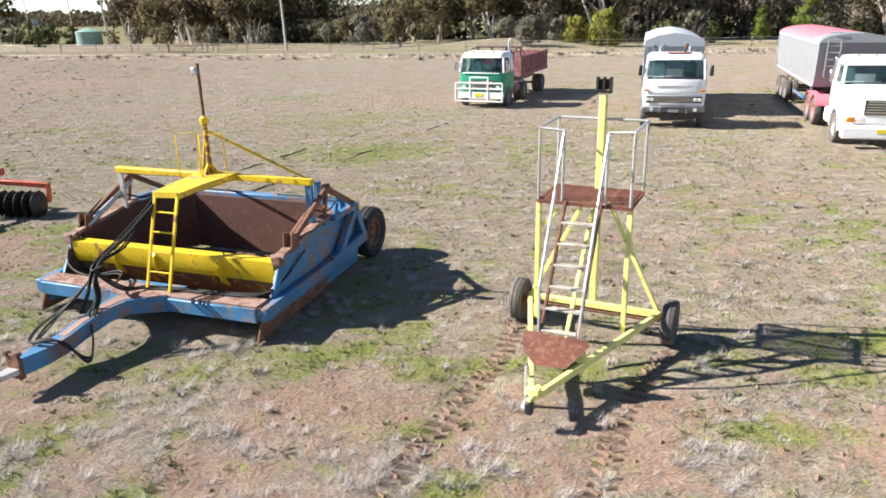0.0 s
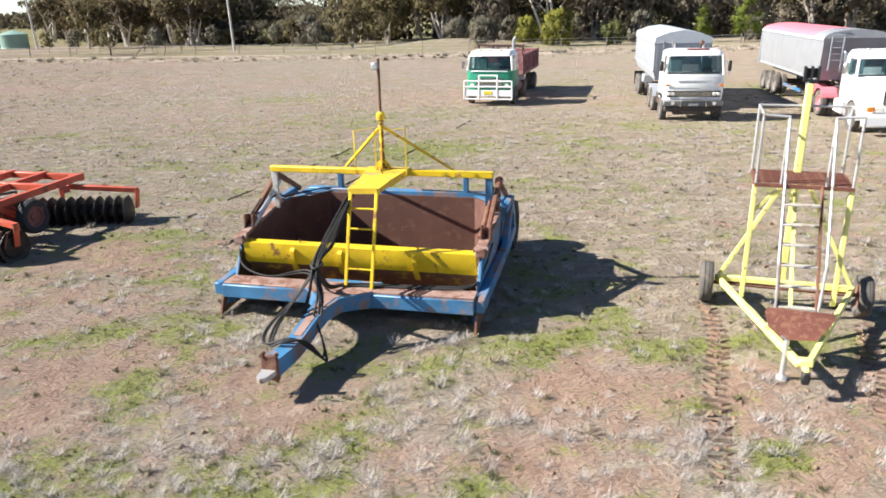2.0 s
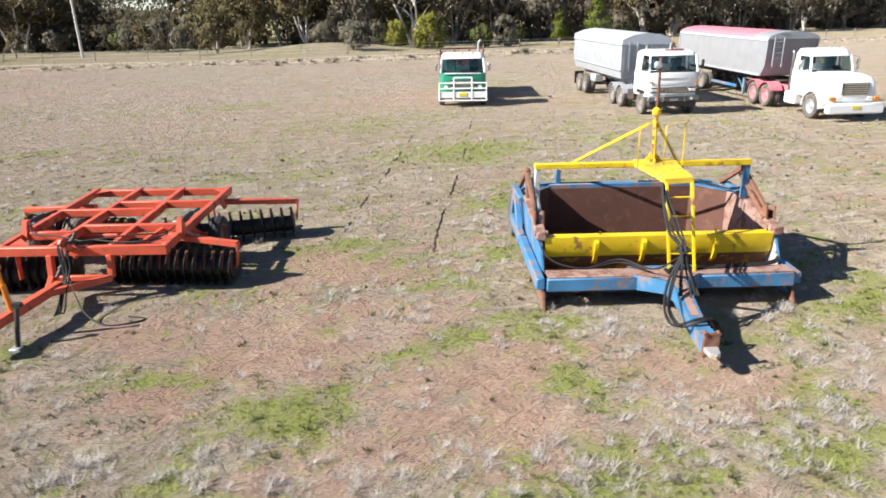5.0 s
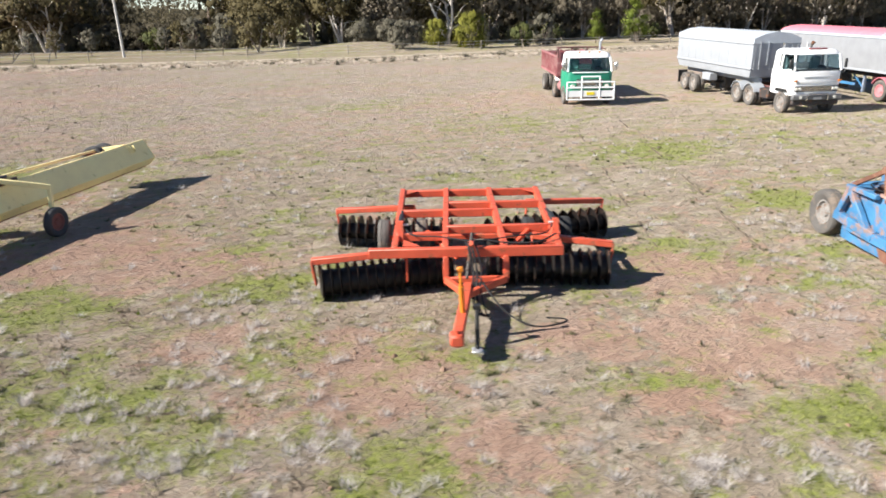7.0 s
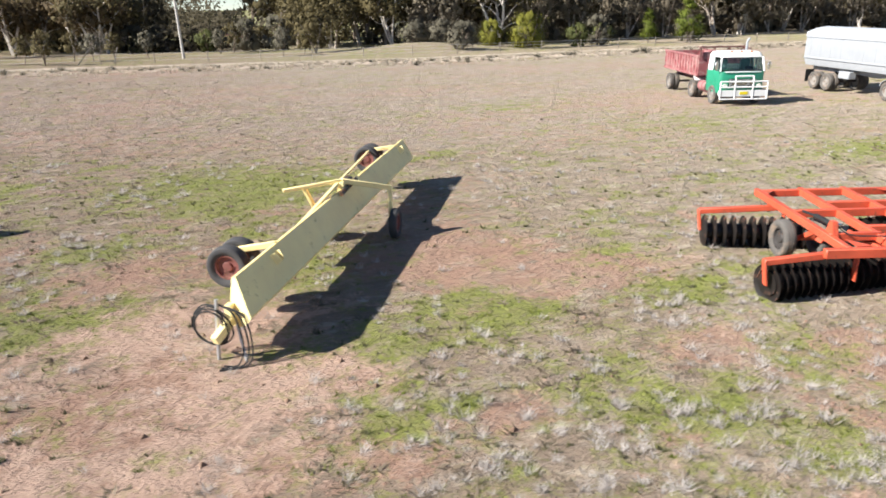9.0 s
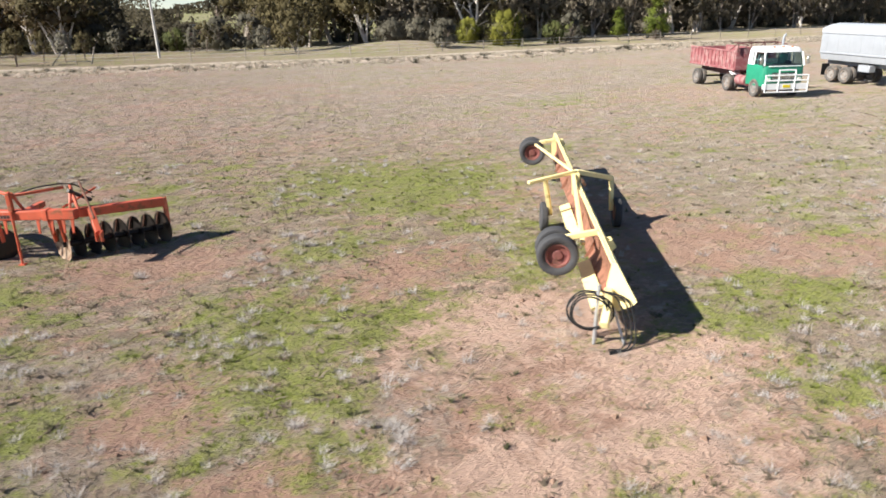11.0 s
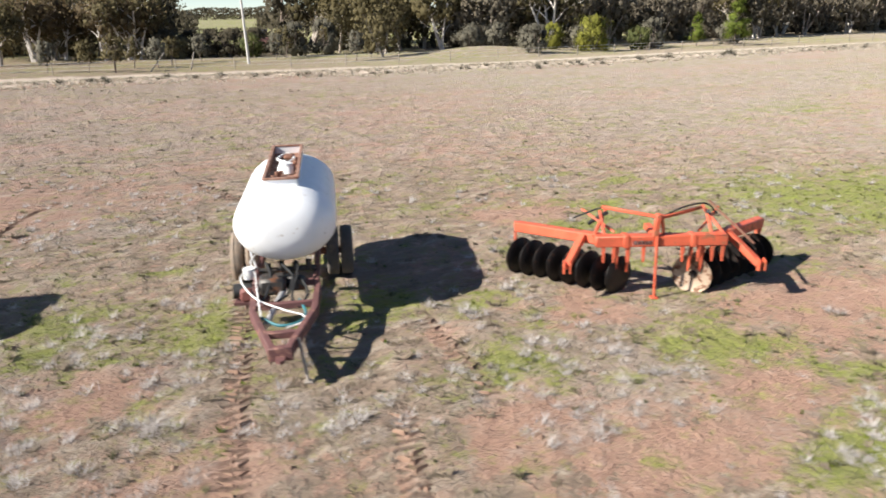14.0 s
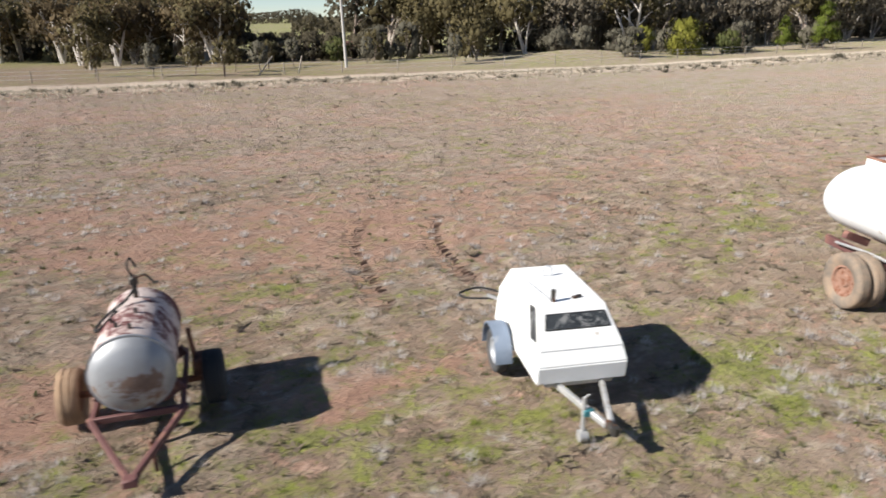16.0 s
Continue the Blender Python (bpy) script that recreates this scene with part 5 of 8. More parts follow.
# ---- land plane ----
def land_plane():
    T = thing("land_plane", pose(-24.04, 17.78, 0, 0, 0, -31), "long cream-yellow land leveller blade with rusty inner face on wheels", "land leveller")
    L0, L1 = -1.18, 10.05
    # a box section: sloping cream back sheet and lip, curved rusty blade on the other side
    bm = B()
    def near_cut(x):
        """The hitch end is cut on the slant: its lower corner reaches further out."""
        return L0 - 0.26 * min(max((x + 0.04) / 0.29, 0), 1)
    for sheet in ([(-0.04, 1.245), (0.25, 0.72)], [(0.25, 0.72), (0.21, 0.65), (0.02, 0.49)]):
        under = [(x - 0.014, z - 0.014) for x, z in sheet][::-1]
        loft(bm, [[(x, near_cut(x), z) for x, z in sheet + under]] + [[(x, y, z) for x, z in sheet + under] for y in (2.0, 4.0, 6.0, 8.0, L1)])
    part("back_sheet", bm, "cream", T)
    arc = [(-0.09, 1.22), (-0.03, 1.08), (0.0, 0.92), (0.01, 0.76), (-0.02, 0.62), (-0.10, 0.50)]
    bm = B()
    loft(bm, [[(x, y, z) for x, z in arc] + [(x - 0.02, y, z - 0.004) for x, z in arc[::-1]] for y in (L0 + 0.03, 2.0, 4.0, 6.0, 8.0, L1 - 0.03)])
    part("blade", bm, "rustblade", T, "rusty scoured curved blade")
    part("top_flange", bar(B(), (-0.085, L0, 1.223), (-0.085, L1, 1.223), 0.05, 0.03, 0.005), "cream", T)
    part("cutting_edge", bar(B(), (-0.09, L0, 0.47), (-0.09, L1, 0.47), 0.03, 0.10, 0.004), "rustblade", T)
    for y0, y1 in ((L0, 0.9), (2.3, 4.7)):
        part("bottom_lip", slab(B(), [(-0.14, y0, 0.52), (-0.14, y1, 0.52), (-0.36, y1, 0.44), (-0.36, y0, 0.44)], (0, 0, 0.03)), "cream", T)
    for y in (1.2, 3.0, 6.3, 8.2):
        part("gusset", slab(B(), [(-0.20, y, 0.47), (-0.04, y, 0.52), (0.0, y, 0.86), (-0.10, y, 0.66)], (0, 0.025, 0)), "rustblade", T)
    rim = [(-0.10, 1.24), (-0.16, 0.9), (-0.14, 0.46), (0.02, 0.47), (0.21, 0.64), (0.26, 0.72), (-0.03, 1.24)]
    part("end_plate", slab(B(), [(x, near_cut(x) - 0.014, z) for x, z in rim], (0, 0.012, 0)), "cream", T)
    part("end_plate", slab(B(), [(x, L1, z) for x, z in rim], (0, 0.012, 0)), "cream", T)
    for y in (0.10, 9.25):
        for d in (-0.14, 0.12):
            part("back_bracket", slab(B(), [(x, y + d * (0.9 - 3 * x), z) for x, z in ((-0.004, 1.18), (0.09, 1.21), (0.17, 1.07), (0.095, 1.0))], (0, 0.025, 0)), "cream", T)
    # dual wheels carried on short arms, clear of the ground, rolling across the blade
    for y in (0.05, 8.75):
        part("wheel_arm", bar(B(), (-0.08, y + 0.40, 1.21), (-0.74, y + 0.34, 1.11), 0.10, 0.10, 0.012), "cream", T)
        part("wheel_leg", bar(B(), (-0.74, y + 0.36, 1.14), (-0.80, y + 0.30, 0.90), 0.10, 0.10, 0.01), "cream", T)
        for d in (0.05, 0.48):
            w = wheel(T, (0, 0, 0), 0.36, 0.24, "greytyre", "redrim", 1 if d > 0.2 else -1)
            w.matrix_local = pose(-0.80, y + d, 0.91, 0, 0, 90)
        part("axle", rod(B(), (-0.80, y, 0.91), (-0.80, y + 0.5, 0.91), 0.045, 10), "rust", T)
    # arch over the middle with its two ground wheels
    part("arch_beam", bar(B(), (-1.15, 3.48, 1.33), (-0.08, 4.15, 1.42), 0.08, 0.08, 0.012), "cream", T)
    part("arch_beam", bar(B(), (-0.08, 4.15, 1.42), (0.84, 4.88, 1.10), 0.10, 0.11, 0.012), "cream", T)
    part("arch_leg", bar(B(), (0.82, 4.86, 1.12), (0.84, 4.74, 0.36), 0.09, 0.09, 0.01), "cream", T)
    part("arch_leg", bar(B(), (-0.78, 3.74, 1.36), (-0.60, 4.26, 0.40), 0.09, 0.09, 0.01), "cream", T)
    wheel(T, (0.96, 4.68, 0.34), 0.34, 0.18, "greytyre", "redrim", 1)
    wheel(T, (-0.74, 4.30, 0.34), 0.34, 0.18, "greytyre", "redrim", -1)
    part("pivot_post", bar(B(), (-0.06, 4.15, 0.9), (-0.08, 4.15, 1.40), 0.16, 0.20, 0.012, (0, 1, 0)), "cream", T)
    part("stay", bar(B(), (-0.14, 4.15, 1.38), (-0.30, 0.7, 0.90), 0.08, 0.06, 0.008), "cream", T)
    part("stay", bar(B(), (-0.12, 4.15, 1.40), (-0.74, 8.9, 1.14), 0.06, 0.06, 0.008), "cream", T)
    bm = B()
    rod(bm, (0.05, 3.7, 1.24), (0.05, 4.8, 1.30), 0.05, 12)
    box(bm, (-0.04, 4.4, 1.36), (0.18, 0.4, 0.14), bev=0.03)
    part("hydraulic_ram", bm, "engine", T)
    # hitch end: draw bar, stands and coiled hose
    part("hitch_bar", bar(B(), (-0.06, L0 + 0.1, 0.72), (-0.24, -1.66, 0.42), 0.12, 0.14, 0.012), "cream", T)
    part("hitch_post", bar(B(), (-0.14, -1.30, 0.52), (-0.14, -1.28, 0.86), 0.12, 0.14, 0.012, (0, 1, 0)), "cream", T)
    part("stand_leg", rod(B(), (-0.34, -1.42, 0.0), (-0.30, -1.36, 0.95), 0.028, 8), "galv", T)
    part("stand_leg", rod(B(), (0.12, -1.45, 0.0), (-0.05, -1.30, 0.55), 0.020, 8), "galv", T)
    r = random.Random(3)
    for k in range(4):
        rr = 0.30 + 0.03 * k
        pts = []
        for i in range(9):
            a = i * math.pi / 4 + 0.4 * k
            pts.append((-0.42 + rr * math.cos(a) * 0.9 + r.uniform(-0.02, 0.02), -1.50 + 0.12 * math.sin(a * 0.5) + 0.03 * k, 0.52 + rr * 0.85 * math.sin(a)))
        part("hose", pipe(B(), pts, 0.014, 6, 5), "hose", T)
    for q in (0.0, 0.08, 0.14):
        part("hose", pipe(B(), [(-0.28, -1.34, 0.86), (-0.02 + q, -1.42, 0.74), (0.12 + q, -1.5, 0.3), (0.06 + q, -1.6, 0.03), (-0.15, -1.65 - q, 0.02)], 0.013), "hose", T)


# ---- tank trailer ----
def tank_trailer():
    T = thing("tank_trailer", pose(-38.37, 29.3, 0, 0, 0, -19.1), "white oval liquid tank on a rusty red dual-wheel trailer", "tank trailer")
    bm = B()
    n = 32
    a, b = 0.84, 0.60
    secs = []
    for y, k in ((-2.12, 0.30), (-2.08, 0.58), (-1.98, 0.80), (-1.82, 0.93), (-1.62, 0.99), (-1.4, 1.0), (1.2, 1.0), (1.42, 0.985), (1.58, 0.90), (1.68, 0.76), (1.73, 0.5), (1.75, 0.25)):
        secs.append([(0.03 + k * a * math.cos(w), y, 1.62 + k * b * math.sin(w)) for w in [2 * math.pi * i / n for i in range(n)]])
    loft(bm, secs)
    tank = part("tank", bm, "tank", T)
    # manhole frame on top
    bm = B()
    ya, yb, za, zb = -1.42, 1.22, 2.33, 2.40
    for s in (-1, 1):
        slab(bm, [(s * 0.29, ya, 2.08), (s * 0.29, yb, 2.08), (s * 0.27, yb, zb), (s * 0.27, ya, za)], (-s * 0.02, 0, 0))
    for y, z in ((ya, za), (yb, zb)):
        slab(bm, [(-0.29, y, 2.08), (0.29, y, 2.08), (0.27, y, z), (-0.27, y, z)], (0, 0.02 if y < 0 else -0.02, 0))
    part("manhole_frame", bm, "tank", tank)
    bm = B()
    for p, q in (((-0.27, ya, za), (0.27, ya, za)), ((-0.27, yb, zb), (0.27, yb, zb)), ((-0.27, ya, za), (-0.27, yb, zb)), ((0.27, ya, za), (0.27, yb, zb))):
        bar(bm, p, q, 0.055, 0.035, 0.005)
    box(bm, (0, -0.1, 2.245), (0.52, 2.58, 0.02))
    for s in (-1, 1):
        slab(bm, [(s * 0.248, ya + 0.03, 2.20), (s * 0.248, yb - 0.03, 2.20), (s * 0.244, yb - 0.03, zb), (s * 0.244, ya + 0.03, za)], (-s * 0.006, 0, 0))
    part("manhole_rim", bm, "rustrim", tank)
    for k in range(5):
        part("valve", rod(B(), (-0.14 + 0.06 * k, -1.1 + 0.18 * k, 2.25), (-0.12 + 0.05 * k, -1.1 + 0.18 * k, 2.31 + 0.03 * (k % 2)), 0.05, 10), "rust", tank)
    part("valve_box", box(B(), (0.05, 0.55, 2.30), (0.2, 0.3, 0.10), bev=0.03), "rust", tank)
    part("valve_cap", rod(B(), (0.03, -0.45, 2.25), (0.05, -0.45, 2.40), 0.15, 14, 0.11), "whitehose", tank)
    part("valve_cap", rod(B(), (0.10, -0.75, 2.25), (0.10, -0.72, 2.37), 0.09, 12), "whitehose", tank)
    part("filler_hose", pipe(B(), [(0.06, -0.35, 2.38), (-0.14, 0.2, 2.34), (0.0, 0.75, 2.33), (0.15, 0.35, 2.31), (0.02, -0.2, 2.32)], 0.025), "whitehose", tank)
    # frame
    for s in (-1, 1):
        part("frame_rail", bar(B(), (s * 0.50, 1.6, 0.80), (s * 0.48, -2.1, 0.72), 0.10, 0.16, 0.012), "redframe", T)
        bm = bar(B(), (s * 0.50, -2.05, 0.66), (s * 0.46, -2.98, 0.60), 0.10, 0.17, 0.012)
        bar(bm, (s * 0.462, -2.94, 0.601), (s * 0.12, -4.05, 0.52), 0.096, 0.166, 0.012)
        part("drawbar_arm", bm, "redframe", T)
        part("saddle", box(B(), (s * 0.40, -0.9, 0.98), (0.5, 0.12, 0.14), (0, -s * 22, 0), bev=0.01), "redframe", T)
        part("saddle", box(B(), (s * 0.40, 1.0, 0.98), (0.5, 0.12, 0.14), (0, -s * 22, 0), bev=0.01), "redframe", T)
        # left tyres are dusty; right ones coloured darker for the shadow side
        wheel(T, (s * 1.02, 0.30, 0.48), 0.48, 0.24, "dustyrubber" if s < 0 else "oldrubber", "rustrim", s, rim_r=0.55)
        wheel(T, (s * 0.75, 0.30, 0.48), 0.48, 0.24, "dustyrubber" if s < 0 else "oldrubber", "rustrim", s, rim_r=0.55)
    part("axle", bar(B(), (-1.0, 0.30, 0.48), (1.0, 0.30, 0.48), 0.12, 0.12, 0.012), "rust", T)
    for y, w, z in ((-2.05, 0.98, 0.74), (-2.75, 0.88, 0.65), (-3.65, 0.42, 0.58), (0.3, 1.0, 0.74)):
        part("cross_member", bar(B(), (-w / 2, y, z), (w / 2, y, z), 0.10, 0.10, 0.01), "redframe", T)
    bm = box(B(), (0, -4.08, 0.50), (0.34, 0.12, 0.20), bev=0.015)
    slab(bm, [(-0.07, -4.10, 0.44), (0.07, -4.10, 0.44), (0.06, -4.26, 0.44), (0.0, -4.31, 0.44), (-0.06, -4.26, 0.44)], (0, 0, 0.04))
    part("hitch", bm, "redframe", T)
    bm = rod(B(), (0.24, -3.85, 0.60), (0.34, -4.05, 0.0), 0.024, 8)
    box(bm, (0.34, -4.05, 0.01), (0.12, 0.10, 0.02))
    part("prop_leg", bm, "timber", T)
    # pump under the front
    pump = part("pump_engine", box(B(), (-0.64, -1.95, 0.58), (0.24, 0.30, 0.24), bev=0.05), "redrim", T)
    part("pump_housing", rod(B(), (-0.85, -1.95, 0.62), (-0.55, -1.95, 0.62), 0.12, 14), "black", T)
    part("air_filter", rod(B(), (-0.60, -1.80, 0.78), (-0.60, -1.80, 0.95), 0.10, 12), "whitehose", T)
    part("engine_block", box(B(), (-0.2, -2.2, 0.80), (0.42, 0.36, 0.28), bev=0.05), "engine", T)
    for k in range(4):
        part("valve_body", rod(B(), (-0.30 + 0.22 * k, -1.72, 0.84), (-0.30 + 0.22 * k, -1.72, 0.98 + 0.03 * (k % 2)), 0.05, 10), "engine", T)
    part("manifold", rod(B(), (-0.46, -1.72, 0.86), (0.48, -1.70, 0.86), 0.045, 12), "engine", T)
    part("drive_belt_guard", box(B(), (0.16, -2.16, 0.78), (0.30, 0.10, 0.26), bev=0.04), "chassis", T)
    for x, q in ((-0.34, 0.0), (-0.10, 0.1), (0.14, -0.08)):
        part("hose", pipe(B(), [(x, -1.72, 1.0), (x + 0.06, -1.95, 1.02), (x + 0.12 + q, -2.25, 0.92), (x + 0.05 + q, -2.5, 0.74), (x - 0.02, -2.72, 0.70)], 0.02), "hose", T)
    part("pump_bracket", bar(B(), (-0.85, -1.95, 0.45), (-0.3, -1.95, 0.45), 0.3, 0.05), "redframe", T)
    part("suction_pipe", rod(B(), (-0.02, -2.25, 0.72), (-0.28, -3.15, 0.50), 0.05, 12), "galv", T)
    part("hose", pipe(B(), [(-0.55, -1.7, 0.95), (-0.72, -2.0, 0.85), (-0.45, -2.6, 0.74), (0.0, -3.0, 0.68), (0.28, -3.15, 0.64), (0.3, -3.35, 0.62), (0.05, -3.45, 0.58)], 0.014), "whitehose", T)
    part("hose", pipe(B(), [(-0.45, -0.8, 0.98), (-0.62, -1.3, 0.9), (-0.5, -1.9, 0.9), (-0.42, -2.5, 0.8), (-0.32, -3.2, 0.68)], 0.013), "whitehose", T)
    part("hose", pipe(B(), [(-0.34, -3.05, 0.60), (-0.05, -3.3, 0.56), (0.25, -3.25, 0.58), (0.32, -3.0, 0.62), (0.22, -2.6, 0.66)], 0.024), "bluehose", T)
    part("hose", pipe(B(), [(-0.62, 1.2, 0.86), (-0.7, 0.2, 0.95), (-0.66, -0.8, 0.9), (-0.5, -1.6, 0.86)], 0.026), "galv", T)
    part("hose", pipe(B(), [(-0.1, -2.3, 0.95), (0.2, -2.2, 0.9), (0.35, -2.5, 0.72), (0.2, -2.8, 0.62)], 0.022), "hose", T)


# ---- compressor trailer ----
def canopy_trailer():
    T = thing("compressor_trailer", pose(-45.28, 29.36, 0, 0, 0, -17.2), "small white boxy compressor trailer with sloped canopy and dark window", "trailer")
    prof = [(0.02, 0.45, 0.59), (-0.02, 0.70, 0.595), (0.08, 0.93, 0.55), (0.42, 1.335, 0.43), (1.86, 1.35, 0.42), (2.12, 0.98, 0.52), (2.16, 0.45, 0.58)]
    bm = B()
    left = [bm.verts.new((-w, y, z)) for y, z, w in prof]
    right = [bm.verts.new((w, y, z)) for y, z, w in prof]
    n = len(prof)
    for i in range(n):
        bm.faces.new((left[i], left[(i + 1) % n], right[(i + 1) % n], right[i]))
    bm.faces.new(left)
    bm.faces.new(right)
    bmesh.ops.recalc_face_normals(bm, faces=bm.faces)
    bmesh.ops.bevel(bm, geom=list(bm.edges), offset=0.016, segments=2, affect="EDGES")
    body = part("canopy", bm, "box", T, smooth=False)

    def on_slope(x, k, off):
        """A place on the sloped front panel, k of the way up."""
        y, z = 0.08 + k * 0.34, 0.93 + k * 0.405
        return (x, y - off * 0.77, z + off * 0.64)
    bm = slab(B(), [on_slope(-0.42, 0.42, 0.002), on_slope(0.42, 0.42, 0.002), on_slope(0.38, 0.78, 0.002), on_slope(-0.38, 0.78, 0.002)], (0, -0.006, 0.005))
    part("window", bm, "dirtyglass", body, "dusty dark window in the sloped panel")
    bm = B()
    for p, q in (((-0.43, 0.41), (0.43, 0.41)), ((-0.39, 0.79), (0.39, 0.79)), ((-0.43, 0.41), (-0.39, 0.79)), ((0.43, 0.41), (0.39, 0.79))):
        bar(bm, on_slope(*p, 0.006), on_slope(*q, 0.006), 0.014, 0.014)
    part("window_seal", bm, "black", body)
    for s in (-1, 1):
        def side(y, k, off):
            z = 0.70 + k * 0.64
            w = 0.59 - k * 0.165
            return (s * (w + off), y, z)
        part("side_vent", slab(B(), [side(0.22, 0.36, 0.012), side(0.44, 0.32, 0.012), side(0.78, 0.84, 0.012), side(0.56, 0.90, 0.012)], (s * 0.006, 0, 0.003)), "dirtyglass", body)
    part("seam", bar(B(), (-0.56, 0.055, 0.90), (0.56, 0.055, 0.90), 0.005, 0.005), "box", body)
    part("lift_eye", pipe(B(), [(-0.06, 1.45, 1.34), (-0.06, 1.45, 1.45), (0.0, 1.45, 1.50), (0.06, 1.45, 1.45), (0.06, 1.45, 1.34)], 0.012, 6, 4), "alu", body)
    part("exhaust", rod(B(), (-0.22, 0.56, 1.33), (-0.22, 0.56, 1.50), 0.032, 10), "engine", body)
    part("latch", box(B(), (0.12, 0.62, 1.355), (0.14, 0.05, 0.03), (0, 0, 20), bev=0.006), "engine", body)
    part("hinge", box(B(), (-0.30, 0.95, 1.352), (0.012, 0.7, 0.012), (0, 0, 8)), "alu", body)
    part("chassis", box(B(), (0, 1.1, 0.40), (0.9, 2.0, 0.08), bev=0.01), "galv", T)
    part("axle", rod(B(), (-0.74, 1.36, 0.32), (0.74, 1.36, 0.32), 0.03, 8), "chassis", T)
    for s in (-1, 1):
        wheel(T, (s * 0.74, 1.36, 0.32), 0.32, 0.18, "greytyre", "alu", s)
        bm = B()
        ring = []
        for k in range(9):
            w = math.radians(-8 + 196 * k / 8)
            ring.append((1.36 + 0.40 * math.cos(w), 0.34 + 0.40 * math.sin(w)))
        inner = [(1.36 + (y - 1.36) * 0.96, 0.34 + (z - 0.34) * 0.96) for y, z in ring[::-1]]
        slab(bm, [(s * 0.63, y, z) for y, z in ring + inner], (s * 0.24, 0, 0))
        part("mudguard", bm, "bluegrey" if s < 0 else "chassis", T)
        part("drawbar_arm", bar(B(), (s * 0.34, 0.25, 0.40), (s * 0.03, -0.86, 0.36), 0.06, 0.08, 0.008), "galv", T)
    bm = B()
    box(bm, (0.0, -0.92, 0.37), (0.09, 0.20, 0.10), bev=0.02)
    rod(bm, (0.0, -1.02, 0.33), (0.0, -1.02, 0.43), 0.05, 12)
    part("coupling", bm, "engine", T)
    bm = rod(B(), (-0.20, -0.58, 0.10), (-0.20, -0.58, 0.58), 0.026, 10)
    rod(bm, (-0.25, -0.58, 0.07), (-0.15, -0.58, 0.07), 0.075, 14)
    rod(bm, (-0.20, -0.58, 0.58), (-0.13, -0.58, 0.62), 0.01, 6)
    part("jockey_wheel", bm, "galv", T)
    part("jockey_clamp", box(B(), (-0.14, -0.58, 0.38), (0.14, 0.08, 0.10), bev=0.015), "bluehose", T)
    part("tow_hose", pipe(B(), [(-0.40, 2.14, 0.75), (-0.62, 2.3, 0.72), (-0.95, 2.45, 0.70), (-1.02, 2.62, 0.72), (-0.7, 2.7, 0.75), (-0.4, 2.5, 0.72), (-0.45, 2.2, 0.70)], 0.018), "hose", T)
    part("rear_valve", bar(B(), (-0.40, 2.16, 0.70), (-0.66, 2.30, 0.78), 0.04, 0.04), "galv", T)


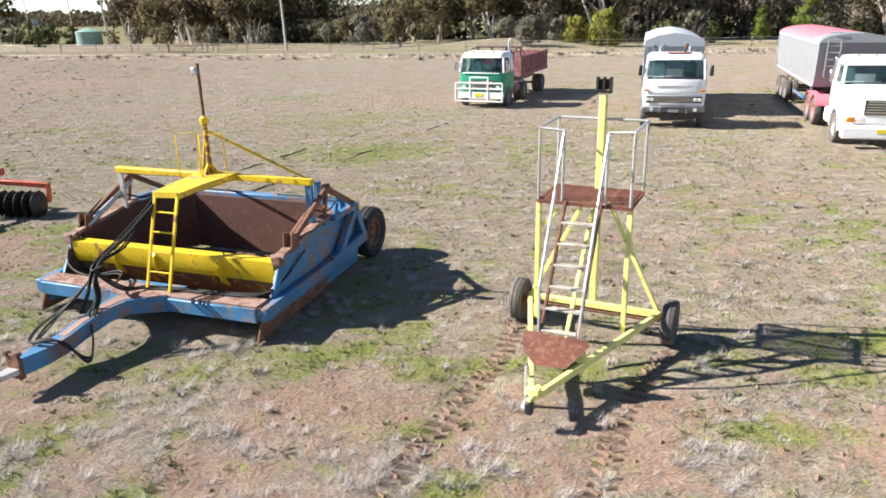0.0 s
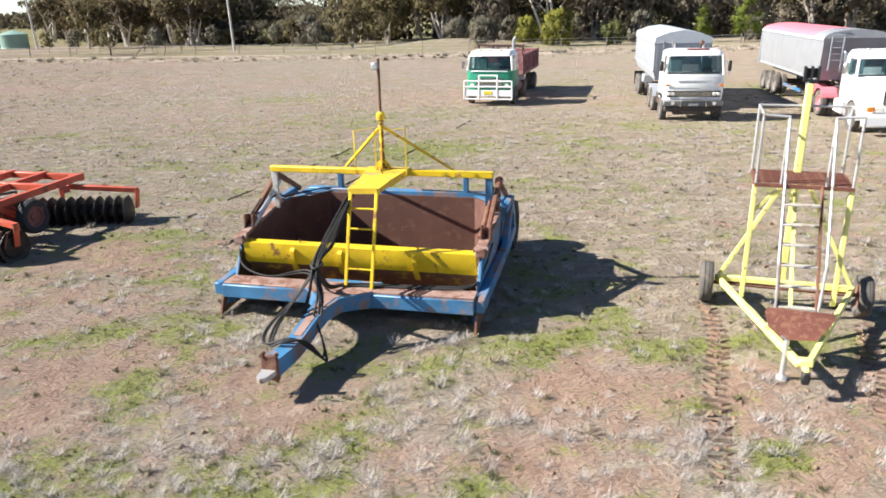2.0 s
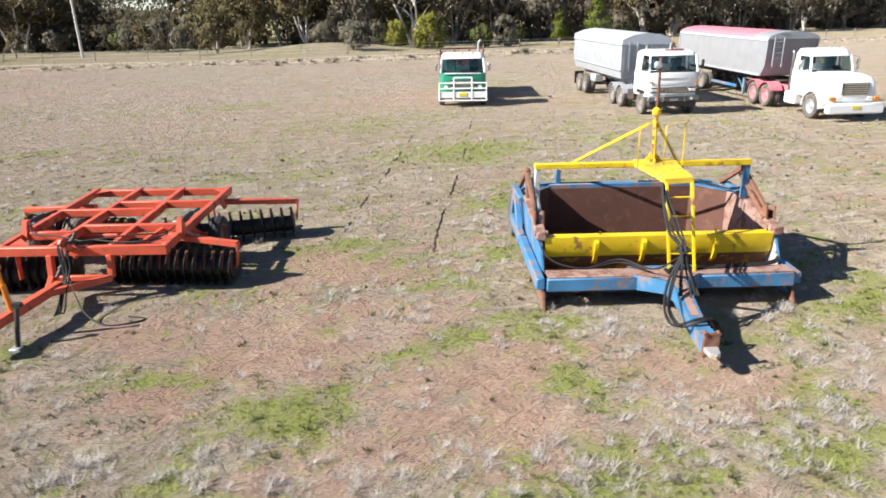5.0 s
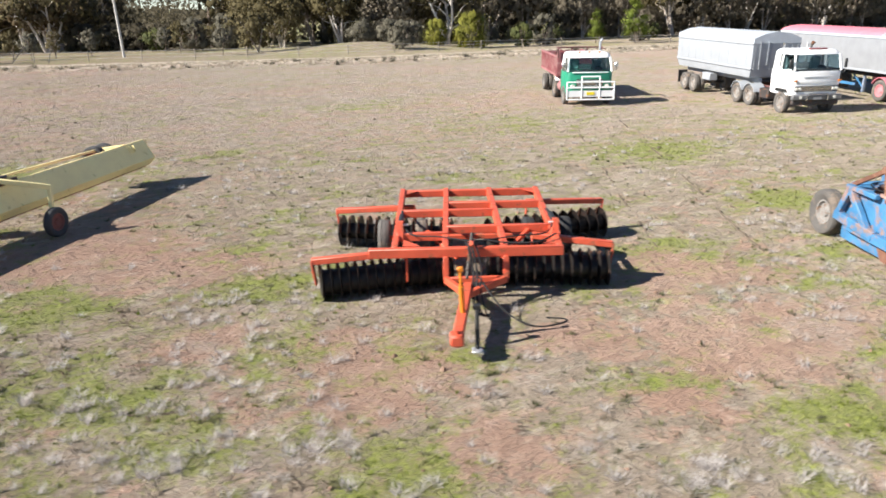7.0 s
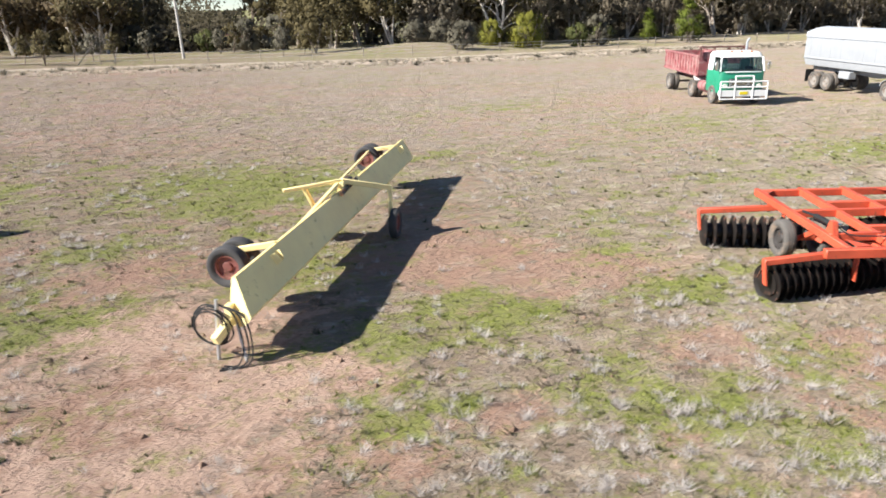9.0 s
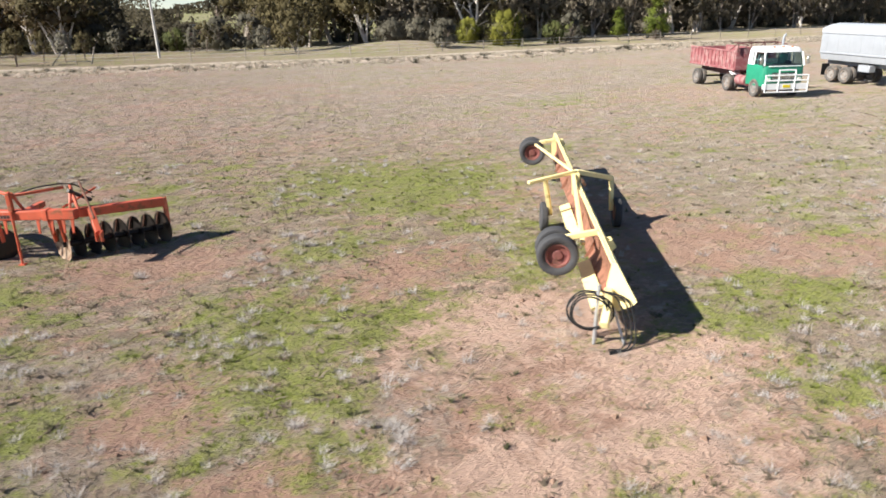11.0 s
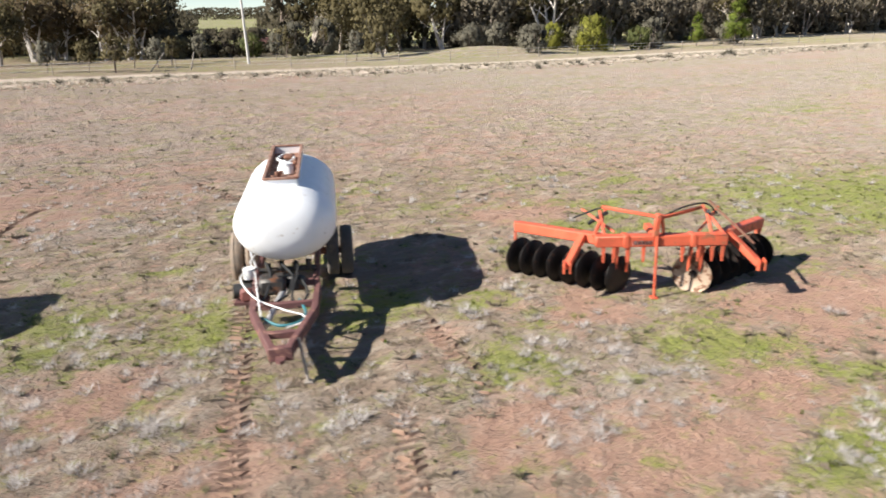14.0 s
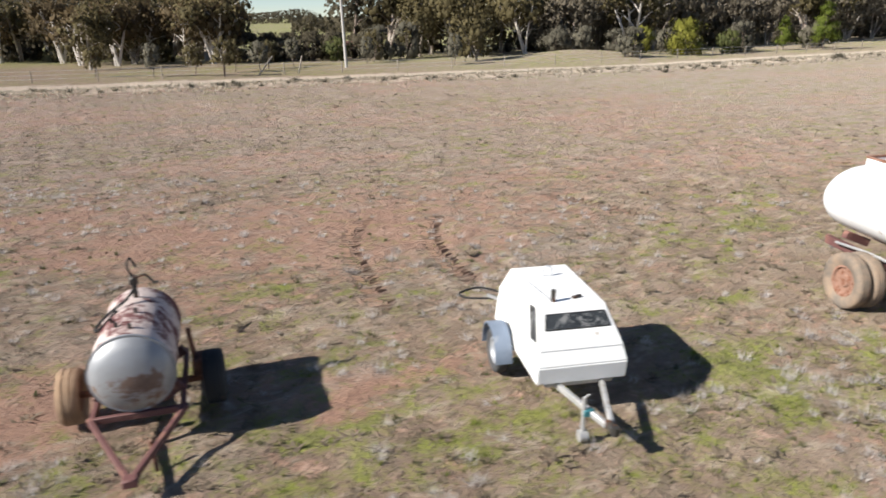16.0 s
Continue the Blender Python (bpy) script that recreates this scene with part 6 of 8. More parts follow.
# ---- fuel drum trailer ----
def drum_trailer():
    T = thing("fuel_drum_trailer", pose(-50.14, 32.16, 0, 0, 0, -10.6), "faded red and white fuel drum on rusty two-wheel trailer", "fuel trailer")
    R, zc = 0.475, 0.95
    bm = lathe(B(), [(-0.82, R - 0.02), (-0.82, R), (-0.40, R), (-0.39, R + 0.012), (-0.37, R + 0.012), (-0.36, R), (0.36, R), (0.37, R + 0.012), (0.39, R + 0.012), (0.40, R), (0.80, R), (0.82, R - 0.03)], (0, 0, zc), 40, "y")
    drum = part("drum", bm, "drum", T)
    bm = lathe(B(), [(-0.99, 0.05), (-0.98, R * 0.4), (-0.94, R * 0.72), (-0.87, R * 0.93), (-0.815, R * 1.0), (-0.80, R * 0.9)], (0, 0, zc), 40, "y")
    part("drum_end", bm, "drumend", drum, "dull galvanised domed end")
    part("rim_band", lathe(B(), [(-0.83, R), (-0.83, R + 0.018), (-0.79, R + 0.018), (-0.79, R)], (0, 0, zc), 40, "y"), "drumend", drum)
    # pump on top
    bm = rod(B(), (0.0, 0.42, zc + R - 0.02), (0.0, 0.42, zc + R + 0.20), 0.035, 10)
    box(bm, (0.0, 0.42, zc + R + 0.24), (0.10, 0.12, 0.12), bev=0.02)
    part("hand_pump", bm, "engine", drum)
    part("pump_handle", pipe(B(), [(0.0, 0.42, zc + R + 0.28), (-0.06, 0.45, zc + R + 0.42), (-0.02, 0.5, zc + R + 0.52), (0.05, 0.46, zc + R + 0.40)], 0.014), "hose", drum)
    part("nozzle", pipe(B(), [(0.04, 0.42, zc + R + 0.28), (0.15, 0.42, zc + R + 0.30), (0.24, 0.40, zc + R + 0.20), (0.30, 0.40, zc + R + 0.20)], 0.018), "engine", drum)
    part("pump_hose", pipe(B(), [(0.0, 0.38, zc + R + 0.14), (-0.10, 0.20, zc + R + 0.06), (-0.30, 0.12, zc + R - 0.06), (-0.45, 0.0, zc + R - 0.18), (-0.42, -0.05, zc + R - 0.2), (-0.2, 0.1, zc + R - 0.02)], 0.018), "hose", drum)
    for x, y in ((-0.14, -0.45), (0.04, -0.10), (-0.22, -0.2), (0.02, -0.58)):
        part("bung", rod(B(), (x, y, zc + math.sqrt(R * R - x * x) - 0.01), (x * 1.1, y, zc + math.sqrt(R * R - x * x) + 0.06), 0.022, 8), "engine", drum)
    # frame and wheels
    for s in (-1, 1):
        part("frame_rail", bar(B(), (s * 0.50, 0.75, 0.44), (s * 0.50, -0.85, 0.42), 0.06, 0.09, 0.008), "redframe", T)
        part("drawbar_arm", bar(B(), (s * 0.52, -0.85, 0.42), (s * 0.03, -1.92, 0.28), 0.06, 0.08, 0.008), "redframe", T)
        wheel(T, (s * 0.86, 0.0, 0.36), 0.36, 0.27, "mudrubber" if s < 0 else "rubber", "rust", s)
        part("saddle", box(B(), (s * 0.36, -0.5, 0.50), (0.3, 0.08, 0.12), (0, -s * 32, 0)), "redframe", T)
        part("saddle", box(B(), (s * 0.36, 0.5, 0.50), (0.3, 0.08, 0.12), (0, -s * 32, 0)), "redframe", T)
    part("cross_member", bar(B(), (-0.56, -0.84, 0.42), (0.56, -0.84, 0.42), 0.06, 0.08, 0.008), "redframe", T)
    part("axle", bar(B(), (-0.8, 0, 0.36), (0.8, 0, 0.36), 0.07, 0.07, 0.008), "rust", T)
    part("hitch", box(B(), (0.0, -1.96, 0.27), (0.16, 0.14, 0.10), bev=0.015), "redframe", T)
    bm = bar(B(), (0.66, 0.1, 0.42), (0.60, 0.05, 1.06), 0.05, 0.05, 0.006)
    part("side_post", bm, "rust", T)
    part("side_tool_box", box(B(), (0.68, 0.10, 0.52), (0.16, 0.34, 0.22), bev=0.02), "rust", T)
    part("prop_leg", bar(B(), (0.16, -1.35, 0.34), (0.20, -1.45, 0.0), 0.04, 0.04, 0.004), "rust", T)


# ---- trucks ----
def truck_wheels(T, rows, r=0.50, dual=(), rim="alu", tyre="rubber"):
    for y in rows:
        for s in (-1, 1):
            wheel(T, (s * 1.07, y, r), r, 0.27, tyre, rim, s)
            if y in dual:
                wheel(T, (s * 0.77, y, r), r, 0.27, tyre, rim, s)
        part("axle", rod(B(), (-1.0, y, r), (1.0, y, r), 0.06, 8), "chassis", T)


def cab_shell(T, sections, mat, name="cab"):
    """A cab as a skin over outlines from bottom to top, open where the windows sit: rows of (z, front y, back y, half width)."""
    bm = B()
    secs = []
    for z, f, b, w in sections:
        c = min(0.22, w * 0.2)
        secs.append([(-w, b, z), (-w, f + c, z), (-w + c * 0.35, f + c * 0.3, z), (-w + c, f, z), (w - c, f, z), (w - c * 0.35, f + c * 0.3, z), (w, f + c, z), (w, b, z)])
    loft(bm, secs)
    return part(name, bm, mat, T)


def pane(T, pts, depth, parent=None):
    ob = part("window", slab(B(), pts, depth), "glass", parent or T)
    ob.visible_shadow = False
    return ob


def cab_over(T, low, high, z0, z1, zs, zr, w, fy=0.0, by=1.75):
    """A hollow cab: lower body, pillars, windows, roof, seats. zs: sill, zr: roof edge."""
    lower = cab_shell(T, [(z0, fy + 0.06, by, w - 0.03), (z0 + 0.25, fy + 0.02, by, w), (zs - 0.1, fy, by, w), (zs, fy + 0.03, by, w - 0.01)], low, "cab_body")
    for s in (-1, 1):
        part("pillar", bar(B(), (s * (w - 0.05), fy + 0.08, zs), (s * (w - 0.12), fy + 0.26, zr), 0.09, 0.09, 0.02), high, T)
        part("pillar", bar(B(), (s * (w - 0.05), fy + 1.12, zs), (s * (w - 0.10), fy + 1.12, zr), 0.09, 0.05, 0.01), high, T)
        part("side_panel", slab(B(), [(s * (w - 0.03), fy + 1.15, zs), (s * (w - 0.03), by, zs), (s * (w - 0.09), by, zr), (s * (w - 0.09), fy + 1.35, zr), (s * (w - 0.06), fy + 1.35, zs + 0.15)], (-s * 0.04, 0, 0)), high, T)
        part("back_panel", slab(B(), [(s * (w - 0.08), by, zs + 0.25), (s * (w - 0.4), by, zs + 0.25), (s * (w - 0.4), by, zr), (s * (w - 0.14), by, zr)], (0, -0.05, 0)), high, T)
    part("back_sill", slab(B(), [(-w + 0.08, by, zs), (w - 0.08, by, zs), (w - 0.08, by, zs + 0.25), (-w + 0.08, by, zs + 0.25)], (0, -0.05, 0)), high, T)
    roof = cab_shell(T, [(zr - 0.02, fy + 0.20, by, w - 0.08), (zr + 0.08, fy + 0.24, by - 0.02, w - 0.10), (z1 - 0.04, fy + 0.36, by - 0.08, w - 0.18), (z1, fy + 0.55, by - 0.2, w - 0.34)], high, "roof")
    pane(T, [(-w + 0.12, fy + 0.06, zs + 0.01), (w - 0.12, fy + 0.06, zs + 0.01), (w - 0.18, fy + 0.245, zr), (-w + 0.18, fy + 0.245, zr)], (0, 0.012, 0))
    for s in (-1, 1):
        pane(T, [(s * (w - 0.035), fy + 0.16, zs + 0.01), (s * (w - 0.035), fy + 1.08, zs + 0.01), (s * (w - 0.10), fy + 1.08, zr), (s * (w - 0.10), fy + 0.34, zr)], (-s * 0.012, 0, 0))
        part("seat", box(B(), (s * 0.58, fy + 1.30, zs + 0.12), (0.5, 0.16, 0.85), (8, 0, 0), bev=0.06), "seat", T)
    pane(T, [(-w + 0.4, by - 0.02, zs + 0.25), (w - 0.4, by - 0.02, zs + 0.25), (w - 0.4, by - 0.02, zr), (-w + 0.4, by - 0.02, zr)], (0, -0.012, 0))
    bm = lathe(B(), [(-0.012, 0.21), (0.012, 0.21), (0.012, 0.18), (-0.012, 0.18)], n=20, axis="z")
    bm.transform(pose(0.55, fy + 0.62, zs + 0.10, 30))
    part("steering_wheel", bm, "black", T)
    part("dashboard", box(B(), (0, fy + 0.32, zs - 0.03), (2 * w - 0.3, 0.4, 0.16), bev=0.04), "black", T)
    return lower, roof


def green_truck():
    T = thing("tipper_truck", pose(1.83, 34.83, -0.10, 0, 0, -20.5), "green and white truck with bull bar and maroon tipping trailer", "truck", "parked trucks")
    truck_wheels(T, (1.05, 4.05, 7.95), 0.48, (4.05, 7.95), "dirtyrim", "oldrubber")
    w = 1.16
    lower, roof = cab_over(T, "green", "white", 0.62, 2.62, 1.68, 2.38, w, 0.22, 1.95)
    part("waist_band", box(B(), (0, 0.195, 1.66), (2 * w - 0.5, 0.03, 0.05), bev=0.01), "white", lower)
    part("bumper", box(B(), (0, 0.12, 0.62), (2.36, 0.16, 0.26), bev=0.03), "white", T)
    part("number_plate", box(B(), (0.0, -0.140, 0.66), (0.40, 0.016, 0.15), bev=0.004), "plate", T, "yellow number plate")
    bm = B()
    for i in range(6):
        box(bm, (0, 0.20, 0.92 + i * 0.07), (1.3, 0.04, 0.035))
    part("grille", bm, "chrome", T)
    part("grille_shadow", box(B(), (0, 0.225, 1.10), (1.34, 0.02, 0.46)), "black", T)
    for s in (-1, 1):
        part("headlight", rod(B(), (s * 0.86, 0.24, 0.98), (s * 0.86, 0.16, 0.98), 0.11, 16), "lamp", T)
        part("mirror", box(B(), (s * 1.32, 0.30, 1.95), (0.16, 0.06, 0.36), bev=0.02), "chrome", T)
        part("mirror_arm", pipe(B(), [(s * 1.14, 0.36, 2.2), (s * 1.32, 0.30, 2.2), (s * 1.32, 0.30, 1.72), (s * 1.14, 0.36, 1.72)], 0.014, 6, 0), "galv", T)
        part("fuel_tank", rod(B(), (s * 0.86, 2.2, 0.72), (s * 0.86, 3.2, 0.72), 0.28, 16), "maroon", T)
        part("mudguard", slab(B(), [(s * 0.62, 3.45, 0.95), (s * 1.2, 3.45, 0.95), (s * 1.2, 3.75, 1.12), (s * 0.62, 3.75, 1.12)], (0, 0, 0.03)), "white", T)
        part("chassis_rail", box(B(), (s * 0.42, 4.6, 0.92), (0.08, 8.2, 0.22)), "redframe", T)
    # bull bar
    bm = B()
    for z in (0.36, 0.95, 1.22):
        rod(bm, (-1.18, -0.12, z), (1.18, -0.12, z), 0.038, 10)
    for x in (-1.18, -0.45, 0.45, 1.18):
        rod(bm, (x, -0.12, 0.36), (x, -0.12, 1.22), 0.038, 10)
    for x in (-0.45, 0.45):
        rod(bm, (x, -0.12, 1.22), (x, -0.09, 1.48), 0.038, 10)
    rod(bm, (-0.47, -0.09, 1.48), (0.47, -0.09, 1.48), 0.038, 10)
    for x in (-0.85, 0.85):
        rod(bm, (x, -0.12, 0.6), (x, 0.12, 0.6), 0.04, 8)
    slab(bm, [(-1.18, -0.13, 0.50), (1.18, -0.13, 0.50), (1.18, -0.13, 0.80), (-1.18, -0.13, 0.80)], (0, 0.03, 0))
    part("bull_bar", bm, "white", T)
    part("exhaust_stack", pipe(B(), [(0.85, 2.10, 1.0), (0.85, 2.10, 2.75), (0.87, 2.10, 3.05), (0.97, 2.10, 3.18)], 0.06, 10, 4), "whitetub", T)
    for x in (-0.5, 0.0, 0.5):
        part("roof_light", box(B(), (x, 0.62, 2.62), (0.12, 0.07, 0.06), bev=0.015), "amber", roof)
    # tipping tub: floor, ribbed sides, headboard frame
    tub = part("tub_floor", box(B(), (0, 6.05, 1.24), (2.36, 5.7, 0.10)), "maroon", T)
    for s in (-1, 1):
        bm = slab(B(), [(s * 1.18, 3.2, 1.25), (s * 1.18, 8.9, 1.25), (s * 1.18, 8.9, 2.22), (s * 1.18, 3.2, 2.22)], (-s * 0.04, 0, 0))
        bar(bm, (s * 1.19, 3.2, 2.24), (s * 1.19, 8.9, 2.24), 0.09, 0.09)
        bar(bm, (s * 1.19, 3.2, 1.27), (s * 1.19, 8.9, 1.27), 0.07, 0.12)
        part("tub_side", bm, "maroon", T)
        for i in range(13):
            part("side_rib", box(B(), (s * 1.205, 3.35 + i * 0.45, 1.75), (0.05, 0.07, 0.92)), "maroon", T)
    part("tail_gate", box(B(), (0, 8.92, 1.74), (2.36, 0.05, 0.95)), "maroon", T)
    bm = box(B(), (0, 3.2, 1.85), (2.36, 0.05, 1.2))
    part("head_board", bm, "maroon", T)
    bm = B()
    for x in (-1.15, -0.4, 0.4, 1.15):
        rod(bm, (x, 3.1, 2.2), (x, 3.1, 2.72), 0.035, 8)
        rod(bm, (x, 4.2, 2.2), (x, 3.1, 2.72), 0.025, 8)
    rod(bm, (-1.18, 3.1, 2.72), (1.18, 3.1, 2.72), 0.04, 8)
    for s in (-1.15, 1.15):
        rod(bm, (s, 2.2, 2.66), (s, 3.6, 2.72), 0.03, 8)
    part("head_frame", bm, "redframe", T)


def white_truck():
    T = thing("grain_truck", pose(9.03, 27.72, -0.06, 0, 0, -14.5), "white cab-over truck hooked to white grain tipper with peaked tarp", "truck", "parked trucks")
    truck_wheels(T, (0.80, 3.55, 4.75, 9.7, 10.85), 0.49, (3.55, 4.75, 9.7, 10.85), "dirtyrim", "oldrubber")
    w = 1.16
    lower, roof = cab_over(T, "white", "white", 0.86, 2.84, 1.92, 2.64, w, 0.0, 1.75)
    part("bumper", box(B(), (0, -0.06, 0.80), (2.34, 0.22, 0.24), bev=0.04), "bumpergrey", T, "grey steel bumper")
    part("under_bumper", box(B(), (0, 0.04, 0.56), (2.2, 0.2, 0.22), bev=0.03), "chassis", T)
    part("nudge_bar", pipe(B(), [(-0.5, -0.15, 0.66), (-0.46, -0.2, 0.95), (0.46, -0.2, 0.95), (0.5, -0.15, 0.66)], 0.03, 8, 0), "chrome", T)
    part("number_plate", box(B(), (0.0, -0.185, 0.76), (0.38, 0.012, 0.12)), "silver", T)
    for s in (-1, 1):
        part("fog_light", rod(B(), (s * 0.80, -0.15, 0.80), (s * 0.80, -0.19, 0.80), 0.07, 12), "lamp", T)
    bm = B()
    for i in range(4):
        box(bm, (0, -0.012, 1.08 + i * 0.05), (1.45, 0.02, 0.022))
    part("grille", bm, "chrome", T)
    part("grille_shadow", box(B(), (0, 0.005, 1.155), (2.06, 0.02, 0.25), bev=0.005), "black", T)
    part("panel_line", box(B(), (0, -0.006, 1.44), (1.8, 0.012, 0.018)), "alu", T)
    part("panel_line", box(B(), (0, -0.006, 1.66), (1.3, 0.012, 0.030)), "alu", T)
    part("windscreen_seal", box(B(), (0, 0.045, 1.925), (2.02, 0.03, 0.035), bev=0.006), "black", T)
    for s in (-1, 1):
        for x in (0.80, 0.95):
            part("headlight", box(B(), (s * x, -0.02, 1.155), (0.13, 0.04, 0.13), bev=0.015), "lamp", T)
        part("indicator", box(B(), (s * 1.04, -0.005, 1.50), (0.18, 0.03, 0.09), bev=0.015), "amber", T)
        part("wiper", bar(B(), (s * 0.15, 0.05, 1.96), (s * 0.72, 0.09, 2.12), 0.015, 0.015), "black", T)
        part("mirror", box(B(), (s * 1.30, 0.10, 2.24), (0.14, 0.07, 0.40), bev=0.03), "black", T)
        part("mirror_arm", pipe(B(), [(s * 1.08, 0.3, 2.42), (s * 1.30, 0.12, 2.40), (s * 1.30, 0.12, 1.86), (s * 1.14, 0.12, 1.82)], 0.014, 6, 0), "galv", T)
        part("chassis_rail", box(B(), (s * 0.42, 3.2, 0.86), (0.08, 5.0, 0.24)), "redframe", T)
        part("wheel_arch", slab(B(), [(s * 1.17, 0.32, 0.98), (s * 1.17, 1.3, 0.98), (s * 1.17, 1.22, 1.12), (s * 1.17, 0.42, 1.12)], (s * 0.03, 0, 0)), "black", T)
        for y in (3.55, 4.75):
            bm = B()
            ring = [(y + 0.58 * math.cos(a), 0.50 + 0.58 * math.sin(a)) for a in [math.radians(20 + 140 * k / 7) for k in range(8)]]
            inner = [(y + (u - y) * 0.95, 0.50 + (z - 0.50) * 0.95) for u, z in ring[::-1]]
            slab(bm, [(s * 0.62, u, z) for u, z in ring + inner], (s * 0.60, 0, 0))
            part("mudguard", bm, "whitetub", T)
        part("battery_box", box(B(), (s * 0.85, 2.35, 0.72), (0.5, 0.8, 0.45), bev=0.03), "chassis", T)
    for x in (-0.62, 0.55):
        part("exhaust_stack", rod(B(), (x, 1.95, 1.0), (x, 1.95, 3.05), 0.055, 10), "chrome" if x < 0 else "galv", T)
    bm = rod(B(), (0.35, 1.35, 2.78), (0.35, 1.35, 2.98), 0.05, 10)
    rod(bm, (0.35, 1.35, 2.98), (0.42, 1.30, 3.12), 0.08, 10)
    part("air_intake", bm, "engine", roof)
    part("light_bar", box(B(), (0.1, 0.46, 2.855), (0.86, 0.12, 0.07), bev=0.02), "maroon", roof, "dull red roof light bar")
    # tub
    y0, y1, wb, wt, z0, z1, zp = 3.55, 12.0, 1.05, 1.2, 1.30, 2.95, 3.48
    bm = B()
    loft(bm, [[(-wb, y0 + 0.35, z0), (wb, y0 + 0.35, z0), (wt, y0, z0 + 0.45), (wt, y0, z1), (-wt, y0, z1), (-wt, y0, z0 + 0.45)], [(-wb, y1, z0), (wb, y1, z0), (wt, y1, z0 + 0.45), (wt, y1, z1), (-wt, y1, z1), (-wt, y1, z0 + 0.45)]])
    part("tub", bm, "whitetub", T)
    bm = B()
    loft(bm, [[(-wt - 0.02, y, z1 - 0.02), (wt + 0.02, y, z1 - 0.02), (wt, y, z1 + 0.22), (wt * 0.55, y, zp - 0.1), (0, y, zp), (-wt * 0.55, y, zp - 0.1), (-wt, y, z1 + 0.22)] for y in (y0 - 0.03, y0 + 3, y1 + 0.03)])
    part("tarp", bm, "tarp", T, "pale peaked vinyl load cover")
    for z in (z1 - 0.03, z0 + 0.44):
        for s in (-1, 1):
            part("side_rail", bar(B(), (s * (wt + 0.01), y0, z), (s * (wt + 0.01), y1, z), 0.06, 0.09, 0.01), "whitetub", T)
    for x in (-0.85, -0.45):
        part("ladder_rail", bar(B(), (x, y0 - 0.05, z0 + 0.6), (x, y0 - 0.05, z1 + 0.1), 0.04, 0.04), "alu", T)
    for s in (-1, 1):
        for i in range(4):
            part("front_rib", box(B(), (s * (0.25 + 0.28 * i), y0 - 0.004, 2.3), (0.04, 0.02, 1.2)), "whitetub", T)
        part("trailer_rail", box(B(), (s * 0.45, 7.9, 1.14), (0.09, 8.2, 0.26)), "whitetub", T)
        part("side_box", box(B(), (s * 0.9, 8.3, 0.98), (0.45, 0.9, 0.40), bev=0.03), "whitetub", T)
        part("mud_flap", box(B(), (s * 0.95, 11.6, 0.7), (0.55, 0.02, 0.7)), "black", T)
        for i in range(9):
            part("side_stile", box(B(), (s * (wt + 0.004), y0 + 0.55 + i * 0.92, 2.33), (0.012, 0.03, 1.12), bev=0.004), "whitetub", T)
    part("ringfeeder", box(B(), (0, 4.2, 1.12), (0.9, 0.8, 0.12), bev=0.03), "chassis", T)


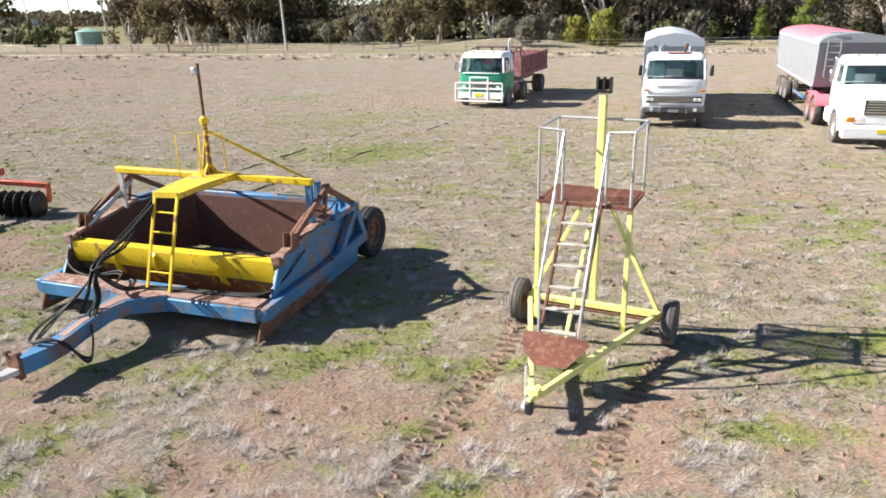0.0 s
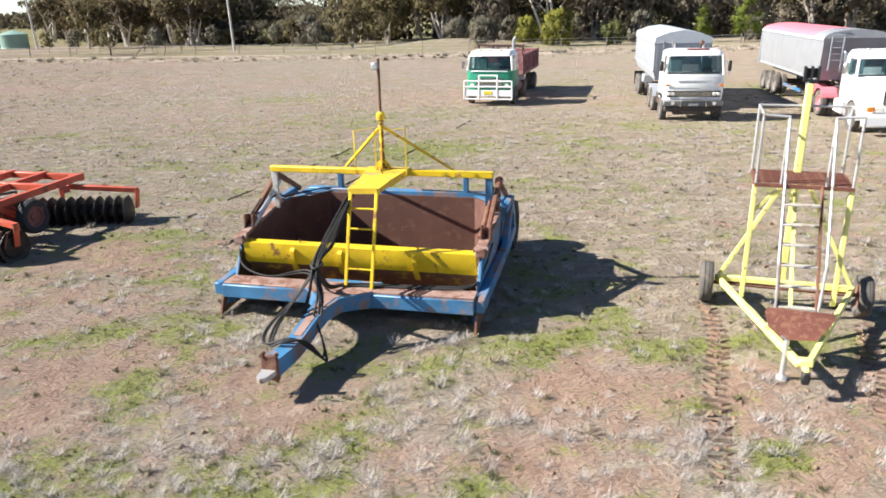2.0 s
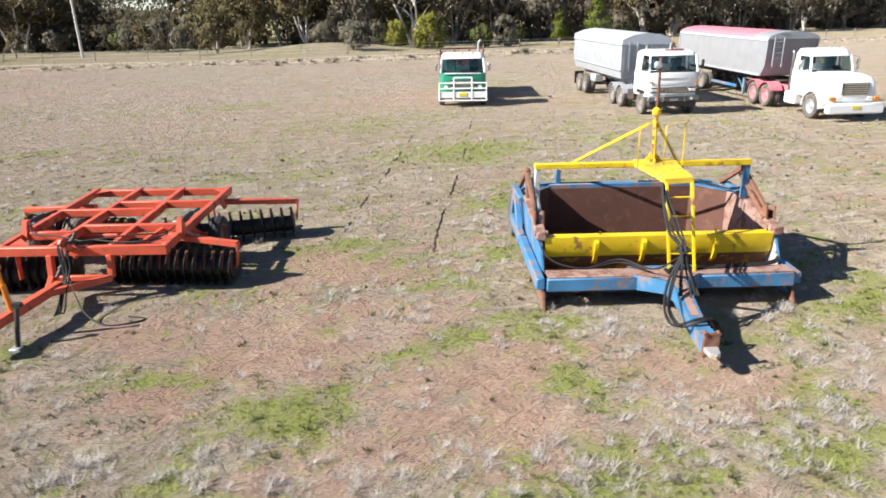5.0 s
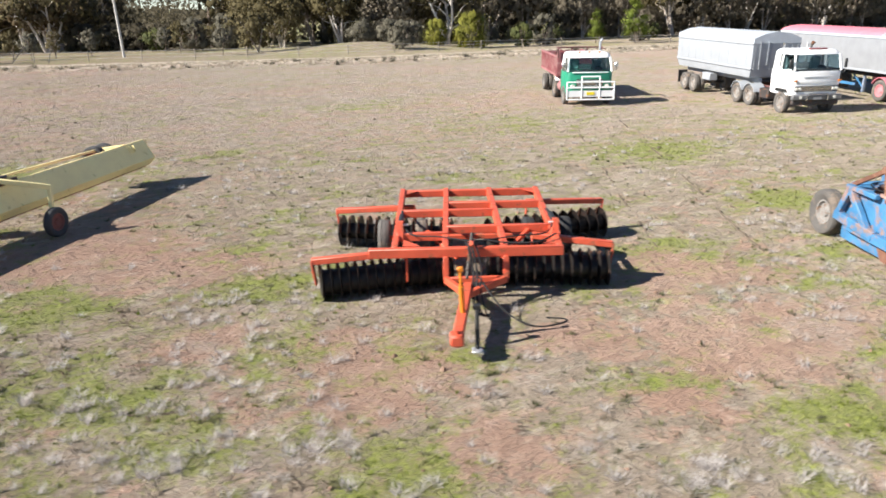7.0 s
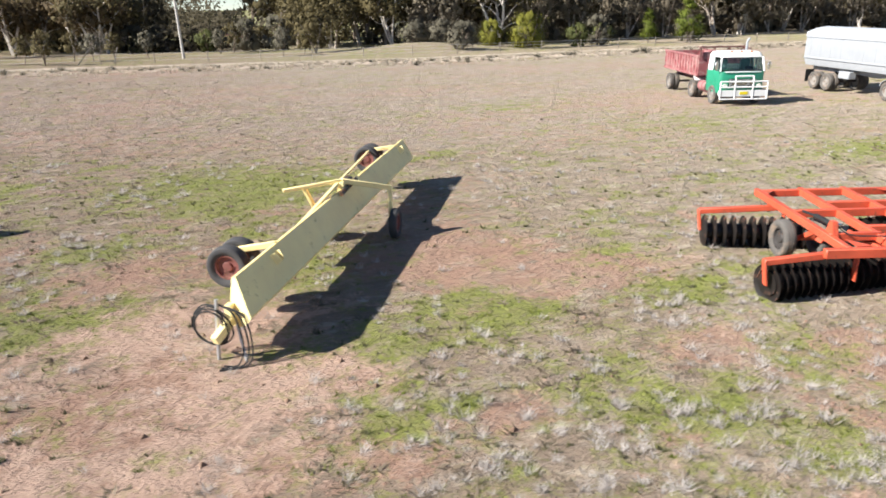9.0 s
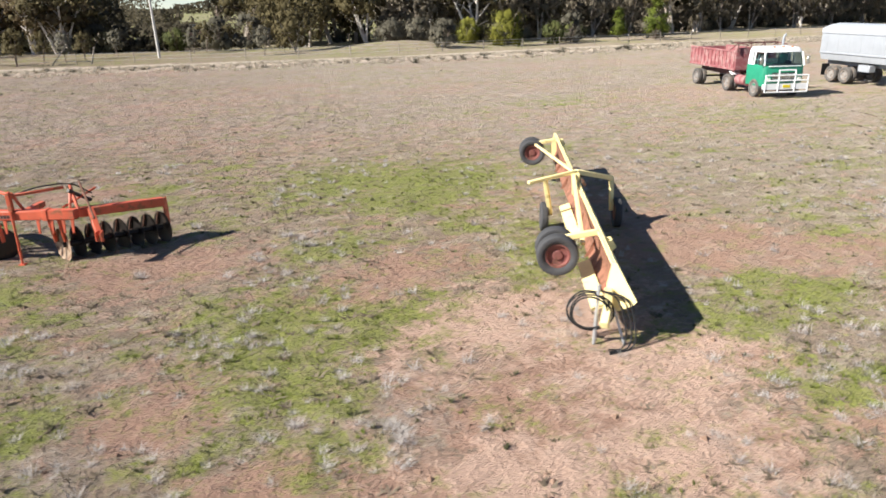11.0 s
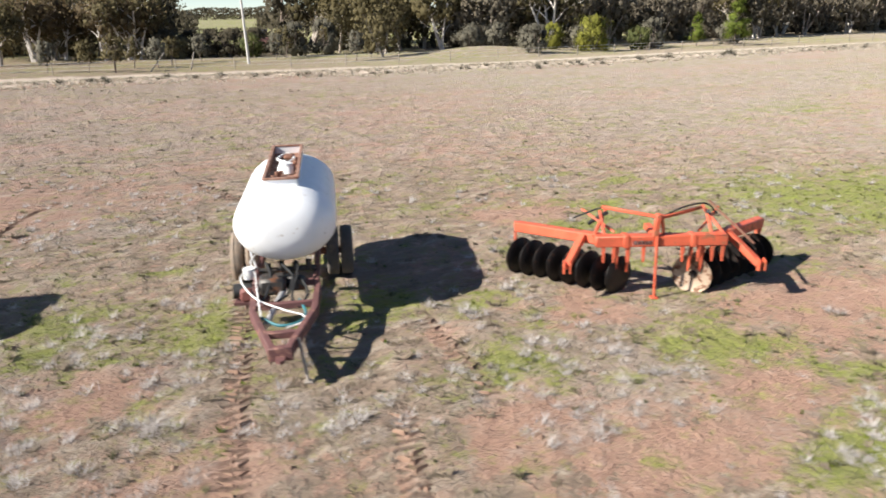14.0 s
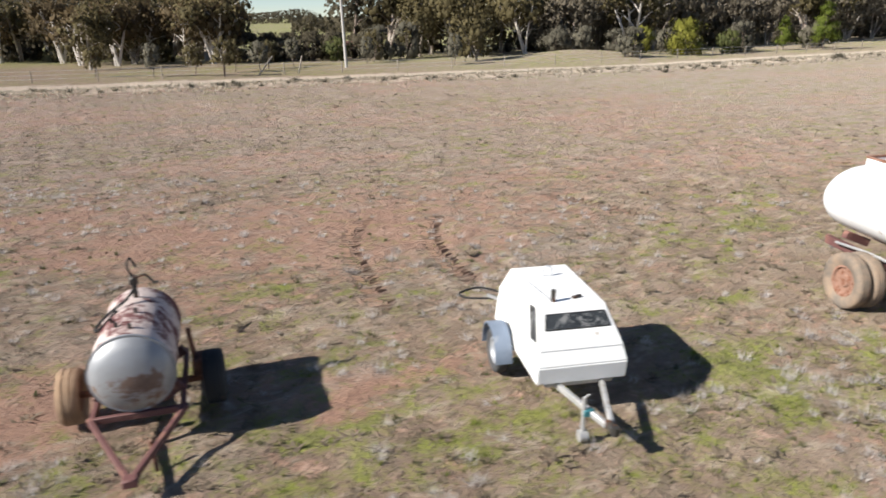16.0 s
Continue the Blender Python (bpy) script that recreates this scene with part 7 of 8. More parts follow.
def bonnet_truck():
    T = thing("semi_tipper", pose(14.36, 23.0, 0, 0, 0, -16), "white bonneted truck with silver tipper under faded red tarp", "truck", "parked trucks")
    truck_wheels(T, (1.15,), 0.52, (), "alu", "oldrubber")
    truck_wheels(T, (5.0, 6.2), 0.52, (5.0, 6.2), "redchassis", "oldrubber")
    truck_wheels(T, (12.3, 13.5, 14.7), 0.5, (12.3, 13.5, 14.7), "dirtyrim", "oldrubber")
    # bonnet and cab
    cab_shell(T, [(0.72, 0.12, 1.9, 0.98), (1.0, 0.02, 1.9, 1.02), (1.55, 0.05, 1.9, 0.92), (1.78, 0.25, 1.9, 0.80), (1.88, 0.6, 1.95, 0.62)], "white", "bonnet")
    cab_over(T, "white", "white", 0.85, 2.80, 1.86, 2.52, 1.00, 1.75, 3.15)
    part("bumper", box(B(), (0, -0.08, 0.55), (2.4, 0.30, 0.42), bev=0.06), "white", T)
    part("number_plate", box(B(), (0.0, -0.238, 0.6), (0.36, 0.012, 0.12)), "plate", T, "yellow number plate")
    bm = B()
    for i in range(6):
        box(bm, (0, 0.012, 1.09 + i * 0.085), (1.12 - 0.02 * i, 0.05, 0.045))
    part("grille", bm, "chrome", T)
    part("grille_shadow", box(B(), (0, 0.04, 1.30), (1.14, 0.03, 0.52)), "black", T)
    for s in (-1, 1):
        part("headlight", box(B(), (s * 0.66, 0.02, 0.93), (0.26, 0.08, 0.18), bev=0.03), "lamp", T)
        part("indicator", box(B(), (s * 0.94, 0.03, 0.93), (0.24, 0.12, 0.18), bev=0.02), "amber", T)
        bm = B()
        ring = [(1.15 + 0.62 * math.cos(a), 0.52 + 0.62 * math.sin(a)) for a in [math.radians(-5 + 190 * k / 9) for k in range(10)]]
        for (y0, z0), (y1, z1) in zip(ring[:-1], ring[1:]):
            slab(bm, [(s * 0.8, y0, z0), (s * 1.2, y0, z0), (s * 1.2, y1, z1), (s * 0.8, y1, z1)], (0, (y0 - 1.15) * 0.06, (z0 - 0.5) * 0.06 + 0.01))
        part("front_guard", bm, "white", T)
        part("step_box", box(B(), (s * 0.86, 3.05, 0.66), (0.40, 0.9, 0.52), bev=0.05), "white", T)
        part("mirror", box(B(), (s * 1.26, 2.05, 2.15), (0.16, 0.07, 0.44), bev=0.03), "chrome", T)
        part("mirror_arm", pipe(B(), [(s * 0.95, 2.05, 2.5), (s * 1.26, 2.05, 2.46), (s * 1.26, 2.05, 1.82), (s * 1.0, 2.0, 1.8)], 0.014, 6, 0), "chrome", T)
        part("chassis_rail", box(B(), (s * 0.42, 4.6, 0.92), (0.09, 6.4, 0.26)), "redchassis", T)
        bm = B()
        for y in (5.0, 6.2):
            ring = [(y + 0.62 * math.cos(a), 0.52 + 0.62 * math.sin(a)) for a in [math.radians(25 + 130 * k / 7) for k in range(8)]]
            for (y0, z0), (y1, z1) in zip(ring[:-1], ring[1:]):
                slab(bm, [(s * 0.62, y0, z0), (s * 1.22, y0, z0), (s * 1.22, y1, z1), (s * 0.62, y1, z1)], (0, 0, 0.03))
        part("mudguard", bm, "pink", T)
        part("trailer_rail", box(B(), (s * 0.46, 10.6, 1.16), (0.09, 10.0, 0.22)), "chassis", T)
        part("landing_leg", bar(B(), (s * 0.75, 8.0, 1.1), (s * 0.75, 8.0, 0.25), 0.12, 0.12, 0.01), "bluegrey", T)
        part("leg_brace", bar(B(), (s * 0.75, 8.0, 0.45), (s * 0.55, 9.2, 1.05), 0.06, 0.06), "blue", T)
        part("side_guard", bar(B(), (s * 0.95, 8.4, 0.62), (s * 0.95, 11.4, 0.62), 0.05, 0.14), "blue", T)
    part("exhaust_stack", pipe(B(), [(-0.92, 3.38, 0.9), (-0.92, 3.38, 2.5), (-0.92, 3.44, 2.66)], 0.055, 10, 4), "chrome", T)
    for x in (-0.55, 0.0, 0.55):
        part("roof_light", box(B(), (x, 2.2, 2.82), (0.14, 0.08, 0.07), bev=0.02), "lamp", T)
    part("turntable", box(B(), (0, 5.6, 1.14), (0.9, 0.9, 0.10), bev=0.03), "chassis", T)
    # tub
    y0, y1, wb, wt, z0, z1 = 5.15, 15.7, 1.17, 1.23, 1.36, 3.10
    bm = B()
    loft(bm, [[(-wb, y0 + 0.55, z0), (wb, y0 + 0.55, z0), (wt, y0 + 0.1, z0 + 0.5), (wt, y0, z1), (0, y0 - 0.02, z1 + 0.24), (-wt, y0, z1), (-wt, y0 + 0.1, z0 + 0.5)],
              [(-wb, y1, z0), (wb, y1, z0), (wt, y1, z0 + 0.5), (wt, y1, z1), (0, y1, z1 + 0.24), (-wt, y1, z1), (-wt, y1, z0 + 0.5)]])
    part("tub", bm, "silver", T)
    bm = B()
    arc = [(wt * math.cos(a), z1 - 0.02 + 0.34 * math.sin(a)) for a in [math.pi * k / 12 for k in range(13)]]
    loft(bm, [[(x * 1.015, y, z) for x, z in arc] + [(x * 0.985, y, z - 0.02) for x, z in arc[::-1]] for y in (y0 + 1.5, y0 + 4, y0 + 8, y1 + 0.02)])
    part("tarp", bm, "pink", T, "faded red rolled load cover")
    bm = B()
    loft(bm, [[(x * 1.01, y, z) for x, z in arc] for y in (y0 - 0.03, y0 + 1.52)])
    part("front_hood", bm, "silver", T)
    for s in (-1, 1):
        part("side_rail", bar(B(), (s * (wt + 0.01), y0, z1 - 0.06), (s * (wt + 0.01), y1, z1 - 0.06), 0.06, 0.12, 0.01), "tarp", T)
        part("side_rail", bar(B(), (s * (wb + 0.01), y0 + 0.55, z0 + 0.04), (s * (wb + 0.01), y1, z0 + 0.04), 0.08, 0.10, 0.01), "whitetub", T)
    for x in (-0.95, -0.50):
        part("ladder_rail", bar(B(), (x, y0 - 0.06, z0 + 0.45), (x, y0 - 0.10, z1 + 0.05), 0.05, 0.05), "whitetub", T)
    for i in range(6):
        part("rung", rod(B(), (-0.95, y0 - 0.09, z0 + 0.85 + 0.25 * i), (-0.50, y0 - 0.09, z0 + 0.85 + 0.25 * i), 0.015, 6), "whitetub", T)
    part("tail_gate", box(B(), (0, y1 + 0.03, 2.2), (2 * wt, 0.06, 1.7)), "whitetub", T)
    part("corner_post", box(B(), (-wt, y1 + 0.02, 2.2), (0.08, 0.10, 1.8)), "whitetub", T)


access_stand()
scraper()
trailed_disc()
mounted_disc()
land_plane()
tank_trailer()
canopy_trailer()
drum_trailer()
green_truck()
white_truck()
bonnet_truck()


# ---- trees and shrubs ----
def leaf_cards(points, size, seed, droop=0.4, facing=None):
    """Many small leaf sprays, each a four-cornered blade; facing turns them outward from their clump."""
    r = np.random.default_rng(seed)
    n = len(points)
    d = r.normal(size=(n, 3))
    d[:, 2] -= droop
    e = r.normal(size=(n, 3))
    if facing is not None:
        out = facing / (np.linalg.norm(facing, axis=1)[:, None] + 1e-6) + 0.40 * r.normal(size=(n, 3))
        e = np.cross(d, out)
        d = np.cross(out, e)
    d /= np.linalg.norm(d, axis=1)[:, None]
    if facing is None:
        e = np.cross(d, e)
    e /= np.linalg.norm(e, axis=1)[:, None] + 1e-6
    s = size * r.uniform(0.6, 1.4, (n, 1))
    w = s * r.uniform(0.28, 0.5, (n, 1))
    c = np.asarray(points)
    v = np.stack([c - d * s * 0.5, c + e * w, c + d * s * 0.55, c - e * w], 1).reshape(-1, 3)
    f = np.arange(4 * n).reshape(n, 4)
    return v, f


def mesh_of(name, v, f, material, smooth_faces=False, normals=None):
    me = bpy.data.meshes.new(name)
    me.vertices.add(len(v))
    me.vertices.foreach_set("co", np.asarray(v, dtype=np.float32).ravel())
    k = f.shape[1]
    me.loops.add(f.size)
    me.loops.foreach_set("vertex_index", f.astype(np.int32).ravel())
    me.polygons.add(len(f))
    me.polygons.foreach_set("loop_start", np.arange(0, f.size, k, dtype=np.int32))
    me.polygons.foreach_set("use_smooth", np.full(len(f), smooth_faces or normals is not None))
    me.update()
    if normals is not None:
        nn = normals / (np.linalg.norm(normals, axis=1)[:, None] + 1e-6)
        me.normals_split_custom_set_from_vertices(nn.tolist())
    me.materials.append(M[material])
    return me


def limb(bm, pts, r0, r1, n=7):
    line = curve_points(pts, 3)
    last = None
    for i, c in enumerate(line):
        d = (line[min(i + 1, len(line) - 1)] - line[max(i - 1, 0)]).normalized()
        x = d.cross(Vector((0.2, 1, 0.1))).normalized()
        y = d.cross(x)
        r = r0 + (r1 - r0) * i / (len(line) - 1)
        ring = [bm.verts.new(c + r * (math.cos(2 * math.pi * k / n) * x + math.sin(2 * math.pi * k / n) * y)) for k in range(n)]
        if last:
            for k in range(n):
                bm.faces.new((last[k], last[(k + 1) % n], ring[(k + 1) % n], ring[k]))
        last = ring
    bm.faces.new(last)


def crown(parent, pts, size, seed, droop, face, lumps, leaf_mat, core):
    """Leaf sprays round uneven clumps of foliage, in one mesh; the shading follows clump and crown."""
    v, f = leaf_cards(pts, size, seed, droop, face)
    normals = np.repeat(face, 4, axis=0)
    tris = np.concatenate([f[:, [0, 1, 2]], f[:, [0, 2, 3]]])
    bm = B()
    bmesh.ops.create_icosphere(bm, subdivisions=1, radius=1.0)
    bm.verts.ensure_lookup_table()
    ball = np.array([w.co for w in bm.verts])
    sides = np.array([[w.index for w in q.verts] for q in bm.faces])
    bm.free()
    rr = np.random.default_rng(seed + 500)
    vs, fs, ns = [v], [tris], [normals]
    at = len(v)
    for c, rad in lumps:
        b = ball * rr.uniform(0.6, 1.3, (len(ball), 1)) * rad * (1, 1, 1.35)
        out = (np.array(c) - core) / (np.linalg.norm(np.array(c) - core) + 1e-6)
        vs.append(b + c)
        fs.append(sides + at)
        ns.append(0.6 * ball + 0.9 * out + (0, 0, 0.15))
        at += len(b)
    ob = new("crown", mesh_of("crown", np.concatenate(vs), np.concatenate(fs), leaf_mat, normals=np.concatenate(ns)))
    ob.parent = parent
    return ob


def gum_tree(name, seed, tall, low, leaf_mat, bark, label, leaves=2600, stems=1, spread=0.5, thick=1.0):
    """A gum: leaning trunk or trunks, forked limbs, and a ragged crown of hanging clumps from height low up."""
    r = random.Random(seed)
    T = thing(name, pose(0, 0, -100), label, "tree", "tree belt")
    bm = B()
    tips = []
    for st in range(stems):
        a = r.uniform(0, 6.28)
        lean = Vector((math.cos(a), math.sin(a), 0)) * r.uniform(0.03, 0.12 + 0.16 * (stems > 1)) * tall
        top = Vector((0, 0, tall * r.uniform(0.55, 0.68))) + lean
        foot = Vector((r.uniform(-0.3, 0.3), r.uniform(-0.3, 0.3), -0.2)) if stems > 1 else Vector((0, 0, -0.2))
        mid = foot.lerp(top, 0.5) + Vector((r.uniform(-0.4, 0.4), r.uniform(-0.4, 0.4), 0))
        rad = thick * tall * r.uniform(0.017, 0.024) / (1 + 0.3 * (stems - 1))
        limb(bm, [foot, mid, top], rad * 1.25, rad * 0.6, 8)
        for k in range(r.randint(6, 9) if thick == 1 else 4):
            f = r.uniform(0.28, 0.98)
            base = (foot.lerp(mid, f * 2) if f < 0.5 else mid.lerp(top, f * 2 - 1))
            b = r.uniform(0, 6.28)
            ln = tall * r.uniform(0.16, 0.32) * (1.15 - 0.4 * f) * (0.6 + spread)
            out = Vector((math.cos(b), math.sin(b), 0))
            e1 = base + out * ln * 0.55 + Vector((0, 0, ln * r.uniform(0.25, 0.6)))
            e2 = e1 + out * ln * 0.5 + Vector((r.uniform(-0.3, 0.3), r.uniform(-0.3, 0.3), ln * r.uniform(-0.05, 0.5)))
            limb(bm, [base, base.lerp(e1, 0.5) + Vector((r.uniform(-0.3, 0.3), r.uniform(-0.3, 0.3), 0.15)), e1, e2], rad * (0.42 if thick == 1 else 0.62), rad * 0.10, 6)
            tips += [e1, e2, e1.lerp(e2, 0.5)]
        tips += [top, top + Vector((0, 0, tall * 0.12))]
    part("trunk", bm, bark, T)
    rr = np.random.default_rng(seed)
    pts, outs = [], []
    centres = []
    for q in tips:
        for k in range(3):
            centres.append((q.x + r.gauss(0, tall * 0.055), q.y + r.gauss(0, tall * 0.055), q.z + r.gauss(0.0, tall * 0.06)))
    centres = [c for c in centres if c[2] > low]
    for k in range(int(10 * (1 if low < 3 else 0.3))):
        b = r.uniform(0, 6.28)
        d = r.uniform(0.08, 0.26) * tall * (0.6 + spread)
        centres.append((d * math.cos(b), d * math.sin(b), r.uniform(low, low + 0.25 * tall)))
    for k in range(26):
        b = r.uniform(0, 6.28)
        d = math.sqrt(r.uniform(0.05, 1)) * 0.30 * min(tall, 11) * (0.6 + spread)
        if low < 3.2:
            centres.append((d * math.cos(b), d * math.sin(b), r.uniform(low, 6.2)))
    share = np.array([1.0 if c[2] < 7 else 0.28 for c in centres])
    each = np.maximum(6, leaves * share / share.sum()).astype(int)
    for c, k in zip(centres, each):
        s = r.uniform(0.45, 0.95)
        p = rr.normal(size=(k, 3)) * (s * 0.85, s * 0.85, s * 1.1)
        pts.append(p + c)
        outs.append(p)
    pts, outs = np.concatenate(pts), np.concatenate(outs)
    lumps = [(c, r.uniform(0.22, 0.42)) for c in centres if low * 0.9 < c[2] < 8.0]
    ok = pts[:, 2] > low * 0.75
    size = np.where(pts[ok][:, 2:3] > 7, 0.50, 0.25)
    pts, outs = pts[ok], outs[ok]
    body = pts - (0, 0, low + 0.3 * (tall - low))
    face = outs / (np.linalg.norm(outs, axis=1)[:, None] + 1e-6) + 0.7 * body / (np.linalg.norm(body, axis=1)[:, None] + 1e-6) + (0, 0, 0.15) + 0.22 * rr.normal(size=pts.shape)
    crown(T, pts, size, seed, 0.7, face, lumps, leaf_mat, (0, 0, low + 0.3 * (tall - low)))
    return T


def shrub(name, seed, wide, tall, leaf_mat, label, leaves=1500, stem=0.15, cone=0.0, size=0.17):
    """A bush: short stems and an uneven crown of leaf clumps; cone draws it to a point."""
    r = random.Random(seed)
    rr = np.random.default_rng(seed)
    T = thing(name, pose(0, 0, -100), label, "bush" if tall < 4.2 else "tree", "shrubs by the road")
    bm = B()
    for k in range(4 if stem < 0.3 else 2):
        a = r.uniform(0, 6.28)
        q = Vector((math.cos(a), math.sin(a), 0)) * wide * 0.22
        limb(bm, [(0, 0, -0.15), q * 0.4 + Vector((0, 0, tall * 0.3)), q + Vector((0, 0, tall * 0.7))], 0.07, 0.02, 6)
    part("stem", bm, "darkbark", T)
    pts, outs, lumps = [], [], []
    clumps = 34
    for k in range(clumps):
        h = r.random()
        z = tall * (stem + (1 - stem) * h * 0.95)
        w = wide * 0.5 * ((1 - cone * h) * (1.0 if cone else math.sqrt(max(0.05, 1 - (2 * h - 0.85) ** 2 * 0.75))))
        a = r.uniform(0, 6.28)
        d = w * math.sqrt(r.uniform(0.15, 1.0)) * r.uniform(0.75, 1.12)
        s = wide * r.uniform(0.06, 0.13) * (1 - 0.5 * cone * h)
        q = (d * math.cos(a), d * math.sin(a), z)
        lumps.append((q, s * 0.75))
        p = rr.normal(size=(leaves // clumps, 3)) * (s, s, s * 0.8)
        pts.append(p + q)
        outs.append(p + np.array((q[0], q[1], z - 0.4 * tall)) * 0.5)
    pts, outs = np.concatenate(pts), np.concatenate(outs)
    ok = (pts[:, 2] > 0.05) & (pts[:, 2] < tall * 1.05)
    face = outs[ok] / (np.linalg.norm(outs[ok], axis=1)[:, None] + 1e-6) + 0.25 * rr.normal(size=outs[ok].shape)
    crown(T, pts[ok], size, seed, 0.1, face, lumps, leaf_mat, (0, 0, 0.4 * tall))
    return T


def ground_z(x, y):
    return float(height(np.array([float(x)]), np.array([float(y)]))[0])


def plant(ob, x, y, s=1.0, turn=0.0):
    c = copy_thing(ob, pose(x, y, ground_z(x, y) - 0.03, 0, 0, turn) @ Matrix.Diagonal((s, s, s, 1)))
    return c


gums = [gum_tree("gum_tree", 1, 12, 1.6, "gum", "bark", "tall olive gum tree with pale trunk beside the road", 2850, 1),
        gum_tree("gum_tree", 2, 10, 0.9, "gum", "bark", "spreading olive gum tree with low hanging leaves", 3100, 2, 0.65),
        gum_tree("gum_tree", 3, 14, 3.4, "gumdark", "darkbark", "tall dark gum tree in the tree belt", 1150, 1, 0.4),
        gum_tree("gum_tree", 4, 12, 2.0, "gumdark", "bark", "dense dark gum tree with several pale stems", 1900, 3),
        gum_tree("gum_tree", 5, 11, 3.4, "gum", "whitebark", "white-limbed gum tree with open crown and bare forks", 1450, 3, 0.8, 1.5),
        gum_tree("gum_tree", 6, 13, 4.0, "gum", "bark", "slender gum tree with bare grey lower trunk", 1350, 2, 0.4),
        gum_tree("gum_tree", 7, 9, 0.6, "gum", "darkbark", "broad brownish olive gum tree with leaves to the ground", 3400, 3, 0.8),
        gum_tree("gum_tree", 18, 10, 2.9, "gumbrown", "whitebark", "spreading gum tree with thick crooked pale limbs", 1750, 3, 0.8, 1.5),
        gum_tree("gum_tree", 33, 11, 4.4, "gumbrown", "whitebark", "gum tree with bare white forked trunks and brownish crown", 1750, 3, 0.9, 1.4),
        gum_tree("gum_tree", 41, 12, 4.6, "gum", "whitebark", "slim pale-stemmed gum tree with high olive crown", 1300, 3, 0.5),
        gum_tree("gum_tree", 52, 12, 2.2, "palescrub", "bark", "gum tree with pale stems, grey-olive leaves lightened for haze and sun", 2300, 3, 0.6)]


def belt_front(x):
    return float(np.interp(x, (-140, -75, -50, -35, -12, 5, 14, 55, 140, 220), (190, 160, 139, 124, 117, 110, 104, 106, 112, 120)))


def in_gap(x, y):
    """Openings in the belt that look out on lawn and far country."""
    if -86 < x * 140 / y < -62 and y < 260:
        return True
    d = y - 120
    return -28.7 + 0.198 * d < x < max(-13.2 + 0.216 * d, -20.5 + 0.281 * d)


r = random.Random(11)
for row, (step, back, kinds) in enumerate(((8.0, 0.0, (0, 9, 1, 5, 6, 9, 5)), (6.5, 6.5, (5, 9, 3, 5, 0, 9)), (6.2, 14.0, (2, 5, 2, 3)), (6.5, 24.0, (2, 3, 2)))):
    x = -118.0
    while x < 150:
        xx = x + r.uniform(-1.6, 1.6)
        yy = belt_front(xx) + back + r.uniform(-2.5, 3.0)
        if not in_gap(xx, yy) and not (xx > 12 and row > 0 and r.random() < 0.6):
            plant(gums[r.choice((10, 9, 10, 5, 10) if xx > 12 else kinds if row or xx > -27 else (7, 8, 7, 6, 8))], xx, yy, r.uniform(0.8, 1.15), r.uniform(0, 360))
        x += step * r.uniform(0.75, 1.25)
for x, y, k, s, a in ((20.7, 102.8, 4, 1.0, 40), (-47.3, 118, 0, 0.75, 10), (-6.5, 98.5, 1, 0.62, 200), (-33, 120, 4, 0.9, 80), (-41.5, 128, 1, 0.9, 200), (68, 106, 4, 0.9, 120), (38, 108, 0, 0.8, 20), (-1.5, 109, 0, 0.75, 300), (-43.9, 125, 8, 0.9, 15), (-40.2, 127, 8, 0.8, 140), (-35.6, 122, 8, 0.85, 250), (-48, 130, 7, 0.9, 60), (-31.5, 121, 8, 0.8, 320)):
    plant(gums[k], x, y, s, a)

grey = [shrub("shrub", 21, 4.2, 3.3, "greybush", "rounded grey-green shrub on the grassy rise", 3400, size=0.14), shrub("shrub", 22, 3.6, 3.2, "greybush", "rounded grey-green shrub by the road verge", 3200, size=0.14)]
sapl = [shrub("sapling", 23, 2.4, 3.6, "greybush", "thin grey sapling behind the wire fence", 700, 0.35), shrub("sapling", 24, 2.6, 4.0, "gum", "thin olive sapling behind the wire fence", 800, 0.32)]
watt = shrub("wattle_bush", 25, 4.8, 4.3, "wattle", "dense yellow-green wattle bush", 4800, 0.06, size=0.15)
gbus = [shrub("green_bush", 26, 3.4, 3.0, "darkbush", "dark green rounded bush", 1500, 0.05), shrub("green_bush", 27, 3.8, 3.6, "greybush", "dull green loose bush", 1500, 0.05)]
fir = shrub("young_pine", 28, 4.2, 6.4, "bright", "bright green young pine with pointed top", 5200, 0.1, 0.72, size=0.15)
under = [shrub("undergrowth_bush", 29, 5.0, 3.4, "gumdark", "dark undergrowth bush in the tree belt", 750, 0.02, size=0.3),
         shrub("undergrowth_bush", 30, 4.4, 2.8, "gum", "olive undergrowth bush in the tree belt", 700, 0.02, size=0.28),
         shrub("undergrowth_bush", 35, 5.4, 4.6, "palescrub", "scrub bush among the gum trees, grey-olive leaves lightened for haze", 1100, 0.02, size=0.3),
         shrub("undergrowth_bush", 31, 3.6, 2.4, "greybush", "dull grey undergrowth bush in the tree belt", 650, 0.04, size=0.25)]

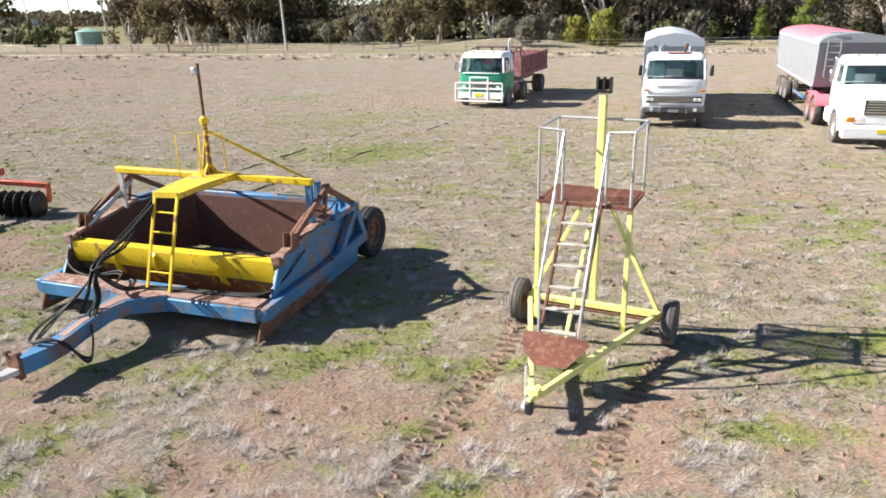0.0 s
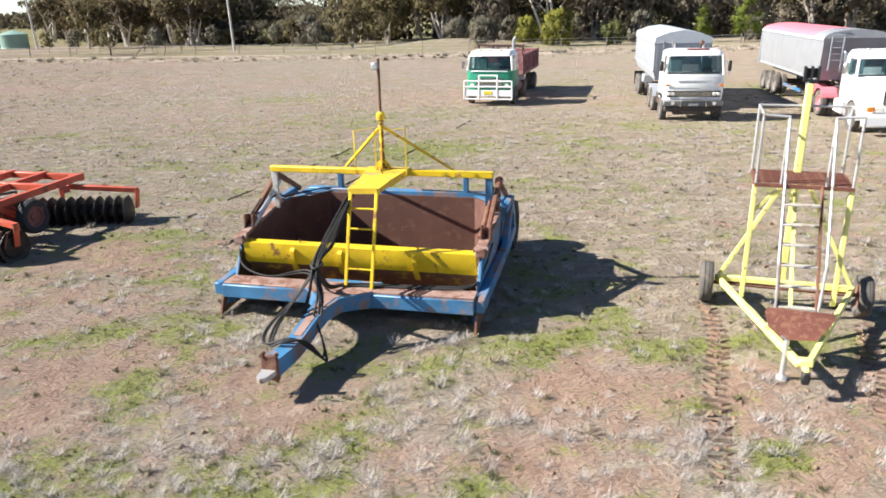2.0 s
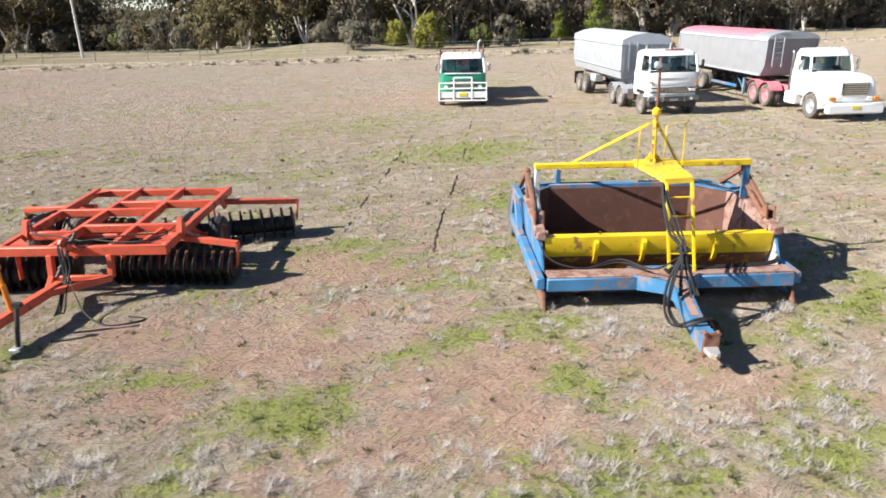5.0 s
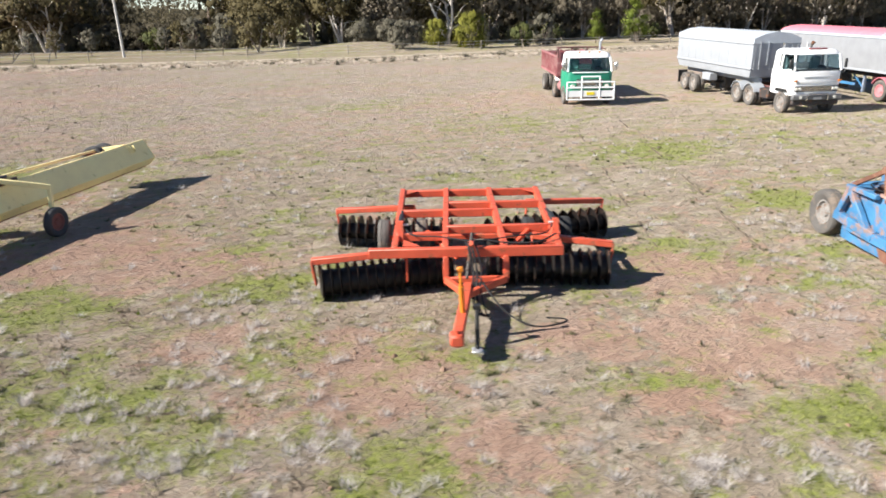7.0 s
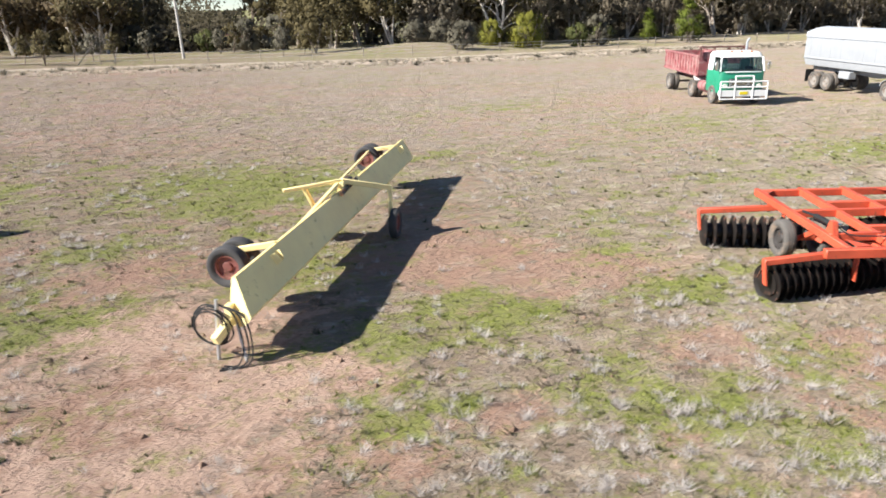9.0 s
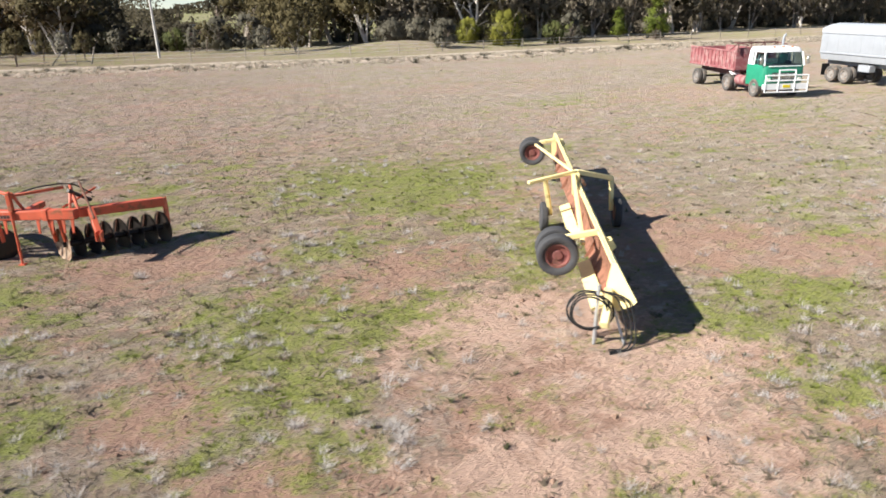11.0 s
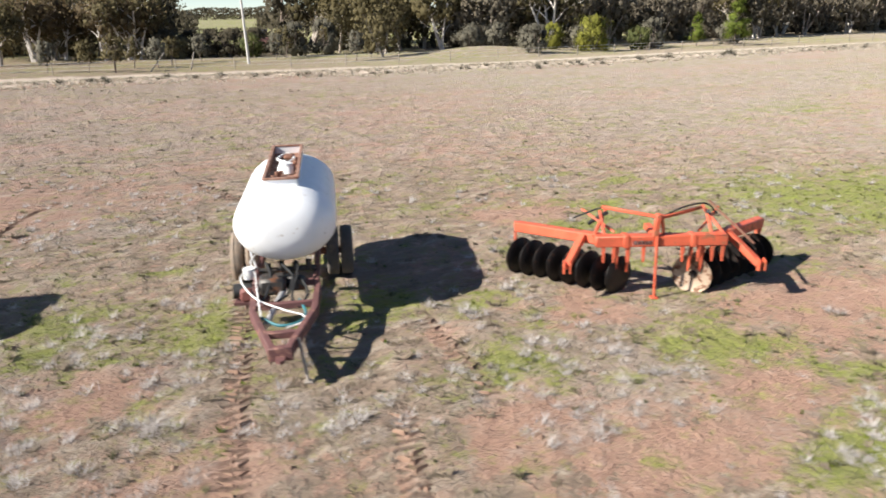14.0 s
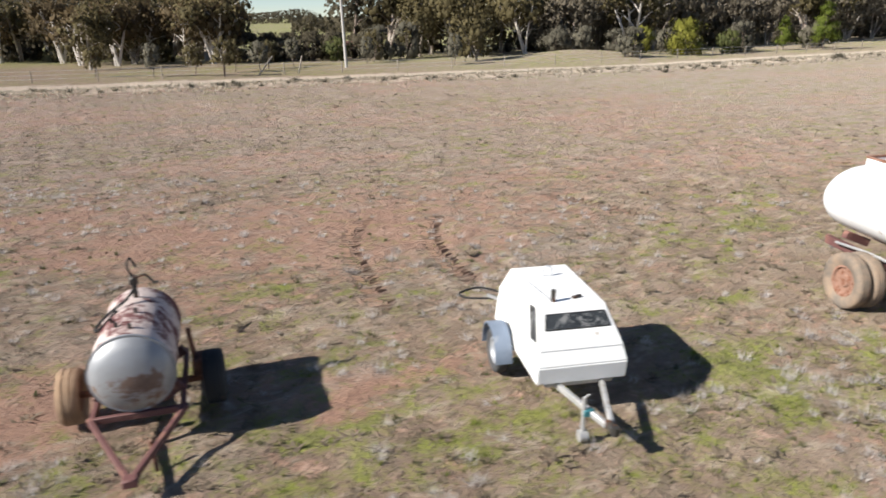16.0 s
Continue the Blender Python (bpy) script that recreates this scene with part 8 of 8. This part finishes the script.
for ob, x, y, s, a in ((grey[0], 8.0, 102.5, 1.0, 0), (grey[1], 11.5, 101.0, 1.0, 70), (grey[1], 10.0, 90.0, 1.05, 20), (sapl[0], -11.1, 95.6, 0.95, 0), (watt, 19.4, 90.5, 1.0, 0), (watt, 16.6, 95.5, 0.75, 80),
                       (fir, 42.7, 88.5, 1.0, 0), (fir, 38.5, 91.5, 0.72, 50), (gbus[0], 26.5, 90.5, 1.0, 0), (gbus[1], 30.5, 92.0, 1.1, 0), (gbus[1], 46.5, 93.0, 0.95, 90), (gbus[0], 55.0, 101.0, 0.75, 30), (gbus[1], 14.5, 98.5, 0.8, 10),
                       (sapl[1], -36.5, 95.5, 0.95, 0), (sapl[1], -34.2, 101.5, 0.85, 60), (sapl[0], -32.0, 99.5, 0.9, 120), (sapl[1], -30.0, 104.0, 0.8, 10), (sapl[0], -26.2, 107, 0.9, 200),
                       (sapl[0], -42.5, 100.0, 0.9, 30), (sapl[1], -38.8, 98.0, 0.8, 90), (sapl[0], -17.5, 106.0, 0.9, 10), (sapl[1], -7.8, 99.0, 0.6, 70), (sapl[1], -47.5, 104.0, 0.75, 110),
                       (gbus[0], -68.0, 122.0, 1.15, 0), (gbus[0], -78.0, 136.0, 1.3, 40), (gbus[0], -73.5, 135.0, 1.2, 70), (gbus[0], -69.0, 134.0, 1.1, 30), (gbus[1], -83, 139.0, 1.3, 70),
                       (sapl[1], -15.5, 108.5, 1.0, 45), (gbus[1], -13.5, 112.0, 1.2, 45), (gbus[0], -18.5, 114, 1.0, 20), (gbus[1], -9.0, 112.5, 1.3, 0), (under[0], -20.5, 118, 0.95, 0), (under[0], -23.5, 119, 0.9, 50), (under[0], -17.0, 119, 1.0, 90), (under[0], -12.5, 119.5, 0.95, 30), (under[1], -26.5, 119.5, 1.0, 30), (under[0], -28.5, 122, 1.1, 70), (under[0], -24.8, 124, 1.05, 120), (under[0], -21.5, 124.5, 1.05, 200), (under[0], -18.0, 125, 1.05, 250), (under[0], -14.5, 125.5, 1.05, 310), (under[1], -10.5, 122.5, 1.1, 0), (gbus[0], 33.5, 95.5, 0.9, 100), (gbus[1], 23.5, 98.5, 0.9, 160)):
    plant(ob, x, y, s, a)
x = -112.0
while x < 145:
    for back in (4.0, 12.0):
        xx, yy = x + r.uniform(-2, 2), belt_front(x) + back + r.uniform(-2, 2)
        if not in_gap(xx, yy) and not (back < 5 and (-6 < xx < 30 or r.random() < 0.6)):
            plant(r.choice(under if xx < 20 else under[2:]), xx, yy, r.uniform(0.7, 1.15), r.uniform(0, 360))
    if x > 12:
        plant(under[2], x + r.uniform(-1, 1), belt_front(x) + r.uniform(2, 8), r.uniform(0.8, 1.2), r.uniform(0, 360))
    x += 4.2
for ob in gums + grey + sapl + [watt, fir] + gbus + under:
    for o in list(ob.children_recursive) + [ob]:
        bpy.data.objects.remove(o)

# dense shaded scrub in the depth of the belt, and far woods behind the openings
rr = np.random.default_rng(5)
n = 34000
fx = rr.uniform(-115, 150, n)
front = np.array([belt_front(v) for v in fx])
fy = front + np.where(fx > 14, 12, 27) + rr.uniform(0, 16, n)
fz = -1 + rr.uniform(0, 1, n) ** 0.9 * (8.5 + 4.0 * value_noise(fx, fy * 0, 9, 93))
lane = np.array([in_gap(a, b) for a, b in zip(fx, fy)])
k = 14000
fx, fy, fz = fx[~lane], fy[~lane], fz[~lane]
dx, dy = rr.uniform(-62, 25, k), rr.uniform(150, 275, k)
ok = dx < -30.5 + 0.198 * (dy - 120)
fx, fy = np.append(fx, dx[ok]), np.append(fy, dy[ok])
fz = np.append(fz, -1 + rr.uniform(0, 1, ok.sum()) ** 0.9 * 13)
# pale colour brings haze and sun to the east; normals lean sunward
for name, pick, mat, label in (("belt_scrub", fx < 14, "gumdark", "dense shaded scrub deep inside the tree belt"), ("pale_scrub", fx >= 14, "palescrub", "grey-olive scrub behind the parked trucks, lightened for haze and sun")):
    pts = np.stack([fx, fy, fz], 1)[pick]
    face = np.array((-0.5, -0.45, 0.55)) + 0.45 * rr.normal(size=pts.shape)
    v, f = leaf_cards(pts, 0.85 if mat == "gumdark" else 0.7, 8, 0.2, face)
    tagged(new(name, mesh_of(name, v, f, mat, normals=np.repeat(face, 4, axis=0))), label, "scrub", kind="stuff")
n = 26000
fx = rr.uniform(-420, 420, n)
fy = 285 + rr.uniform(-10, 40, n) + np.abs(fx) * 0.05
fz = -1 + rr.uniform(0, 1, n) ** 0.8 * (4.0 + 3.0 * value_noise(fx, fy * 0, 17, 91))
lane = np.array([in_gap(a, b) for a, b in zip(fx, fy)])
fx, fy, fz = fx[~lane], fy[~lane], fz[~lane]
m = 3000
fx, fy = np.append(fx, rr.uniform(60, 175, m)), np.append(fy, rr.uniform(690, 730, m))
fz = np.append(fz, -1 + rr.uniform(0, 1, m) ** 0.8 * (6 + 9.0 * value_noise(fx[-m:], fy[-m:] * 0, 22, 95)))
v, f = leaf_cards(np.stack([fx, fy, fz], 1), 1.9, 6, 0.2)
tagged(new("far_woods", mesh_of("far_woods", v, f, "gumdark")), "distant dark belt of woods behind the paddocks", "woods", kind="stuff")

# ---- roadside: fence, poles, tank, sign ----
def fence_y(x):
    return float(road_near(np.array(x)) + road_wide(np.array(x))) + 4.0


F = thing("wire_fence", pose(0, 0, 0), "low wire fence on thin posts along the road", "fence")
xs = [-86 + 5.5 * i for i in range(32)]
post = None
for i, x in enumerate(xs):
    y = fence_y(x)
    z = ground_z(x, y)
    if post is None:
        post = part("post", rod(B(), (0, 0, -0.2), (0, 0, 1.15), 0.055, 6), "timber", F)
        ob = post
    else:
        ob = new("post", post.data)
        ob.parent = F
    ob.location = (x, y, z)
for h in (0.35, 0.7, 1.05):
    bm = B()
    for a, b in zip(xs[:-1], xs[1:]):
        ya, yb = fence_y(a), fence_y(b)
        rod(bm, (a, ya, ground_z(a, ya) + h), (b, yb, ground_z(b, yb) + h), 0.012, 4)
    part("wire", bm, "galv", F)
for x, dx in ((-29.6, 0.5), (-33.3, 1.5)):
    y = fence_y(x) + 0.2
    z = ground_z(x, y)
    part("leaning_stay", bar(B(), (x, y, z), (x + dx, y + 0.1, z + 1.75), 0.11, 0.11), "timber", F)

for x, y, h, lean in ((-22.2, 100.3, 11.0, -0.35), (-58.0, 125.0, 12.0, -0.5), (-84.5, 138.0, 12.0, -0.6), (-150.0, 262.0, 14.0, 0), (-118.0, 230.0, 13.0, 0)):
    z = ground_z(x, y)
    P = thing("power_pole", pose(x, y, z), "pale leaning power pole beside the road", "power pole", "power poles")
    part("shaft", rod(B(), (0, 0, -0.3), (lean, 0, h), 0.17, 10, 0.11), "concrete", P)
    part("cross_arm", bar(B(), (lean - 1.1, 0, h - 0.5), (lean + 1.1, 0, h - 0.5), 0.10, 0.12), "timber", P)
    for dx in (-0.9, 0, 0.9):
        part("insulator", rod(B(), (lean + dx, 0, h - 0.44), (lean + dx, 0, h - 0.25), 0.05, 8), "whitehose", P)

x, y = -62.5, 127.5
W = thing("water_tank", pose(x, y, ground_z(x, y)), "round pale green water tank on the lawn", "water tank")
bm = lathe(B(), [(0.0, 2.1), (2.2, 2.1), (2.25, 2.12)], (0, 0, 0), 36, "z")
part("shell", bm, "tankgreen", W)
part("roof", lathe(B(), [(2.24, 2.16), (2.30, 2.12), (2.85, 0.3), (2.9, 0.1)], (0, 0, 0), 36, "z"), "tankgreen", W)
for i in range(7):
    part("rib", lathe(B(), [(0.25 + 0.3 * i, 2.1), (0.28 + 0.3 * i, 2.13), (0.31 + 0.3 * i, 2.1)], (0, 0, 0), 36, "z"), "tankgreen", W)
x, y = -76.5, 136.5
S = thing("road_sign", pose(x, y, ground_z(x, y), 0, 0, 25), "plain white sign board on two posts", "sign")
part("board", box(B(), (0, 0, 3.5), (1.1, 0.05, 2.0), bev=0.01), "whitetub", S)
for dx in (-0.4, 0.4):
    part("post", rod(B(), (dx, 0.05, -0.2), (dx, 0.05, 4.4), 0.05, 8), "galv", S)

x, y = -13.4, 124.5
R = thing("farm_machine", pose(x, y, ground_z(x, y), 0, 0, 60), "red farm machine parked in the shade of trees", "farm machine")
part("body", box(B(), (0, 0, 1.5), (1.8, 3.6, 1.4), bev=0.2), "redframe", R)
part("cab", box(B(), (0, 0.9, 2.7), (1.5, 1.4, 1.2), bev=0.12), "dirtyglass", R)
for s in (-1, 1):
    wheel(R, (s * 1.0, -1.2, 0.55), 0.55, 0.35, "rubber", "red", s)
    wheel(R, (s * 1.0, 1.2, 0.8), 0.8, 0.45, "rubber", "red", s)
x, y = -83.0, 172.0
Q = thing("field_implement", pose(x, y, ground_z(x, y), 0, 0, 10), "dark steel implement standing on the far lawn", "farm implement")
part("frame", box(B(), (0, 0, 0.9), (5.0, 1.2, 0.25), bev=0.03), "chassis", Q)
for dx in (-2.0, -0.8, 0.5, 1.8):
    part("tine", bar(B(), (dx, 0, 0.9), (dx + 0.2, 0.4, 0.0), 0.2, 0.2), "chassis", Q)
for s in (-1, 1):
    wheel(Q, (s * 2.2, 0.6, 0.6), 0.6, 0.3, "rubber", "chassis", s)


# ---- growth on the paddock ----
def row_line(x):
    """The line from which the machines are seen, along the row."""
    return np.interp(x, (-60, -50, -43, -37, -25, -12, -3, 12), (24, 23, 18, 11.5, 6.5, 1.5, 0, 0))


def scatter(n, seed, far=62.0, near=1.2, bias=1.5):
    """Places over the paddock, dense along the row of machines and thinning out beyond."""
    r = np.random.default_rng(seed)
    u = r.random(n)
    d = near * (1 - u) + 0
    a = 1 - bias
    d = ((near + 6) ** a + u * ((far + 6) ** a - (near + 6) ** a)) ** (1 / a) - 6
    xm = r.random(n)
    half = 6 + d * 0.75
    x = -60 - 0.2 * half + xm * (72 + 0.75 * half)
    y = row_line(np.clip(x, -60, 12)) + d
    ok = y < road_near(x) - 1
    return x[ok], y[ok], d[ok], r


def blades(x, y, r, count, reach, tall, wide, flat=0.5):
    """Thin bent blades fanning out of each place."""
    n = len(x)
    k = count
    ax = r.random((n, k)) * 2 * math.pi
    ln = r.uniform(0.45, 1.0, (n, k))
    rx = reach[:, None] * ln
    hz = tall[:, None] * r.uniform(0.3, 1.0, (n, k)) * (1 - flat * (ln - 0.45))
    ox, oy = r.normal(0, 0.22, (n, k)) * reach[:, None], r.normal(0, 0.22, (n, k)) * reach[:, None]
    z0 = height(x, y)[:, None]
    bx, by = x[:, None] + ox, y[:, None] + oy
    tx, ty = bx + np.cos(ax) * rx, by + np.sin(ax) * rx
    px, py = -np.sin(ax) * wide[:, None], np.cos(ax) * wide[:, None]
    v = np.stack([np.stack([bx - px, by - py, z0 - 0.01 + 0 * bx], -1), np.stack([bx + px, by + py, z0 - 0.01 + 0 * bx], -1), np.stack([tx, ty, z0 + hz], -1)], 2).reshape(-1, 3)
    return v, np.arange(len(v)).reshape(-1, 3)


def growth(name, label, mat, n, seed, keep, count, reach, tall, wide, far=62.0, bias=1.5):
    x, y, d, r = scatter(n, seed, far, bias=bias)
    b, g, dd = cover(x, y)
    ok = r.random(len(x)) < keep(b, g, dd, smooth(-x, 12, 34))
    x, y, d = x[ok], y[ok], d[ok]
    k = r.uniform(0.6, 1.4, len(x))
    v, f = blades(x, y, r, count, reach * k, tall * k, wide * k * (1 + d / 20))
    tagged(new(name, mesh_of(name, v, f, mat)), label, "grass", kind="stuff")


growth("dry_grass", "short dry straw-coloured grass over the paddock", "straw", 62000, 101, lambda b, g, d, w: 0.8 * np.clip(1 - 1.5 * b, 0, 1) * (1 - 0.5 * g), 6, 0.07, 0.07, 0.0045, far=36, bias=1.6)
growth("dead_weeds", "grey bleached clumps of dead weeds", "deadstalk", 36000, 102, lambda b, g, d, w: (0.04 + 0.9 * d) * (1 - 0.6 * b), 42, 0.15, 0.14, 0.0026, far=26, bias=1.75)
growth("green_grass", "low green grass in patches", "blade", 90000, 103, lambda b, g, d, w: 1.1 * np.maximum(g - 0.08, 0), 8, 0.06, 0.05, 0.006, far=40, bias=1.6)
growth("broad_weeds", "small dull green weeds low on the soil", "weed", 12000, 104, lambda b, g, d, w: (0.22 + 0.35 * g) * (1 - 0.6 * b), 11, 0.085, 0.075, 0.009, far=24, bias=1.7)
growth("brown_tussocks", "low brown tussocks of old grass across the paddock", "tussock", 26000, 107, lambda b, g, d, w: 0.75 * np.clip(1 - 1.1 * b, 0.06, 1) * (1 - 0.4 * g) * (0.12 + 0.88 * w), 9, 0.15, 0.055, 0.016, far=62, bias=1.25)

x, y, d, r2 = scatter(6500, 105, 18, bias=1.8)
b, g, dd = cover(x, y)
ok = r2.random(len(x)) < 0.25 + 0.6 * b
x, y, d = x[ok], y[ok], d[ok]
s = (0.012 + 0.042 * r2.random(len(x)) ** 3) * (1 + d / 40)
z = height(x, y)
base = np.array([(1, 0, 0), (-0.5, 0.87, 0), (-0.5, -0.87, 0), (0.1, 0.05, 0.8)])
jit = r2.uniform(0.6, 1.3, (len(x), 4, 3))
v = (base[None] * jit * s[:, None, None] + np.stack([x, y, z - 0.004], -1)[:, None, :]).reshape(-1, 3)
f = (np.arange(len(x))[:, None, None] * 4 + np.array([(0, 1, 3), (1, 2, 3), (2, 0, 3)])[None]).reshape(-1, 3)
# soil darkened so the added berms read as a line of shade
M["rutshade"] = surface("dark_rut_shade_soil", (0.105, 0.08, 0.056), 0.95, vary=0.3)
M["clod"] = surface("red_brown_clod", (0.22, 0.138, 0.096), 0.95, vary=0.25)
tagged(new("soil_clods", mesh_of("soil_clods", v, f, "clod")), "small red-brown clods of loose soil", "soil", kind="stuff")

# ridges of soil left between the tyre lugs
rl = random.Random(21)
v, f = [], []
for pts, w in TRACKS:
    line = curve_points([(a, b, 0) for a, b in pts], 24)
    run, last_at = 0.0, 0.0
    for p0, p1 in zip(line[:-1], line[1:]):
        run += (p1 - p0).length
        if run - last_at < 0.15:
            continue
        last_at = run
        d = (p1 - p0).normalized()
        n = Vector((-d.y, d.x, 0))
        for sd in (-1, 1):
            if rl.random() < 0.22:
                continue
            c = p0 + n * sd * w * rl.uniform(0.24, 0.34) + d * (0.07 if sd > 0 else 0) + d * rl.uniform(-0.02, 0.02)
            along = (n * sd + d * rl.uniform(0.35, 0.75)).normalized()
            across = Vector((-along.y, along.x, 0))
            ln, wd, ht = w * rl.uniform(0.22, 0.34), rl.uniform(0.022, 0.036), rl.uniform(0.022, 0.045)
            zg = ground_z(c.x, c.y)
            k = len(v)
            for e, g, z in ((-1, -1, -0.02), (1, -1, -0.02), (1, 1, -0.02), (-1, 1, -0.02), (-0.8, rl.uniform(-0.3, 0.3), ht), (0.8, rl.uniform(-0.3, 0.3), ht * rl.uniform(0.6, 1.1))):
                q = c + along * e * ln + across * g * wd
                v.append((q.x, q.y, zg + z))
            f += [(k, k + 1, k + 5), (k, k + 5, k + 4), (k + 2, k + 3, k + 4), (k + 2, k + 4, k + 5), (k + 1, k + 2, k + 5), (k + 3, k, k + 4)]
tagged(new("tyre_lug_marks", mesh_of("tyre_lug_marks", np.array(v), np.array(f), "clod")), "ridges of soil pressed up by tractor tyre lugs", "soil", kind="stuff")

# low broken berms of soil, added in place of the ruts' shaded walls
nb = np.random.default_rng(31)
v, f = [], []
for pts, w in RUTS:
    line = curve_points([(a, b, 0) for a, b in pts], 40)
    last = None
    for i, (p0, p1) in enumerate(zip(line[:-1], line[1:])):
        d = (p1 - p0).normalized()
        n = Vector((-d.y, d.x, 0))
        tall = float(smooth(fbm(np.array([p0.x]), np.array([p0.y]), 1.6, 91, 3), 0.42, 0.58)[0]) * 0.040 * float(np.interp(p0.y, (8, 11, 15), (0.1, 0.5, 1.0)))
        c = p0 + n * nb.normal(0, 0.015)
        zg = ground_z(c.x, c.y)
        k = len(v)
        for e, z in ((-0.06, -0.02), (nb.uniform(-0.015, 0.015), tall * nb.uniform(0.75, 1.2) - 0.008), (0.06, -0.02)):
            q = c + n * e
            v.append((q.x, q.y, zg + z))
        if last is not None:
            f += [(last, k, k + 1), (last, k + 1, last + 1), (last + 1, k + 1, k + 2), (last + 1, k + 2, last + 2)]
        last = k
tagged(new("wheel_ruts", mesh_of("wheel_ruts", np.array(v), np.array(f), "rutshade")), "two thin broken dark ridges standing in for shaded rut walls", "soil", kind="stuff")

# pale tall grass on the road verge
rv = np.random.default_rng(106)
n = 8500
x = rv.uniform(-75, 90, n)
y = road_near(x) + rv.normal(1.8, 2.0, n)
k = rv.uniform(0.6, 1.5, n)
v, f = blades(x, y, rv, 9, 0.20 * k, 0.22 * k, 0.03 * k)
tagged(new("verge_grass", mesh_of("verge_grass", v, f, "verge")), "pale tall dry grass along the road verge", "grass", kind="stuff")
x = rv.uniform(-70, 50, 90)
y = road_near(x) + rv.normal(0.3, 0.9, 90)
k = rv.uniform(0.5, 1.3, 90) * (1 + 0.8 * (rv.random(90) > 0.9))
v, f = blades(x, y, rv, 60, 0.42 * k, 0.42 * k, 0.02 * k)
tagged(new("verge_weeds", mesh_of("verge_weeds", v, f, "greybush")), "low brown weed clumps along the road verge", "grass", kind="stuff")
